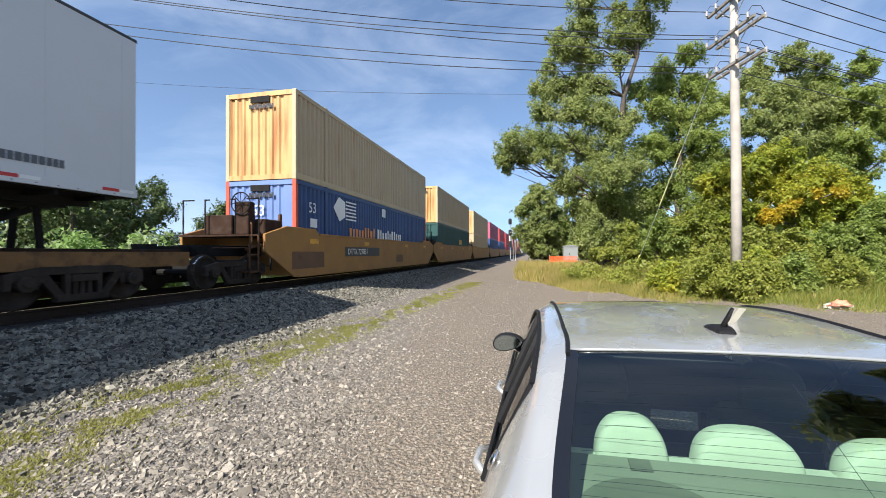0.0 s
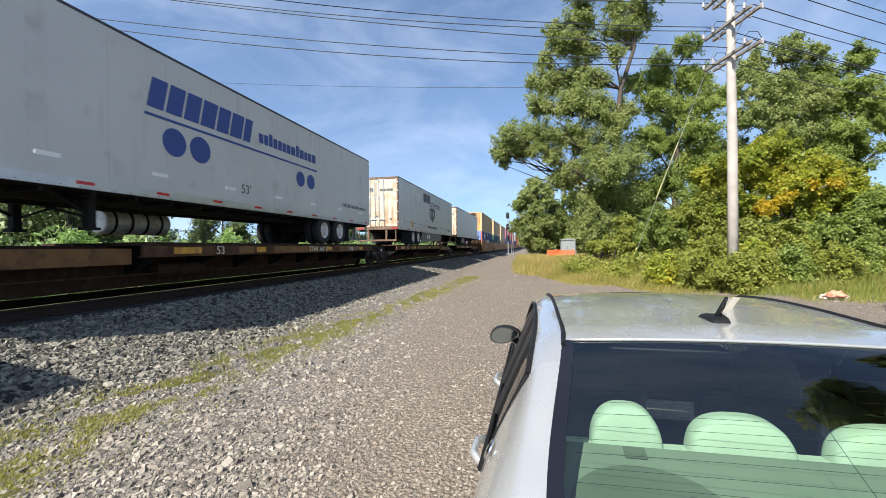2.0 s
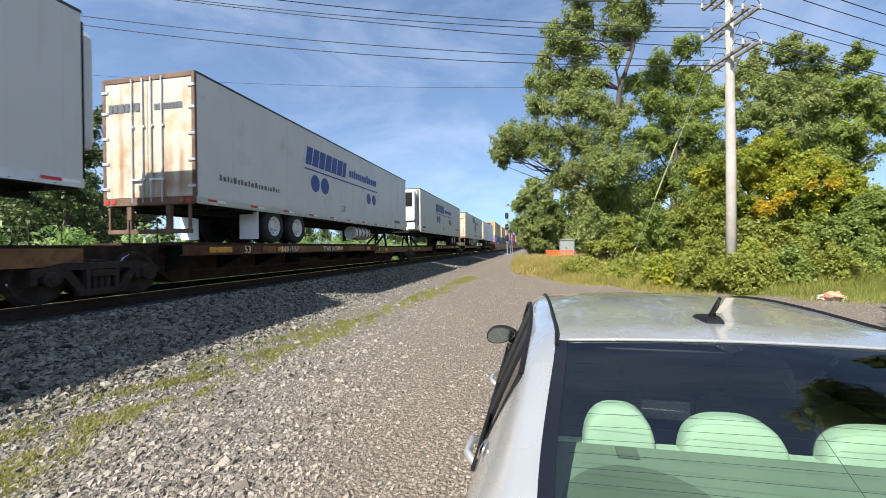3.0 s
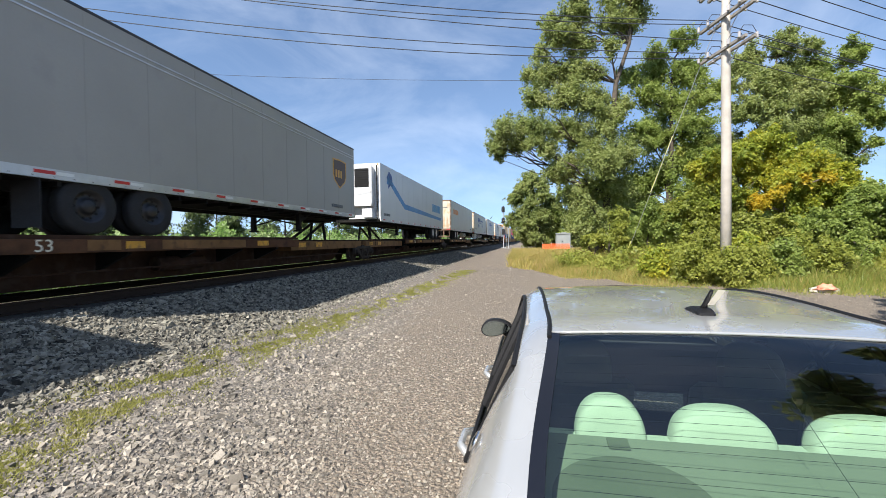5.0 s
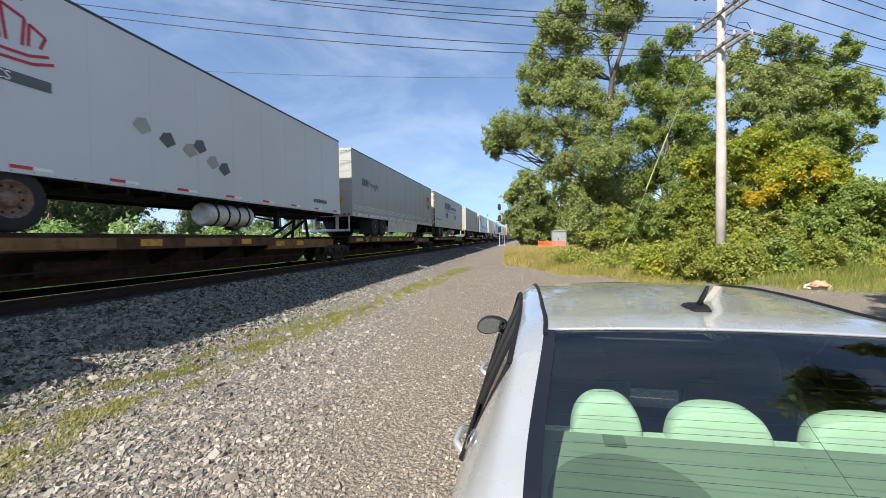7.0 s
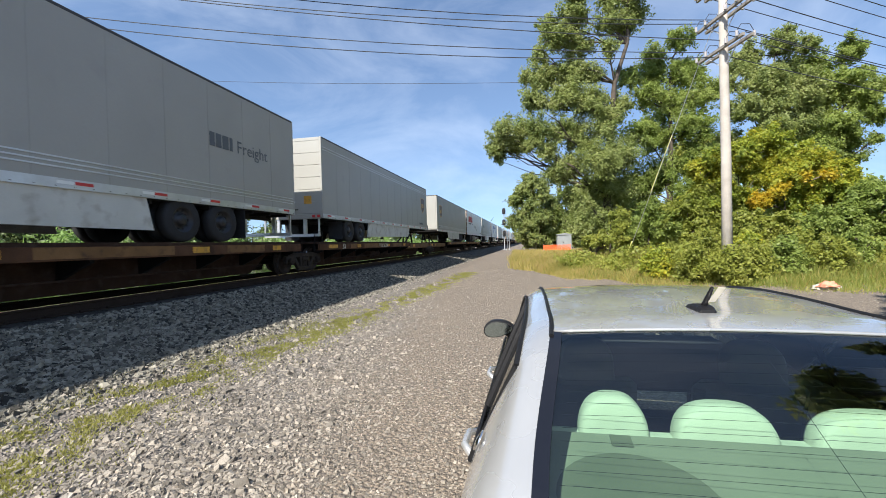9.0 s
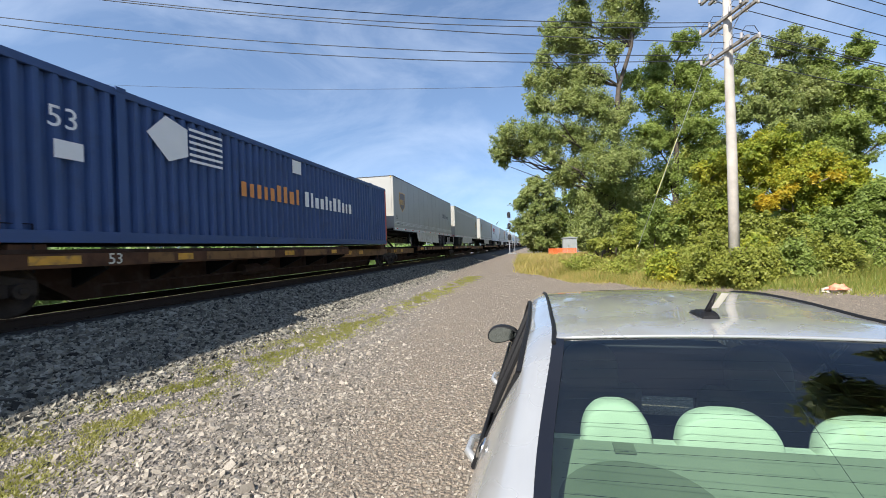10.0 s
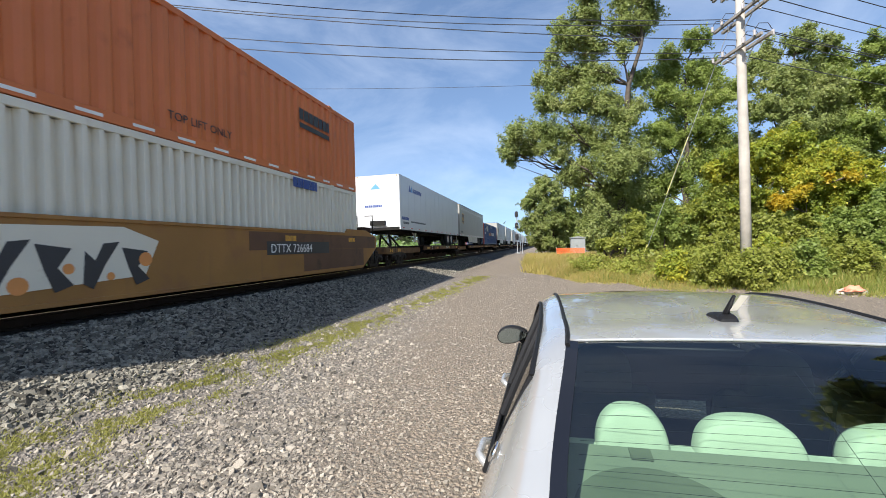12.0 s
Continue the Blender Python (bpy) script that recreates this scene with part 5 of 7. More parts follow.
def leaf_mesh(name, centres, outward, size, spread=0.5, up=0.5, long=1.0):
    """One three-cornered leaf at each centre, turned mostly outwards and up."""
    n = len(centres)
    nm = unit(rng.normal(0, 1, (n, 3)) * spread * 1.4 + outward * 0.8 + np.array([0, 0, up]))
    a = unit(np.cross(nm, unit(rng.normal(0, 1, (n, 3)))))
    b = np.cross(nm, a)
    s = (size * rng.uniform(0.6, 1.35, (n, 1)))
    q = np.stack([centres - a * s * 0.8 * long + b * s * 0.75, centres - a * s * 0.8 * long - b * s * 0.75, centres + a * s * 1.1 * long + nm * s * 0.1], 1)
    return poly_mesh(name, q, 3)


def crown_points(blobs, n, clump=0.42):
    """Leaf places in tufts on and inside lumps, with gaps between the tufts."""
    blobs = np.array(blobs, float)
    w = blobs[:, 3] ** 1.7
    per = np.maximum(30, (n * w / w.sum())).astype(int)
    pts, out = [], []
    for (x, y, z, r), k in zip(blobs, per):
        tufts = int(np.clip(22 * r * r + 8, 12, 90))
        d = unit(rng.normal(0, 1, (tufts, 3)))
        rad = r * rng.uniform(0.12, 1.0, (tufts, 1)) ** 0.5 * rng.uniform(0.6, 1.0, (tufts, 1))
        c = np.array([x, y, z]) + d * rad * np.array([1, 1, 0.85])
        axis = unit(d + rng.normal(0, 0.55, (tufts, 3)) + np.array([0, 0, 0.05]))
        i = rng.integers(0, tufts, k)
        run = (0.16 + 0.20 * r) * rng.uniform(0.6, 1.5, (tufts, 1))
        thick = clump * (0.20 + 0.12 * r) * rng.uniform(0.6, 1.3, (tufts, 1))
        f = rng.uniform(-1, 1, (k, 1))
        p = c[i] + axis[i] * run[i] * f + rng.normal(0, 1, (k, 3)) * thick[i] * (1.15 - 0.5 * np.abs(f)) - np.array([0, 0, 0.25]) * (f * run[i]) ** 2
        pts.append(p)
        out.append(unit(p - np.array([x, y, z - 0.3 * r])))
    return np.concatenate(pts), np.concatenate(out)


def limb(s, p, q, r0, r1, n=7, bend=0.12, seg=4):
    p, q = np.array(p, float), np.array(q, float)
    L = np.linalg.norm(q - p)
    pts = [p + (q - p) * i / seg + (rng.normal(0, bend * L / seg, 3) if 0 < i < seg else 0) for i in range(seg + 1)]
    s.path([tuple(a) for a in pts], [r0 + (r1 - r0) * i / seg for i in range(seg + 1)], n)
    return pts


def tree(name, base, top, blobs, leaves, leaf, material, label, category="tree", trunk_r=0.3, group="", spread=0.55, clump=0.42, at_limb=0.3):
    """Trunk, limbs that run to the lumps of the crown, and the leaves."""
    ob = thing(name, pose(*base), label, category, group)
    b = np.array(base, float)
    s = Shape()
    pts = limb(s, (0, 0, -0.3), np.array(top) - b, trunk_r, trunk_r * 0.14, 9, 0.06, 7)
    part("trunk", s, M_BARK, ob, smooth=True)
    s = Shape()
    rel = [(x - b[0], y - b[1], z - b[2], r) for x, y, z, r in blobs]
    for x, y, z, r in rel:
        h = min(max(z - 0.45 * math.hypot(x, y) - 0.5 * r, at_limb), (top[2] - b[2]) * 0.95)
        k = min(range(len(pts)), key=lambda i: abs(pts[i][2] - h))
        q = limb(s, pts[k], (x, y, z), trunk_r * 0.2, 0.02, 6)
        for j in range(3):
            e = np.array((x, y, z)) + unit(rng.normal(0, 1, 3)) * r * 0.85
            limb(s, q[rng.integers(2, 5)], e, 0.035, 0.010, 5, 0.1, 3)
    part("branchwork", s, M_BARK, ob)
    c, o = crown_points(rel, leaves, clump)
    c[:, 2] = np.maximum(c[:, 2], 0.05)
    me = leaf_mesh("crown", c, o, leaf, spread)
    part("crown", me, material, ob)
    return ob


def round_blobs(cx, cy, z0, z1, rx, n, seed, rmin=0.9, rmax=1.6):
    """Lumps spread through an egg-shaped crown."""
    r = random.Random(seed)
    out = []
    for i in range(n):
        f = (i + 0.5) / n
        z = z0 + (z1 - z0) * f
        w = rx * math.sin(math.pi * (0.18 + 0.74 * f)) ** 0.8
        a = i * 2.399 + r.uniform(-0.4, 0.4)
        d = w * r.uniform(0.45, 0.95)
        out.append((cx + d * math.cos(a), cy + d * math.sin(a), z, r.uniform(rmin, rmax) * (1 - 0.25 * f)))
    return out


def deepened(lumps, by):
    """The lumps of a crown, spread in depth."""
    r = random.Random(len(lumps) * 7)
    return [(x, y + r.uniform(-by, by), z, q) for x, y, z, q in lumps]


# the tall cottonwood with a forked top and a long limb towards the track
TOP = [(3.3, 28, 16.2, 1.25), (1.7, 28, 15.7, 0.81), (6.2, 28, 15.7, 1.25), (6.9, 28, 16.4, 1.2), (2.2, 28, 14.7, 1.25), (3.6, 28, 14.6, 1.15), (1.0, 28, 13.9, 0.7), (1.3, 28, 12.5, 1.25),
       (3.0, 28, 13.0, 1.5), (4.2, 28, 12.5, 0.95), (0.2, 28, 12.9, 0.6), (0.7, 28, 11.1, 1.2), (2.6, 28, 10.9, 1.5), (4.1, 28, 10.5, 1.3), (7.2, 28, 17.6, 1.2), (5.6, 28, 16.8, 0.9), (5.1, 28, 15.2, 0.75), (5.2, 28, 13.6, 0.7), (3.3, 28, 17.4, 1.1)]
SKIRT = [(-0.2, 27.5, 9.2, 1.05), (-1.2, 27.5, 8.7, 1.1), (-1.9, 27.5, 8.0, 0.75), (-1.8, 27.5, 7.4, 0.5), (0.9, 27.5, 8.8, 1.05), (2.4, 27.5, 8.9, 1.3), (0.4, 27.5, 7.8, 0.7), (1.3, 27.3, 7.3, 0.8), (-0.6, 27.3, 8.0, 0.7), (3.6, 27.5, 8.3, 1.3), (4.9, 27.5, 8.9, 1.35),
         (5.6, 27.5, 10.3, 1.2), (2.7, 27.5, 6.6, 1.4), (1.9, 27.5, 5.9, 0.9), (4.5, 27.5, 6.5, 1.7), (3.5, 27.5, 4.6, 1.45), (5.7, 27.5, 6.8, 1.7), (5.4, 27.5, 4.8, 1.7), (3.2, 27.5, 2.8, 1.1), (4.9, 27.5, 2.6, 1.2)]
tree("cottonwood", (4.6, 28.6, 0.4), (6.5, 28, 16.6), deepened(TOP, 0.8) + deepened(SKIRT, 1.1), 170000, 0.066, M_LEAF, "tall green cottonwood with forked top and overhanging limb", trunk_r=0.38, clump=0.46)
MIDDLE = [(9.1, 31, 14.4, 1.3), (10.2, 31, 15.0, 1.0), (8.9, 31, 13.1, 1.35), (10.7, 31, 13.0, 1.3), (11.7, 31, 13.6, 0.9), (9.9, 31, 11.1, 1.7), (11.9, 31, 11.4, 1.4), (8.0, 31, 11.3, 1.2), (11.1, 31, 9.2, 1.7), (9.4, 31, 9.1, 1.6),
          (8.1, 31, 5.6, 1.75), (7.7, 31, 8.9, 1.6), (9.6, 31, 6.4, 1.85), (6.9, 31, 12.6, 0.95), (11.6, 31, 7.1, 1.6), (8.1, 31, 3.2, 1.35), (10.8, 31, 4.6, 1.6)]
tree("deciduous_tree", (9.6, 31.2, 0.8), (10.0, 31, 14), deepened(MIDDLE, 1.2), 98000, 0.070, M_LEAF2, "leafy green tree in full summer leaf behind the bushes", trunk_r=0.28, group="trees behind the yard")
RIGHT = [(15.3, 32, 14.3, 1.05), (16.9, 32, 14.5, 1.1), (18.9, 32, 14.5, 0.8), (17.3, 32, 12.9, 1.45), (15.6, 32, 12.1, 1.5), (14.9, 32, 13.4, 0.9), (16.3, 32, 10.4, 1.6), (14.4, 32, 10.3, 1.3), (18.1, 32, 11.4, 1.4), (17.9, 32, 9.3, 1.6),
         (15.8, 32, 8.6, 1.4), (13.9, 32, 8.2, 1.3), (13.4, 32, 12.0, 0.8), (16.5, 32, 6.4, 1.5), (13.6, 32, 6.0, 1.4)]
tree("deciduous_tree", (16.2, 32.3, 0.9), (16.6, 32, 13.8), deepened(RIGHT, 1.2), 95000, 0.070, M_LEAF, "leafy green tree in full summer leaf behind the bushes", trunk_r=0.28, group="trees behind the yard")
LEAN = [(19.5, 32.5, 13.2, 1.25), (21.0, 32.5, 13.8, 1.0), (22.0, 32.5, 14.3, 0.6), (22.5, 32.5, 12.5, 0.65), (20.7, 32.5, 11.8, 1.45), (19.8, 32.5, 10.8, 1.4), (21.6, 32.5, 10.5, 1.2), (22.5, 32.5, 11.2, 0.55), (20.2, 32.5, 9.0, 1.5),
        (21.4, 32.5, 7.8, 1.0), (22.1, 32.5, 9.3, 0.8), (21.2, 32.5, 6.7, 0.85), (22.4, 32.5, 7.9, 0.4), (19.1, 32.5, 7.2, 1.3), (19.6, 32.5, 5.4, 1.3)]
tree("deciduous_tree", (19.8, 32.8, 0.9), (20.9, 32.4, 13.4), deepened(LEAN, 1.0), 88000, 0.068, M_LEAF2, "slender leafy tree with pale limbs showing between leaves", trunk_r=0.24, group="trees behind the yard")
tree("deciduous_tree", (25.4, 31.5, 0.9), (25.0, 31, 11), [(23.9, 30.5, 9.1, 0.9), (24.4, 30, 7.7, 1.2), (23.3, 30, 8.8, 0.45), (24.6, 30.4, 10.2, 0.95), (23.9, 30, 5.1, 0.95), (24.6, 30, 6.0, 1.2), (25.6, 31, 11.3, 1.2), (26.2, 31, 8.6, 1.5)], 26000, 0.092, M_LEAF, "leafy green tree in full summer leaf behind the bushes", trunk_r=0.2, group="trees behind the yard")
BUSHES = (
    (M_LEAFY, [(9.9, 22, 5.6, 0.95), (9.2, 22, 5.2, 0.78), (10.6, 22, 4.6, 0.95), (9.8, 21.6, 3.6, 0.9)]), (M_LEAFY, [(10.9, 22.2, 6.1, 0.85), (11.9, 22, 5.5, 0.9), (11.4, 22, 4.6, 0.9), (12.0, 21.8, 3.8, 0.9)]),
    (M_LEAFY, [(8.6, 22, 5.3, 0.62), (8.1, 22, 4.9, 0.62), (8.8, 22, 4.3, 0.84), (8.4, 21.8, 3.3, 0.8)]), (M_LEAFY, [(11.0, 21, 4.2, 0.9), (12.0, 21, 4.9, 0.85), (11.5, 21, 3.2, 0.8)]),
    (M_LEAFY, [(12.9, 21, 4.5, 0.75), (13.4, 21, 4.3, 0.54), (12.4, 21, 3.7, 0.88), (13.1, 21, 3.4, 0.77)]), (M_LEAF2, [(12.6, 19, 3.0, 0.76), (11.9, 19, 2.3, 0.85), (12.8, 19, 1.7, 0.76), (12.2, 19, 1.3, 0.62)]),
    (M_LEAF2, [(13.3, 19, 2.7, 0.68), (13.7, 19, 3.1, 0.6), (13.7, 19, 1.8, 0.68), (13.3, 18.6, 1.1, 0.6)]), (M_LEAFB, [(8.1, 21.5, 2.6, 0.9), (7.1, 21.5, 3.0, 0.84), (8.4, 21.5, 3.4, 0.83), (7.4, 21.3, 1.8, 0.67)]),
    (M_LEAF2, [(6.3, 21.8, 2.4, 0.8), (5.5, 22.2, 2.0, 0.7), (6.0, 22, 3.2, 0.6)]), (M_LEAFB, [(4.4, 22.6, 2.0, 0.68), (3.6, 23.4, 1.8, 0.55), (4.8, 23, 2.8, 0.6)]),
    (M_LEAFB, [(8.8, 19.5, 2.2, 0.7), (9.7, 19.5, 2.2, 0.72), (9.4, 19.3, 1.4, 0.62), (8.4, 19.5, 1.5, 0.55)]), (M_LEAF2, [(10.5, 19.5, 1.9, 0.75), (11.4, 19.5, 2.1, 0.75), (10.3, 19.3, 1.2, 0.6), (11.4, 19.3, 1.2, 0.6)]),
    (M_LEAFB, [(14.2, 18.4, 1.6, 0.7), (14.6, 18.2, 2.6, 0.7), (14.0, 18.2, 3.2, 0.5)]), (M_LEAF2, [(15.4, 17.0, 1.4, 0.7), (15.6, 17.2, 2.5, 0.7), (15.2, 17.2, 3.3, 0.5)]))
for m, lumps in BUSHES:
    bx, by = sum(q[0] for q in lumps) / len(lumps), sum(q[1] for q in lumps) / len(lumps) + 0.3
    zt = max(q[2] for q in lumps)
    tree("bush", (bx, by, float(ground_z(bx, by))), (bx + 0.1, by, zt * 0.9), deepened(lumps, 0.4), int(6200 * sum(q[3] ** 2 for q in lumps)) + 4000, 0.058, m,
         "yellowing sumac bush among green bushes" if m is M_LEAFY else "dense green bush at the edge of the yard", "bush", 0.07, "bushes", clump=0.36, at_limb=0.1)
for bx, by, h, rx, sd, m in ((8.3, 17.9, 1.3, 0.5, 31, M_LEAFY), (5.6, 18.4, 1.2, 0.5, 32, M_LEAFB), (9.8, 17.6, 1.3, 0.5, 33, M_LEAFB), (7.2, 18.8, 1.5, 0.6, 34, M_LEAFB), (11.4, 17.4, 1.4, 0.6, 35, M_LEAF2), (6.9, 15.95, 1.25, 0.6, 61, M_LEAFB), (7.8, 16.3, 1.1, 0.5, 63, M_LEAFB), (6.0, 16.6, 1.3, 0.5, 62, M_LEAFB), (8.8, 16.6, 1.2, 0.5, 64, M_LEAF2), (5.0, 17.8, 1.1, 0.5, 65, M_LEAFY), (10.2, 16.6, 1.2, 0.5, 66, M_LEAFB)):
    g0 = float(ground_z(bx, by))
    tree("bush", (bx, by, g0), (bx + 0.1, by, g0 + h * 0.8), round_blobs(bx, by, g0 + 0.1, g0 + h, rx, 9, sd, 0.25, 0.42), 6000, 0.05, m, "low leafy shrub among the roadside weeds", "bush", 0.04, "bushes", clump=0.34, at_limb=0.1)
tree("bush", (10.9, 20.8, 0.9), (11.0, 20.5, 3.6), [(9.9, 20.3, 3.3, 0.27), (10.4, 20.2, 3.5, 0.24), (10.1, 20.3, 3.1, 0.24), (10.7, 20.1, 3.7, 0.17), (11.5, 20.2, 4.2, 0.17), (12.4, 20.2, 4.2, 0.17)], 4000, 0.055, M_LEAFO, "bush sprays turned orange-yellow", "bush", 0.05, "bushes", at_limb=0.1)
tree("deciduous_tree", (2.2, 72, 0), (1.8, 71.5, 11), round_blobs(1.5, 72, 1.0, 12.4, 4.2, 26, 31, 1.4, 2.2), 64000, 0.15, M_LEAF, "rounded tree beside the far end of the yard", trunk_r=0.35, group="trees behind the yard")
for i, (bx, by, h, rx) in enumerate(((6.5, 74, 10.5, 3.2), (9.5, 68, 9.5, 3.2), (12.5, 54, 9, 3.2), (9.0, 46, 7, 2.4), (7.2, 38, 6, 2.0), (16, 45, 11, 3.6), (24, 42, 12, 4), (4.0, 96, 9, 3.0))):
    tree("deciduous_tree", (bx, by, 0.1), (bx, by, h), round_blobs(bx, by, 0.8, h, rx, 14, 40 + i, 1.2, 1.9), 22000, 0.16, (M_LEAF2, M_LEAF, M_LEAFB)[i % 3], "green tree in the belt along the yard", trunk_r=0.2, group="trees behind the yard")
# the tree at the side whose shade falls on the yard
tree("deciduous_tree", (11.5, 4.5, 0), (11.2, 4.6, 10), round_blobs(11.2, 4.6, 4.2, 10.0, 3.0, 14, 61, 1.0, 1.5) + [(7.6, 6.4, 7.2, 0.8), (6.7, 6.0, 6.8, 0.7), (4.9, 3.1, 7.6, 0.8), (5.9, 3.6, 8.6, 0.9)], 40000, 0.11, M_LEAF, "green tree overhanging the yard", trunk_r=0.3, group="trees behind the yard")
# beyond the railway, shade of the near side put into the leaf colour
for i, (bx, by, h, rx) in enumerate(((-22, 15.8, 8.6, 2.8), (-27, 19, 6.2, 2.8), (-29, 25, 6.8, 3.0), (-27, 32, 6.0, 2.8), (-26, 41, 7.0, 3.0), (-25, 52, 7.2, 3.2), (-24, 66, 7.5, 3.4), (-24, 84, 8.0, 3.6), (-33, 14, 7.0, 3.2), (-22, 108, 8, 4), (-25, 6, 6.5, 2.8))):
    tree("deciduous_tree", (bx, by, 0), (bx, by, h * 0.9), round_blobs(bx, by, 1.2, h, rx, 12, 80 + i, 1.0, 1.7), 24000, 0.085, M_SHADED_LEAF, "tree beyond the railway, leaves darkened for its shaded side", trunk_r=0.16, group="trees beyond the railway")


def strip_leaves(name, n, x0, x1, y0, y1, h, leaf, material, label, power=1.0, long=1.5):
    y = y0 + (y1 - y0) * rng.uniform(0, 1, n) ** power
    x = rng.uniform(x0, x1, n)
    lump = 0.62 + 0.38 * np.sin(y * 1.9 + 1.3 * np.sin(x * 2.2)) * np.cos(y * 0.83 + x)
    z = ground_z(x, y) + h * lump * rng.uniform(0, 1, n) ** 0.5
    c = np.stack([x, y, z], -1)
    return single(name, leaf_mesh(name, c, np.tile([0.3, -0.3, 0.4], (n, 1)), leaf, 0.7, 0.6, long), material, label, "weeds", kind="stuff")


strip_leaves("knotweed", 60000, -16.0, -12.8, 4.0, 70.0, 2.75, 0.07, M_KNOT, "pale flowering knotweed beyond the railway", 1.8)
strip_leaves("undergrowth", 44000, -34.0, -17.0, 2.0, 110.0, 2.2, 0.07, M_SHADED_LEAF, "undergrowth beyond the railway, leaves darkened for their shaded side", 1.5)
strip_leaves("undergrowth", 30000, 5.0, 30.0, 23.0, 40.0, 3.0, 0.12, M_LEAF2, "green undergrowth below the trees")


def far_woods():
    n = 26000
    a = rng.uniform(0, 2 * np.pi, n)
    d = rng.uniform(190, 420, n)
    x, y = d * np.sin(a), d * np.cos(a)
    keep = (np.abs(x - TX) > 9) | (y < 0)
    x, y, d = x[keep], y[keep], d[keep]
    h = (7 + 6 * np.sin(x * 0.05) * np.cos(y * 0.043) + 4 * np.sin(x * 0.21 + y * 0.13)) * np.clip(d / 260, 0.6, 1.4)
    z = np.maximum(h, 3) * rng.uniform(0, 1, len(x)) ** 0.5
    c = np.stack([x, y, z], -1)
    return single("far_woods", leaf_mesh("far_woods", c, np.tile([0, -0.4, 0.3], (len(x), 1)), 1.5, 0.8, 0.5), M_HILL, "distant belt of green woods", "woods", kind="stuff")


far_woods()


def blades(name, x, y, h, material, label, width=0.012, lean=0.35):
    n = len(x)
    z = ground_z(x, y)
    a = rng.uniform(0, 2 * np.pi, n)
    w = width * rng.uniform(0.7, 1.4, n)
    b = np.stack([x, y, z - 0.01], -1)
    side = np.stack([np.cos(a) * w, np.sin(a) * w, 0 * a], -1)
    tip = b + np.stack([rng.normal(0, lean, n) * h, rng.normal(0, lean, n) * h, h], -1)
    me = poly_mesh(name, np.stack([b - side, b + side, tip], 1), 3)
    return single(name, me, material, label, "grass", kind="stuff")


n = 120000
x = rng.uniform(-1.8, 18, n)
ragged = 0.55 * np.sin(x * 2.3) + 0.35 * np.sin(x * 5.9 + 1.0) + rng.normal(0, 0.35, n)
y = edge_y(x) + rng.uniform(0, 1, n) ** 1.15 * 9 + ragged
into = np.clip((y - edge_y(x)) / 3.0, 0, 1)
h = (0.06 + 0.68 * into) * rng.uniform(0.4, 1.25, n) * (0.8 + 0.35 * np.sin(x * 1.9 + 0.6 * np.sin(y * 1.3)) * np.cos(y * 1.1))
gold = (rng.uniform(0, 1, n) < np.interp(x, [1.0, 4.5, 7.0], [0.85, 0.6, 0.14]))
blades("long_grass", x[~gold], y[~gold], h[~gold], M_GRASS, "long green roadside grass", 0.016)
blades("dry_grass", x[gold], y[gold], h[gold], M_DRYGRASS, "straw-coloured weeds and dry grass", 0.014)
far_y = rng.uniform(24, 66, 24000)
far_x = rng.uniform(-1.6, 7.5, 24000)
k = far_y > edge_y(far_x) - 1 + rng.normal(0, 1.2, 24000)
blades("dry_grass", far_x[k], far_y[k], rng.uniform(0.15, 0.7, int(k.sum())), M_DRYGRASS, "straw-coloured long grass along the far edge", 0.035)
x = rng.uniform(1.6, 17, 26000)
y = edge_y(x) + 2.6 + rng.uniform(0, 1, 26000) ** 1.3 * 4.5
c = np.stack([x, y, ground_z(x, y) + rng.uniform(0.1, 0.95, 26000) * (0.5 + 0.5 * np.sin(x * 1.7) * np.cos(y * 2.1) + 0.3)], -1)
single("roadside_weeds", leaf_mesh("roadside_weeds", c, np.tile([-0.2, -0.5, 0.4], (26000, 1)), 0.06, 0.8, 0.5, 1.3), M_LEAFB, "leafy green weeds along the bank", "weeds", kind="stuff")
# thin turf between the yard and the ballast
n = 160000
y = 2.0 + 22 * rng.uniform(0, 1, n) ** 2.0
x = np.interp(y, [2.5, 4.5, 6.5, 9.4, 16, 24], [-4.35, -4.38, -4.2, -4.0, -3.6, -3.3]) + rng.normal(0, 0.33, n) * np.interp(y, [3, 10], [1.15, 0.8])
patch = 0.7 * np.sin(x * 9.1 + 2.0 * np.sin(y * 2.3)) + 0.7 * np.sin(y * 4.7 + 3 * np.sin(x * 4.9)) + 0.6 * np.sin(y * 0.9 + 0.8) + 0.5 * np.sin(y * 13 + x * 11) + rng.normal(0, 0.6, n)
k = patch > 0.1
x, y = x[k], y[k]
blades("turf", x, y, rng.uniform(0.012, 0.05, len(x)), M_MOSS, "thin yellow-green turf in the gravel", 0.008, 0.6)


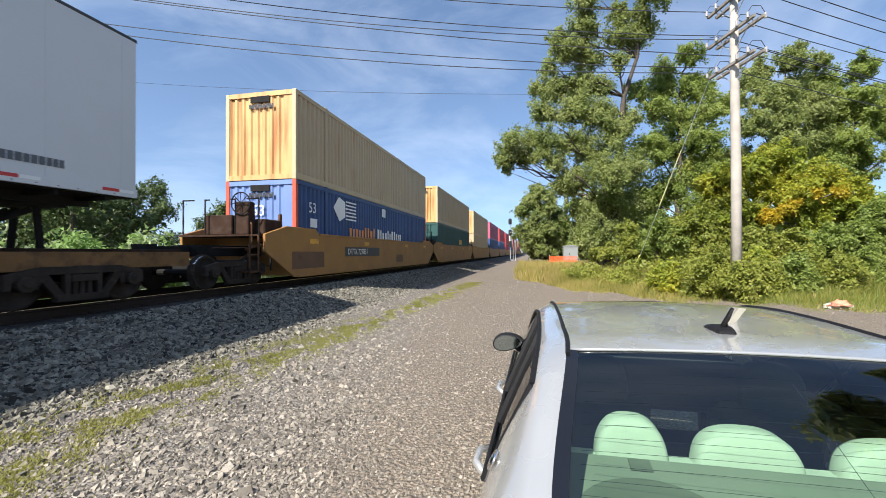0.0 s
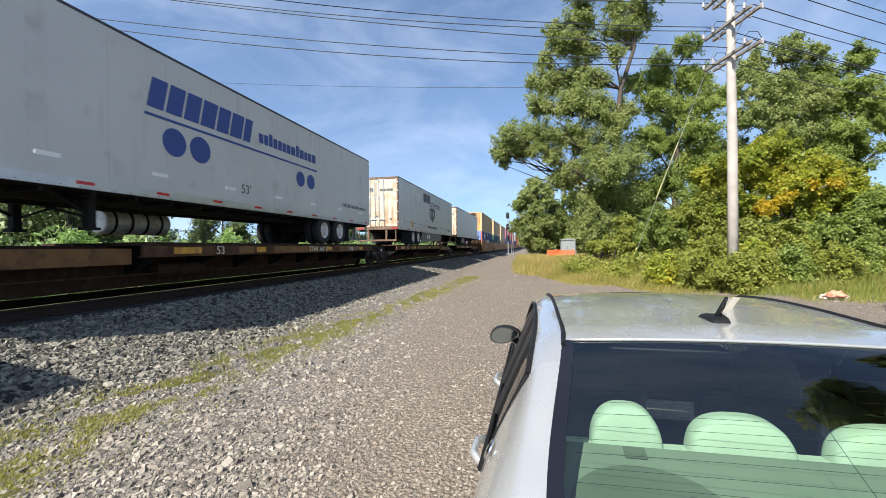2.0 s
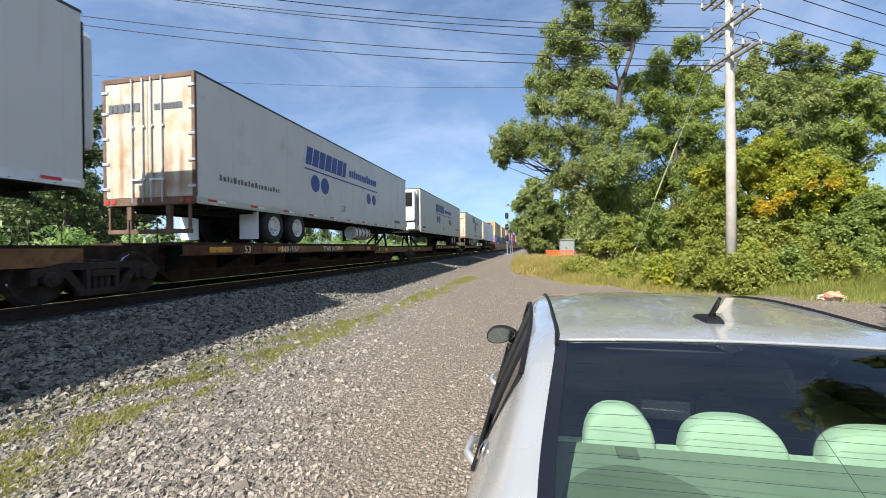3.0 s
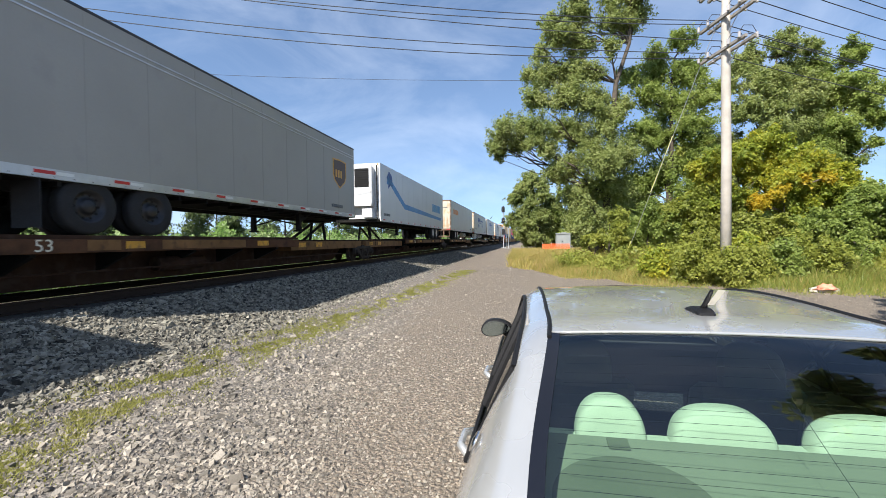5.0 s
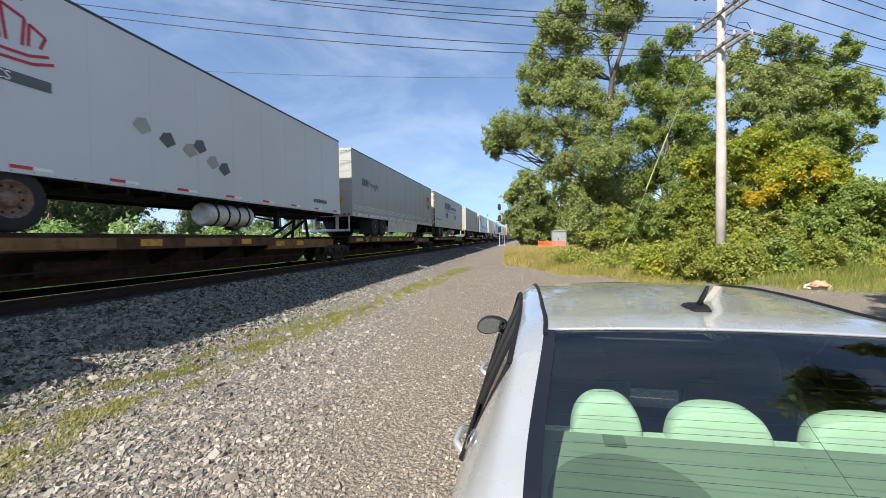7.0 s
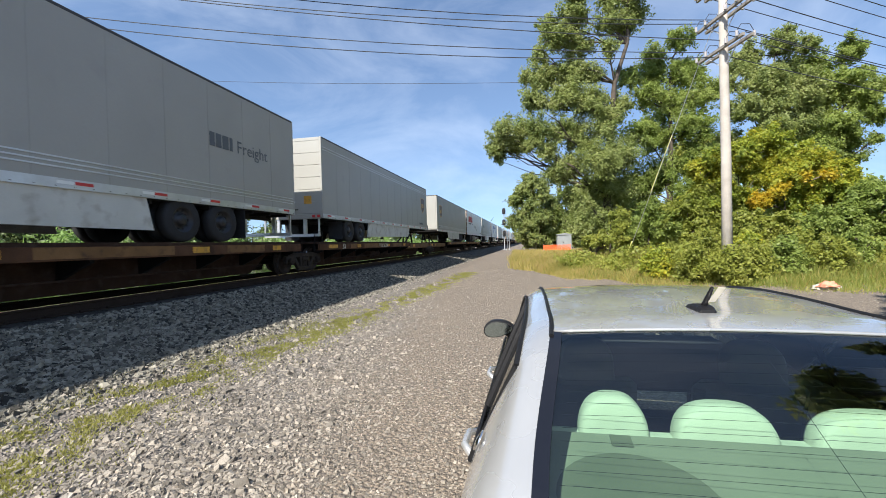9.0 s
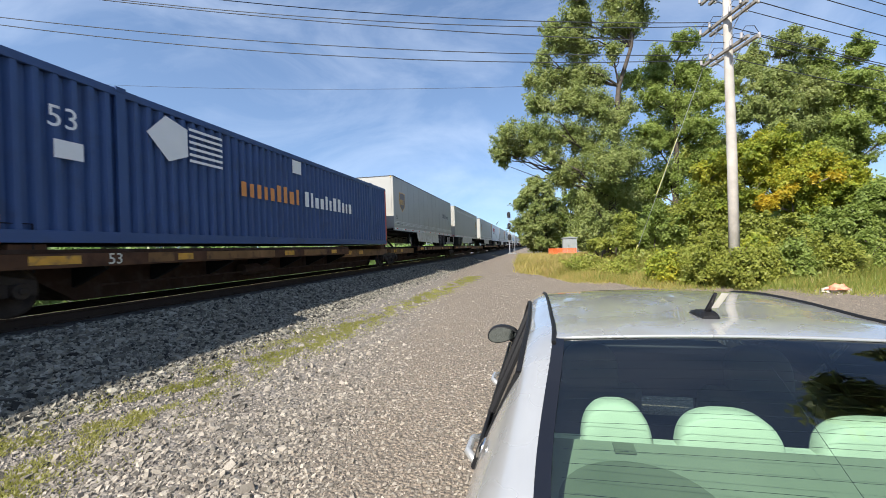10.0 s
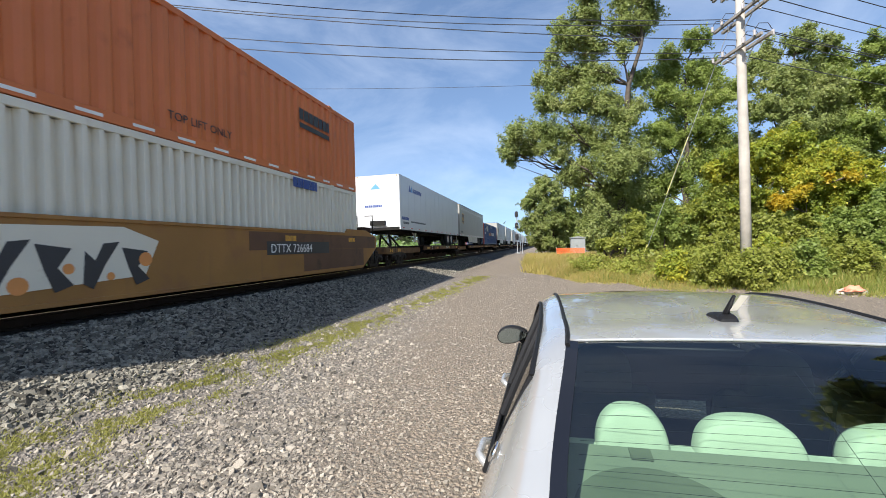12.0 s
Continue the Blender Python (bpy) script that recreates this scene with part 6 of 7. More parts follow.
# ---------- pole, wires, signal, small things ----------
PX, PY = 6.95, 16.35
UP = np.array([0.970, 0.243])         # along the wires
ACROSS = np.array([0.243, -0.970])    # along the crossarms
pole = thing("utility_pole", pose(PX, PY, 0.4), "weathered wooden utility pole with three crossarms", "utility pole")
part("shaft", Shape().path([(0, 0, -0.5), (0.02, 0, 4), (0.0, 0, 8), (0, 0, 11.1)], [0.175, 0.16, 0.14, 0.12], 14), M_WOODPOLE, pole, smooth=True)
ARMS = (10.6, 9.42, 8.28)
for z in ARMS:
    for dy in (-0.16, 0.16):
        d = UP * dy
        s = Shape()
        a, b = ACROSS * -1.12 + d, ACROSS * 1.12 + d
        s.tube((a[0], a[1], z - 0.4), (b[0], b[1], z - 0.4), 0.065, 4)
        part("crossarm", s, M_ARM, pole)
    for q in (-1, 1):
        e = ACROSS * 0.7 * q
        part("arm_brace", Shape().tube((0, 0, z - 1.05), (e[0], e[1], z - 0.45), 0.018, 5), M_GALV, pole)
    for q in (-1.0, -0.5, 0.5, 1.0):
        for dy in (-0.3, 0.3):
            e = ACROSS * q + UP * dy
            part("insulator", Shape().tube((e[0], e[1], z - 0.42), (e[0], e[1], z - 0.24), 0.045, 8), M_PORCELAIN, pole)
        j = [(ACROSS * q + UP * f * 0.3) for f in (-1, -0.5, 0.5, 1)]
        part("jumper_wire", Shape().path([(j[0][0], j[0][1], z - 0.25), (j[1][0], j[1][1], z - 0.02), (j[2][0], j[2][1], z - 0.02), (j[3][0], j[3][1], z - 0.25)], [0.012] * 4, 5), M_WIRE, pole)


def wire(p, q, sag, label, r=0.016, n=22):
    pts = [tuple(np.array(p) + (np.array(q) - np.array(p)) * i / n - np.array([0, 0, sag * 4 * (i / n) * (1 - i / n)])) for i in range(n + 1)]
    return single("overhead_wire", Shape().path(pts, [r] * (n + 1), 5), M_WIRE, label, "wire", "overhead wires")


for z, qs in zip(ARMS, ((-1.0, 0.5, 1.0), (-1.0, -0.5, 1.0), (-0.5, 1.0))):
    for q in qs:
        e = ACROSS * q + np.array([PX, PY])
        r = e + np.array([0.879, 0.477]) * 50
        wire((e[0], e[1], z + 0.12), (r[0], r[1], z - 0.2), 0.95, "dark overhead wire strung from the utility pole")
# towards the railway the wires climb: height, slope and curve along the run
for q, z, slope, curve in ((-1.0, 10.75, 0.0, 0.0032), (0.5, 10.72, 0.0, 0.0034), (-0.5, 9.59, 0.0, 0.0034), (-1.0, 9.71, 0.0064, 0.0031), (0.0, 8.61, -0.0369, 0.0022), (-1.0, 8.64, -0.0086, 0.0024), (-0.5, 8.24, 0.0175, 0.0033)):
    e = ACROSS * q + np.array([PX, PY])
    pts = [(e[0] - UP[0] * u, e[1] - UP[1] * u, z - slope * u + curve * u * u) for u in np.linspace(0, 46, 30)]
    single("overhead_wire", Shape().path(pts, [0.016] * 30, 5), M_WIRE, "dark overhead wire strung from the utility pole", "wire", "overhead wires")
wire((9.0, 33.0, 13.4), (-62.0, 33.0, 22.5), 1.0, "thin far overhead wire passing behind the trees", 0.016, 30)
for gz, foot, guard in ((10.0, (4.65, 22.0), True),):
    gx, gy = foot
    g = thing("guy_wire", pose(gx, gy, float(ground_z(gx, gy))), "steel guy wire with a yellow guard" if guard else "steel guy wire from the pole", "guy wire")
    top = (PX - gx, PY - gy, gz - float(ground_z(gx, gy)))
    part("strand", Shape().tube((0, 0, -0.1), top, 0.011, 5), M_GALV, g)
    if guard:
        f = 0.13
        part("guard", Shape().tube((0, 0, 0.02), tuple(c * f for c in top), 0.03, 8), M_GUARD, g, "yellow plastic guard")
        part("upper_guard", Shape().tube(tuple(c * 0.36 for c in top), tuple(c * 0.58 for c in top), 0.018, 8), M_GUARD, g)

sig = thing("railway_signal", pose(-4.75, 86, 0.0), "tall mast signal with three black heads", "railway signal")
part("mast", Shape().tube((0, 0, 0), (0, 0, 8.3), 0.09, 10), M_GALV, sig)
part("base", Shape().box(-0.5, 0.5, -0.4, 0.4, -0.4, 0.25), M_HUT, sig, bevel=0.03)
for z in (8.0, 5.7, 3.4):
    hd = part("signal_head", Shape().prism([(-0.32, z - 0.55), (0.32, z - 0.55), (0.36, z), (0.32, z + 0.55), (0, z + 0.72), (-0.32, z + 0.55), (-0.36, z)], "y", -0.35, -0.25), M_SIGNAL, sig, "black signal head with hooded lenses", bevel=0.02)
    for dz in (-0.3, 0.0, 0.3):
        part("hood", Shape().tube((0, -0.36, z + dz), (0, -0.62, z + dz), 0.12, 10), M_SIGNAL, hd)
part("ladder", Shape().tube((0.7, 0.2, 0), (0.35, 0.2, 7.6), 0.03, 6).tube((1.05, 0.2, 0), (0.7, 0.2, 7.6), 0.03, 6), M_GALV, sig)
post = thing("marker_post", pose(-3.75, 86.4, 0.0), "slender pale post beside the signal", "post")
part("shaft", Shape().tube((0, 0, 0), (0, 0, 5.0), 0.07, 8), M_GALV, post)
part("foot", Shape().box(-0.2, 0.2, -0.2, 0.2, -0.1, 0.15), M_HUT, post, bevel=0.02)

hut = thing("equipment_hut", pose(5.25, 64, 0.35), "grey metal equipment hut among weeds", "hut")
part("wall", Shape().box(-1.0, 1.0, -1.1, 1.1, 0, 2.2), M_HUT, hut, bevel=0.02)
part("roof", Shape().prism([(-1.1, 2.2), (1.1, 2.2), (1.08, 2.3), (0, 2.45), (-1.08, 2.3)], "y", -1.2, 1.2), M_HUT, hut)
part("door", Shape().box(-0.9, -0.05, -1.13, -1.103, 0.1, 2.0), M_HUT, hut)
part("door_handle", Shape().box(-0.2, -0.12, -1.17, -1.13, 1.0, 1.2), M_DARK, hut)
fence = thing("barrier_fence", pose(2.1, 60, 0.02), "orange plastic barrier fencing sagging on posts", "fence")
for i in range(4):
    part("post", Shape().tube((i * 1.25, 0.1 * (i % 2), 0), (i * 1.25 + 0.05, 0.1 * (i % 2), 1.3), 0.03, 6), M_GALV, fence)
for i in range(3):
    for k in range(7):
        z0, z1 = 0.12 + k * 0.155, 0.12 + k * 0.155 + 0.11
        d = 0.14 * ((i + 1) % 2)
        part("band", Shape().prism([(i * 1.25, z0 - d * 0.3), (i * 1.25 + 1.25, z0 - 0.05), (i * 1.25 + 1.25, z1 - 0.05), (i * 1.25, z1 - d * 0.3)], "y", -0.04 + 0.1 * (i % 2), -0.02 + 0.1 * (i % 2)), M_FENCE, fence)


def lump(sx, sy, sz, seed, rough=0.25):
    """An uneven rounded lump that sits on z = 0."""
    bm = bmesh.new()
    bmesh.ops.create_icosphere(bm, subdivisions=3, radius=1)
    noise.seed_set(seed)
    for v in bm.verts:
        k = 1 + rough * noise.noise(v.co * 2.3 + Vector((seed, 0, 0))) + rough * 0.5 * noise.noise(v.co * 6)
        v.co = Vector((v.co.x * sx * k, v.co.y * sy * k, max(-0.15, v.co.z) * sz * k))
    me = bpy.data.meshes.new("lump")
    bm.to_mesh(me)
    bm.free()
    me.shade_smooth()
    return me


gz = lambda x, y: float(ground_z(x, y))
single("rubble_slab", lump(0.42, 0.2, 0.15, 5), M_BAG, "pale broken concrete slab in the grass", "rubble", m=pose(9.0, 14.75, gz(9.0, 14.75) + 0.02))
single("tarpaulin", lump(0.24, 0.16, 0.13, 9, 0.6), M_SALMON, "crumpled salmon-orange tarpaulin on rubble", "tarpaulin", m=pose(8.95, 14.62, gz(8.95, 14.62) + 0.13))

# ---------- the car ----------
CX = 0.735


def cat(ys, vs, y):
    """A smooth curve through the stations."""
    ys, vs = np.array(ys, float), np.array(vs, float)
    m = np.gradient(vs, ys)
    i = np.clip(np.searchsorted(ys, y) - 1, 0, len(ys) - 2)
    h = ys[i + 1] - ys[i]
    t = (y - ys[i]) / h
    return (2 * t**3 - 3 * t**2 + 1) * vs[i] + (t**3 - 2 * t**2 + t) * h * m[i] + (-2 * t**3 + 3 * t**2) * vs[i + 1] + (t**3 - t**2) * h * m[i + 1]


ST = [0.16, 0.42, 0.78, 1.04, 1.54, 1.9, 2.3, 2.7, 3.0, 3.75, 4.3, 4.68]
LINES = {  # half width and height at each station
    "D": ([0.58, 0.64, 0.665, 0.652, 0.580, 0.575, 0.575, 0.578, 0.585, 0.66, 0.62, 0.52], [0.96, 1.00, 1.025, 1.155, 1.398, 1.418, 1.428, 1.418, 1.385, 0.98, 0.90, 0.78]),
    "R": ([0.64, 0.72, 0.765, 0.745, 0.690, 0.672, 0.668, 0.672, 0.685, 0.76, 0.72, 0.60], [0.93, 0.98, 1.01, 1.125, 1.340, 1.372, 1.382, 1.368, 1.325, 0.96, 0.87, 0.75]),
    "W": ([0.74, 0.83, 0.862, 0.866, 0.866, 0.864, 0.862, 0.86, 0.858, 0.845, 0.81, 0.68], [0.86, 0.93, 0.96, 0.975, 0.965, 0.955, 0.945, 0.94, 0.935, 0.92, 0.83, 0.70]),
    "M": ([0.76, 0.86, 0.885, 0.89, 0.895, 0.895, 0.895, 0.895, 0.895, 0.885, 0.86, 0.72], [0.66, 0.68, 0.70, 0.70, 0.70, 0.70, 0.70, 0.70, 0.70, 0.68, 0.64, 0.56]),
    "L": ([0.70, 0.80, 0.84, 0.845, 0.85, 0.85, 0.85, 0.85, 0.85, 0.84, 0.80, 0.66], [0.32, 0.26, 0.24, 0.23, 0.23, 0.23, 0.23, 0.23, 0.23, 0.24, 0.26, 0.30]),
}


def at_line(k, y):
    w, z = LINES[k]
    return float(cat(ST, w, y)), float(cat(ST, z, y))


def skin(y0, y1, a, b, side, steps=18, cuts=3, bulge=0.0, inset=0.0):
    """A strip of body between two lines, on one side."""
    s, v = Shape(), []
    for i in range(steps + 1):
        y = y0 + (y1 - y0) * i / steps
        (wa, za), (wb, zb) = at_line(a, y), at_line(b, y)
        for j in range(cuts + 1):
            t = j / cuts
            k = bulge * 4 * t * (1 - t) - inset
            v.append((side * (wa + (wb - wa) * t + k), y, za + (zb - za) * t + k * 0.4))
    c = cuts + 1
    return s.add(v, [(i * c + j, (i + 1) * c + j, (i + 1) * c + j + 1, i * c + j + 1) for i in range(steps) for j in range(cuts)])


def lid(y0, y1, crown, steps=14, cuts=16, bow=0.0, lift=0.0, inset=0.0):
    """A panel across the car between its two D lines."""
    v = []
    for i in range(steps + 1):
        y = y0 + (y1 - y0) * i / steps
        w, z = at_line("D", y)
        w -= inset
        for j in range(cuts + 1):
            u = -1 + 2 * j / cuts
            v.append((w * u, y - bow * (1 - u * u), z + crown * (1 - u * u) + lift))
    c = cuts + 1
    return Shape().add(v, [(i * c + j, (i + 1) * c + j, (i + 1) * c + j + 1, i * c + j + 1) for i in range(steps) for j in range(cuts)])


def pillar(y0, y1, side, steps=26):
    """The rear quarter in one sweep from the window's edge down to the widest line."""
    v, ts = [], np.linspace(0, 3, 22)
    for i in range(steps + 1):
        y = y0 + (y1 - y0) * i / steps
        pts = [at_line(k, y) for k in "DRWM"]
        w = cat([0, 1, 2, 3], [p[0] for p in pts], ts)
        z = cat([0, 1, 2, 3], [p[1] for p in pts], ts)
        v += [(side * float(a), y, float(b)) for a, b in zip(w, z)]
    c = len(ts)
    return Shape().add(v, [(i * c + j, (i + 1) * c + j, (i + 1) * c + j + 1, i * c + j + 1) for i in range(steps) for j in range(c - 1)])


car = thing("car", pose(CX, 0, 0), "silver sedan parked on the gravel, light seats inside", "car")
part("roof", lid(1.54, 3.0, 0.022, bow=0.03), M_SILVER, car, smooth=True)
part("roof_lip", Shape().path([(at_line("D", 1.54)[0] * u, 1.54 - 0.03 * (1 - u * u), at_line("D", 1.54)[1] + 0.022 * (1 - u * u) - 0.001) for u in np.linspace(-0.99, 0.99, 17)], [0.006] * 17, 6), M_SILVER, car, smooth=True)
part("boot_lid", lid(0.16, 0.78, 0.02, bow=0.03), M_SILVER, car, smooth=True)
part("bonnet", lid(3.75, 4.68, 0.05), M_SILVER, car, smooth=True)
rw = part("rear_window", lid(0.79, 1.535, 0.022, bow=0.03, lift=-0.004, inset=0.012), M_GLASS, car, "green-tinted rear window with heating lines", smooth=True)
part("windscreen", lid(3.01, 3.74, 0.03), M_GLASS, car, smooth=True)
hl = Shape()
for i in range(17):
    y = 0.84 + i * 0.036
    w, z = at_line("D", y)
    pts = [((w - 0.06) * u, y - 0.03 * (1 - u * u), z + 0.022 * (1 - u * u) - 0.0055) for u in np.linspace(-1, 1, 13)]
    hl.path(pts, [0.0005] * 13, 4)
hl.path([(0.02, y - 0.03, at_line("D", y)[1] + 0.0165) for y in np.linspace(0.84, 1.40, 8)], [0.0006] * 8, 4)
part("heating_lines", hl, M_DARK, rw)
for s in (-1, 1):
    fr = Shape()
    v = []
    for i in range(15):
        y = 0.79 + 0.745 * i / 14
        w, z = at_line("D", y)
        v += [(s * (w + 0.006), y, z + 0.003), (s * (w - 0.034), y - 0.003, z + 0.0015)]
    fr.add(v, [(2 * i, 2 * i + 2, 2 * i + 3, 2 * i + 1) for i in range(14)])
    part("window_border", fr, M_FRIT, car, "black window border")
    md = Shape()
    md.path([(s * at_line("D", y)[0], y, at_line("D", y)[1] + 0.003) for y in np.linspace(1.50, 3.02, 18)], [0.009] * 18, 6)
    part("roof_moulding", md, M_TRIM, car)
    part("roof_rail", skin(1.42, 4.68, "D", "R", s, 44, 3, 0.010), M_SILVER, car, smooth=True)
    part("rear_pillar", pillar(0.16, 1.42, s), M_SILVER, car, smooth=True)
    part("front_wing", skin(3.45, 4.68, "R", "W", s, 14, 3, 0.008), M_SILVER, car, smooth=True)
    part("side_panel", skin(1.42, 4.68, "W", "M", s, 60, 4, 0.010), M_SILVER, car, smooth=True)
    part("sill_panel", skin(0.16, 4.68, "M", "L", s, 60, 4, 0.010), M_SILVER, car, smooth=True)
    part("side_window", skin(1.42, 3.45, "R", "W", s, 24, 3, 0.004, 0.006), M_GLASS, car, smooth=True)
    tr = Shape()
    ys = np.linspace(1.42, 3.45, 26)
    tr.path([(s * (at_line("R", y)[0] + 0.004), y, at_line("R", y)[1]) for y in ys], [0.011] * 26, 6)
    tr.path([(s * (at_line("W", y)[0] + 0.004), y, at_line("W", y)[1]) for y in ys], [0.009] * 26, 6)
    a, b = at_line("R", 1.42), at_line("W", 1.42)
    tr.tube((s * (a[0] + 0.004), 1.42, a[1]), (s * (b[0] + 0.004), 1.42, b[1]), 0.012, 6)
    part("window_trim", tr, M_TRIM, car, "black window trim")
    for y in (1.95, 2.42):
        a, b = at_line("R", y), at_line("W", y)
        part("door_pillar", Shape().tube((s * (a[0] - 0.002), y + 0.06, a[1]), (s * (b[0] - 0.002), y, b[1]), 0.018, 6), M_TRIM, car)
    for y in (1.66, 2.62):
        w, z = at_line("W", y)
        part("door_handle", Shape().path([(s * (w + 0.02), y - 0.10, z - 0.045), (s * (w + 0.055), y - 0.05, z - 0.035), (s * (w + 0.055), y + 0.06, z - 0.035), (s * (w + 0.02), y + 0.10, z - 0.045)], [0.016] * 4, 8), M_SILVER, car, smooth=True)
    mi = part("wing_mirror", Shape().prism([(0.02 + 0.11 * (1 + math.cos(t)) - 0.02 * math.sin(t), 1.088 + 0.062 * math.sin(t) * (1.0 + 0.25 * math.cos(t))) for t in [2 * math.pi * i / 24 for i in range(24)]], "y", 3.03, 3.12), M_TRIM, car, "dark wing mirror", bevel=0.012, smooth=True, at=pose(0.755, 0, 0) if s > 0 else Matrix.Translation((-0.755, 0, 0)) @ Matrix.Diagonal((-1, 1, 1, 1)))
    part("mirror_glass", Shape().prism([(0.02 + 0.11 + 0.098 * math.cos(t) - 0.018 * math.sin(t), 1.088 + 0.052 * math.sin(t) * (1.0 + 0.25 * math.cos(t))) for t in [2 * math.pi * i / 24 for i in range(24)]], "y", 3.022, 3.029), M_MIRROR, mi)
    part("mirror_foot", Shape().tube((0.0, 3.08, 1.0), (0.08, 3.08, 1.06), 0.022, 8), M_TRIM, mi)
    for y in (1.0, 3.72):
        w = part("wheel", Shape().lathe([(0.2, -0.1), (0.30, -0.1), (0.315, -0.06), (0.315, 0.06), (0.30, 0.1), (0.2, 0.1)], 28), M_TYRE, car, at=pose(s * 0.79, y, 0.315, 0, 0, 0 if s > 0 else 180), smooth=True)
        part("rim", Shape().lathe([(0.21, 0.095), (0.2, 0.07), (0.08, 0.08), (0.0, 0.09)], 24), M_ALU, w, smooth=True)
w0, z0 = at_line("R", 1.33)
w1, z1 = at_line("W", 1.33)
bw = w0 + (w1 - w0) * 0.62 + 0.018
bz = z0 + (z1 - z0) * 0.62
bm_ = Matrix.Translation((-bw, 1.33, bz)) @ pose(0, 0, 0, 0, 28, 0)
part("badge", Shape().lathe([(0.0, 0.0), (0.032, 0.0), (0.035, 0.004), (0.028, 0.008), (0.020, 0.006), (0.016, 0.010), (0.0, 0.010)], 20), M_CHROME, car, "round chrome emblem", at=bm_ @ pose(0, 0, 0, 0, 0, 180), smooth=True)
part("rear_panel", Shape().prism([(0.16, 0.95), (0.12, 0.8), (0.06, 0.6), (0.05, 0.35), (0.2, 0.3), (0.24, 0.9)], "x", -0.74, 0.74), M_SILVER, car, bevel=0.02)
part("front_panel", Shape().prism([(4.66, 0.78), (4.74, 0.6), (4.75, 0.35), (4.6, 0.3), (4.5, 0.75)], "x", -0.6, 0.6), M_SILVER, car, bevel=0.02)
an = part("antenna", Shape().prism([(1.72, 1.425), (1.885, 1.425), (1.87, 1.448), (1.80, 1.464), (1.74, 1.462), (1.715, 1.445)], "x", -0.03, 0.03), M_TRIM, car, "black roof antenna", bevel=0.008)
part("antenna_rod", Shape().tube((0, 1.765, 1.455), (0.012, 1.715, 1.535), 0.012, 8, 0.006), M_TRIM, an)
# flat pale strip added to carry the bright mark beside the rod
part("tag", Shape().add([(0.006, 1.742, 1.475), (0.032, 1.742, 1.478), (0.058, 1.715, 1.535), (0.034, 1.715, 1.537)], [(0, 1, 2, 3)]).add([(0.006, 1.744, 1.475), (0.032, 1.744, 1.478), (0.058, 1.717, 1.535), (0.034, 1.717, 1.537)], [(3, 2, 1, 0)]), M_BAG, an, "pale strip added beside the antenna rod")
# inside
part("parcel_shelf", Shape().prism([(0.80, 0.99), (1.36, 1.085), (1.36, 1.118), (0.80, 1.012)], "x", -0.63, 0.63), M_SHELF, car, "grey-green parcel shelf")
for cx in (-0.40, 0.40):
    ring = [(cx + 0.20 * math.cos(t), 1.10 + 0.17 * math.sin(t)) for t in [2 * math.pi * i / 32 for i in range(32)]]
    rise = lambda y: 1.012 + (y - 0.80) * 0.189
    part("shelf_speaker", Shape().add([(x, y, rise(y) + 0.004) for x, y in ring] + [(x, y, rise(y) - 0.01) for x, y in ring], [tuple(range(32))] + [(i, (i + 1) % 32, 32 + (i + 1) % 32, 32 + i) for i in range(32)]), M_GRILLE, car, "dark round speaker cloth on the shelf")
part("shelf_vent", Shape().prism([(1.30, 1.111), (1.345, 1.119), (1.345, 1.124), (1.30, 1.116)], "x", -0.425, -0.365), M_GRILLE, car)
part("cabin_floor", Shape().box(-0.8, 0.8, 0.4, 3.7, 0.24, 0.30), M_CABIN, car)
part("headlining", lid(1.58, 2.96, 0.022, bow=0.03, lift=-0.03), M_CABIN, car)


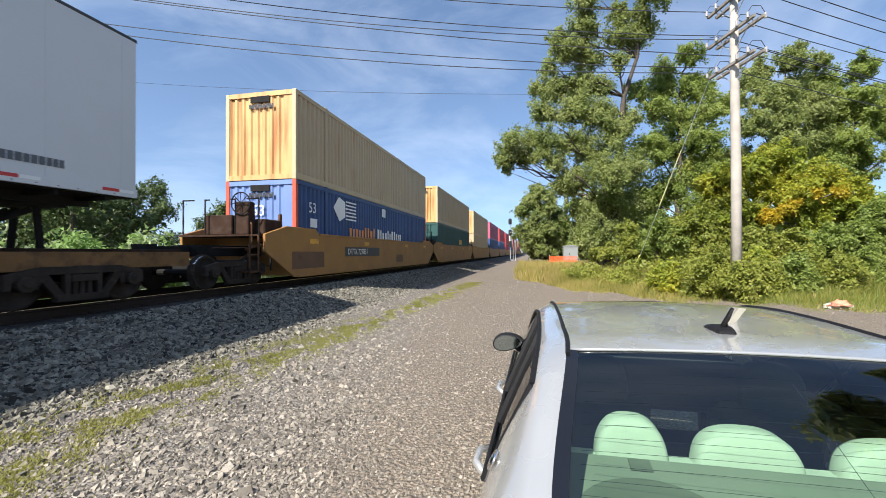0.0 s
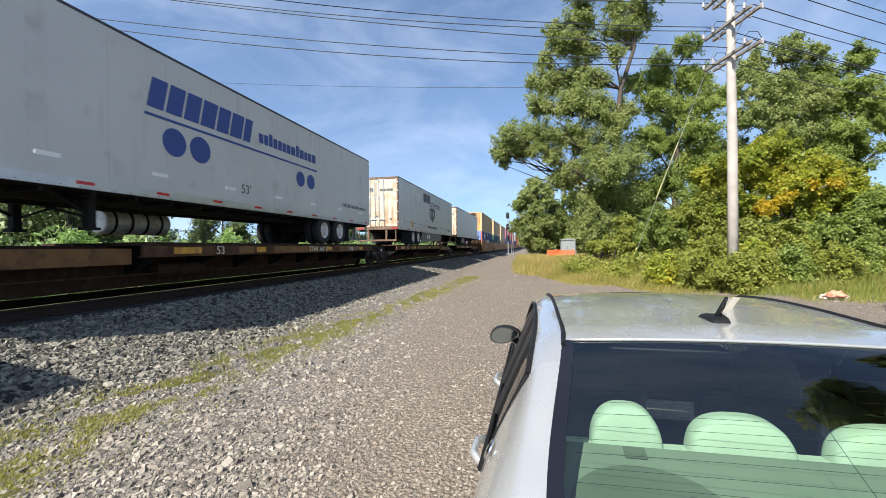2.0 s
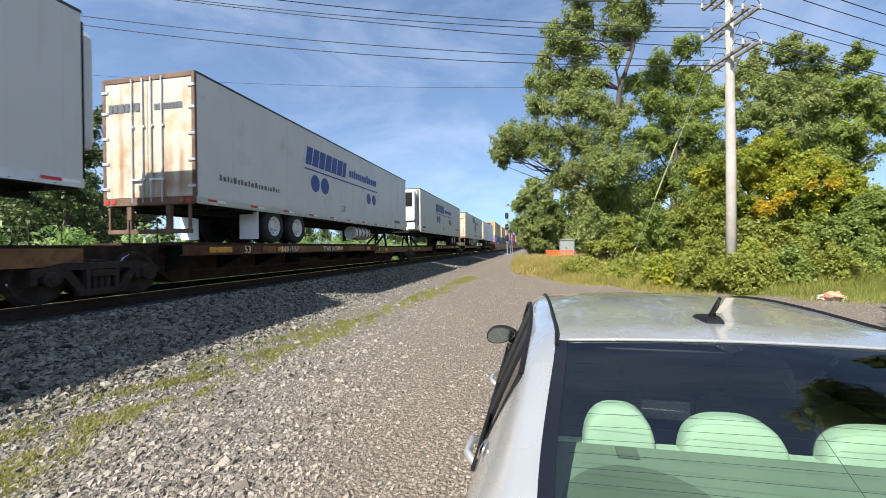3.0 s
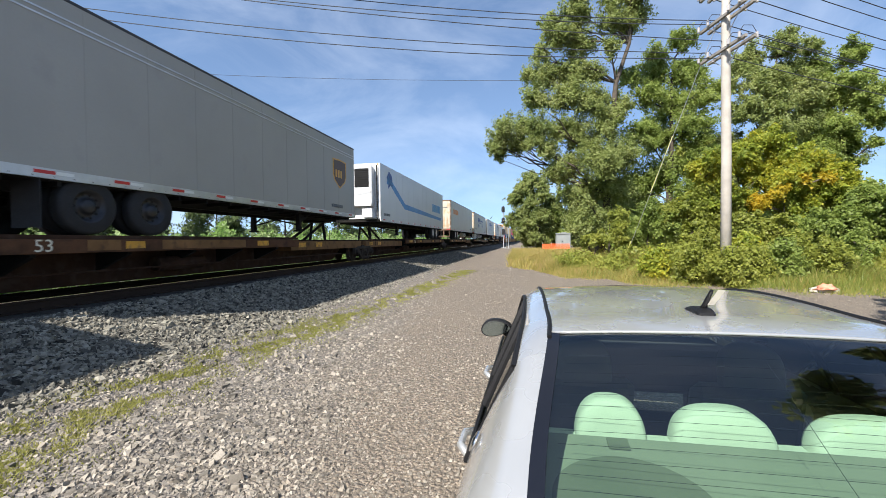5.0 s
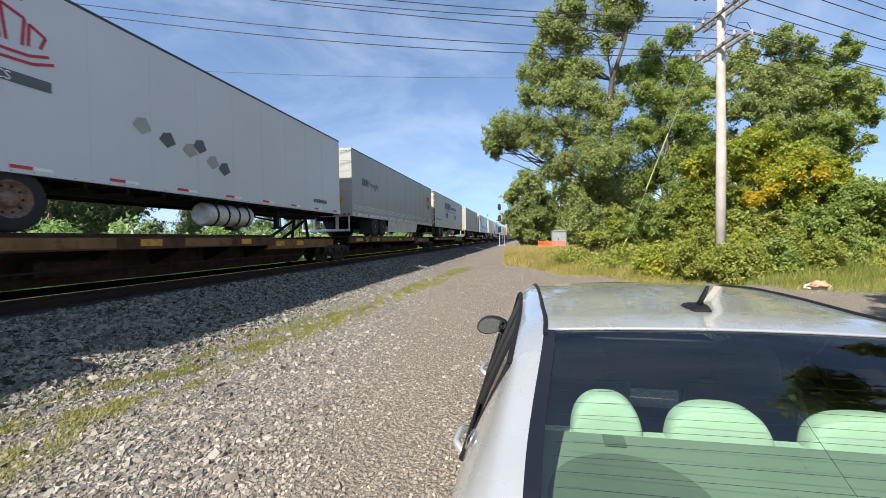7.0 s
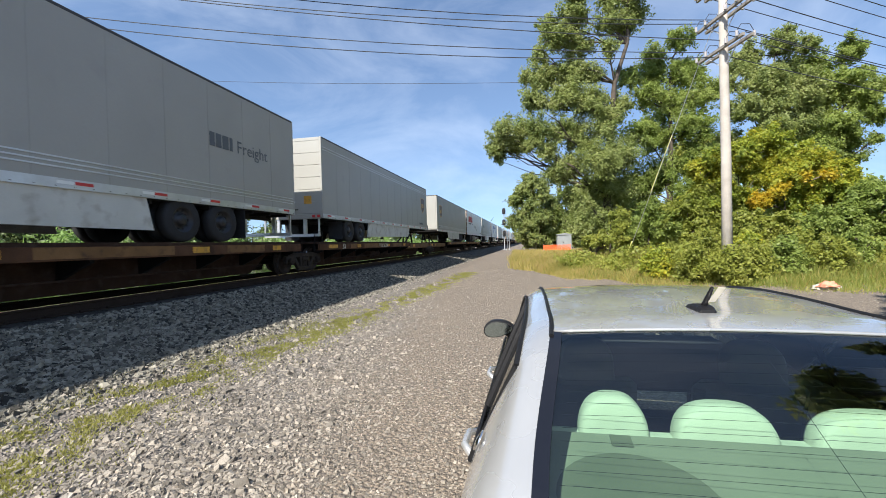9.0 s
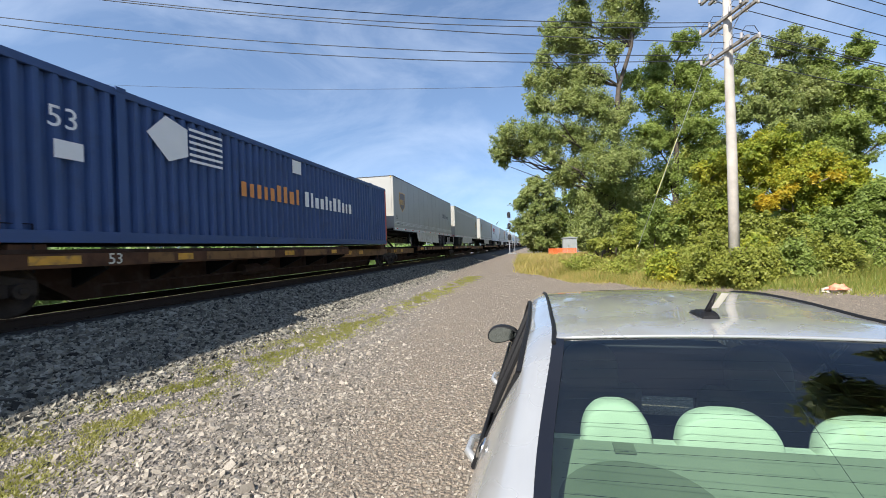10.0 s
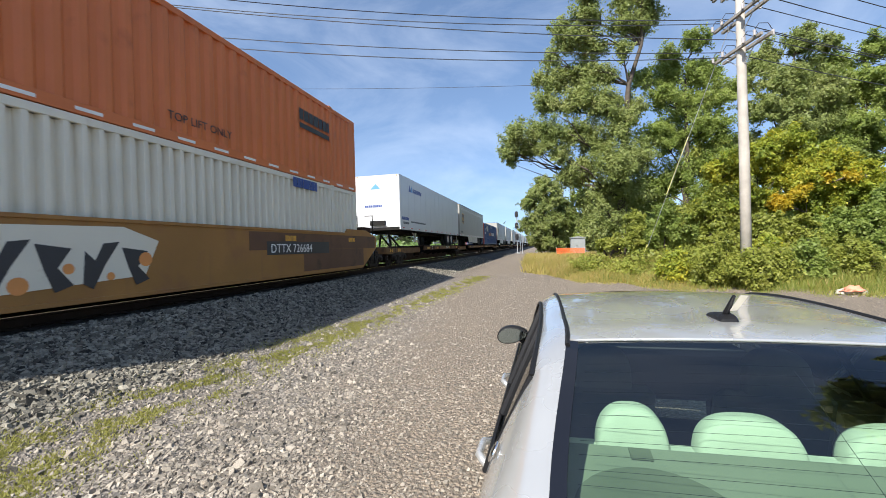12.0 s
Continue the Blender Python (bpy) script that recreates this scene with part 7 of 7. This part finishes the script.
def seat_top(cx, w, y, z0, z1, mat, name, label, base=0.0, deep=0.10):
    """A padded head restraint: a rounded outline with a soft rim front and back, leaning forwards a little."""
    n, soft = 28, 0.028
    rings = [(0.6 * soft + 0.05, 0.0), (0.6 * soft, 0.0), (0.2 * soft, 0.25 * soft), (0.0, soft), (0.0, deep - soft), (0.3 * soft, deep - 0.3 * soft), (0.05, deep)]
    v, zc = [], z0 + 0.4 * (z1 - z0)
    for inset, dy in rings:
        for i in range(n + 1):
            t = math.pi * i / n
            px = (w / 2 + base * (1 - math.sin(t))) * math.copysign(abs(math.cos(t)) ** 0.75, math.cos(t))
            pz = (z1 - z0) * math.sin(t) ** 0.5
            k = max(0.05, 1 - inset / math.hypot(px, pz * 0.9 + 0.02))
            v.append((cx + px * k, y + dy + 0.12 * pz * k, z0 + pz * k))
    c = n + 1
    f = [(i * c + j, i * c + j + 1, (i + 1) * c + j + 1, (i + 1) * c + j) for i in range(len(rings) - 1) for j in range(n)]
    f += [tuple(range(c)), tuple(range(len(v) - 1, len(v) - c - 1, -1))]
    return part(name, Shape().add(v, f), mat, car, label, smooth=True)


part("rear_seat_back", Shape().box(-0.64, 0.64, 1.37, 1.50, 0.5, 1.09), M_SEAT, car, bevel=0.04)
for cx, w, z1 in ((-0.400, 0.18, 1.218), (-0.075, 0.255, 1.203), (0.325, 0.30, 1.196)):
    seat_top(cx, w, 1.38, 1.05, z1, M_SEAT, "head_restraint", "pale cloth head restraint", 0.02)
part("rear_bench", Shape().box(-0.64, 0.64, 1.45, 1.95, 0.3, 0.62), M_SEAT, car, bevel=0.05)
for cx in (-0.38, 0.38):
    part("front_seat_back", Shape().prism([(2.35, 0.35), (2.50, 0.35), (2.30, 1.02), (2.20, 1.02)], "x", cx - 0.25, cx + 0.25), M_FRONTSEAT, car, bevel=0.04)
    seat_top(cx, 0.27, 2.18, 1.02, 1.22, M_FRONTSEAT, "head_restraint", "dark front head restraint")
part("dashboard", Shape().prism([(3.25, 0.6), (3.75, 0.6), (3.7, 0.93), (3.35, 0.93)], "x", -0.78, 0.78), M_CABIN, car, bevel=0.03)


def motions():
    """The train rolls away at a steady pace."""
    for ob, y, z, turned in TRAIN:
        walk(ob, [(t, pose(TX, y + V * t, z, 0, 0, 180 if turned else 0)) for t in (0.0, 4.0, 8.0, 12.0)])


motions()
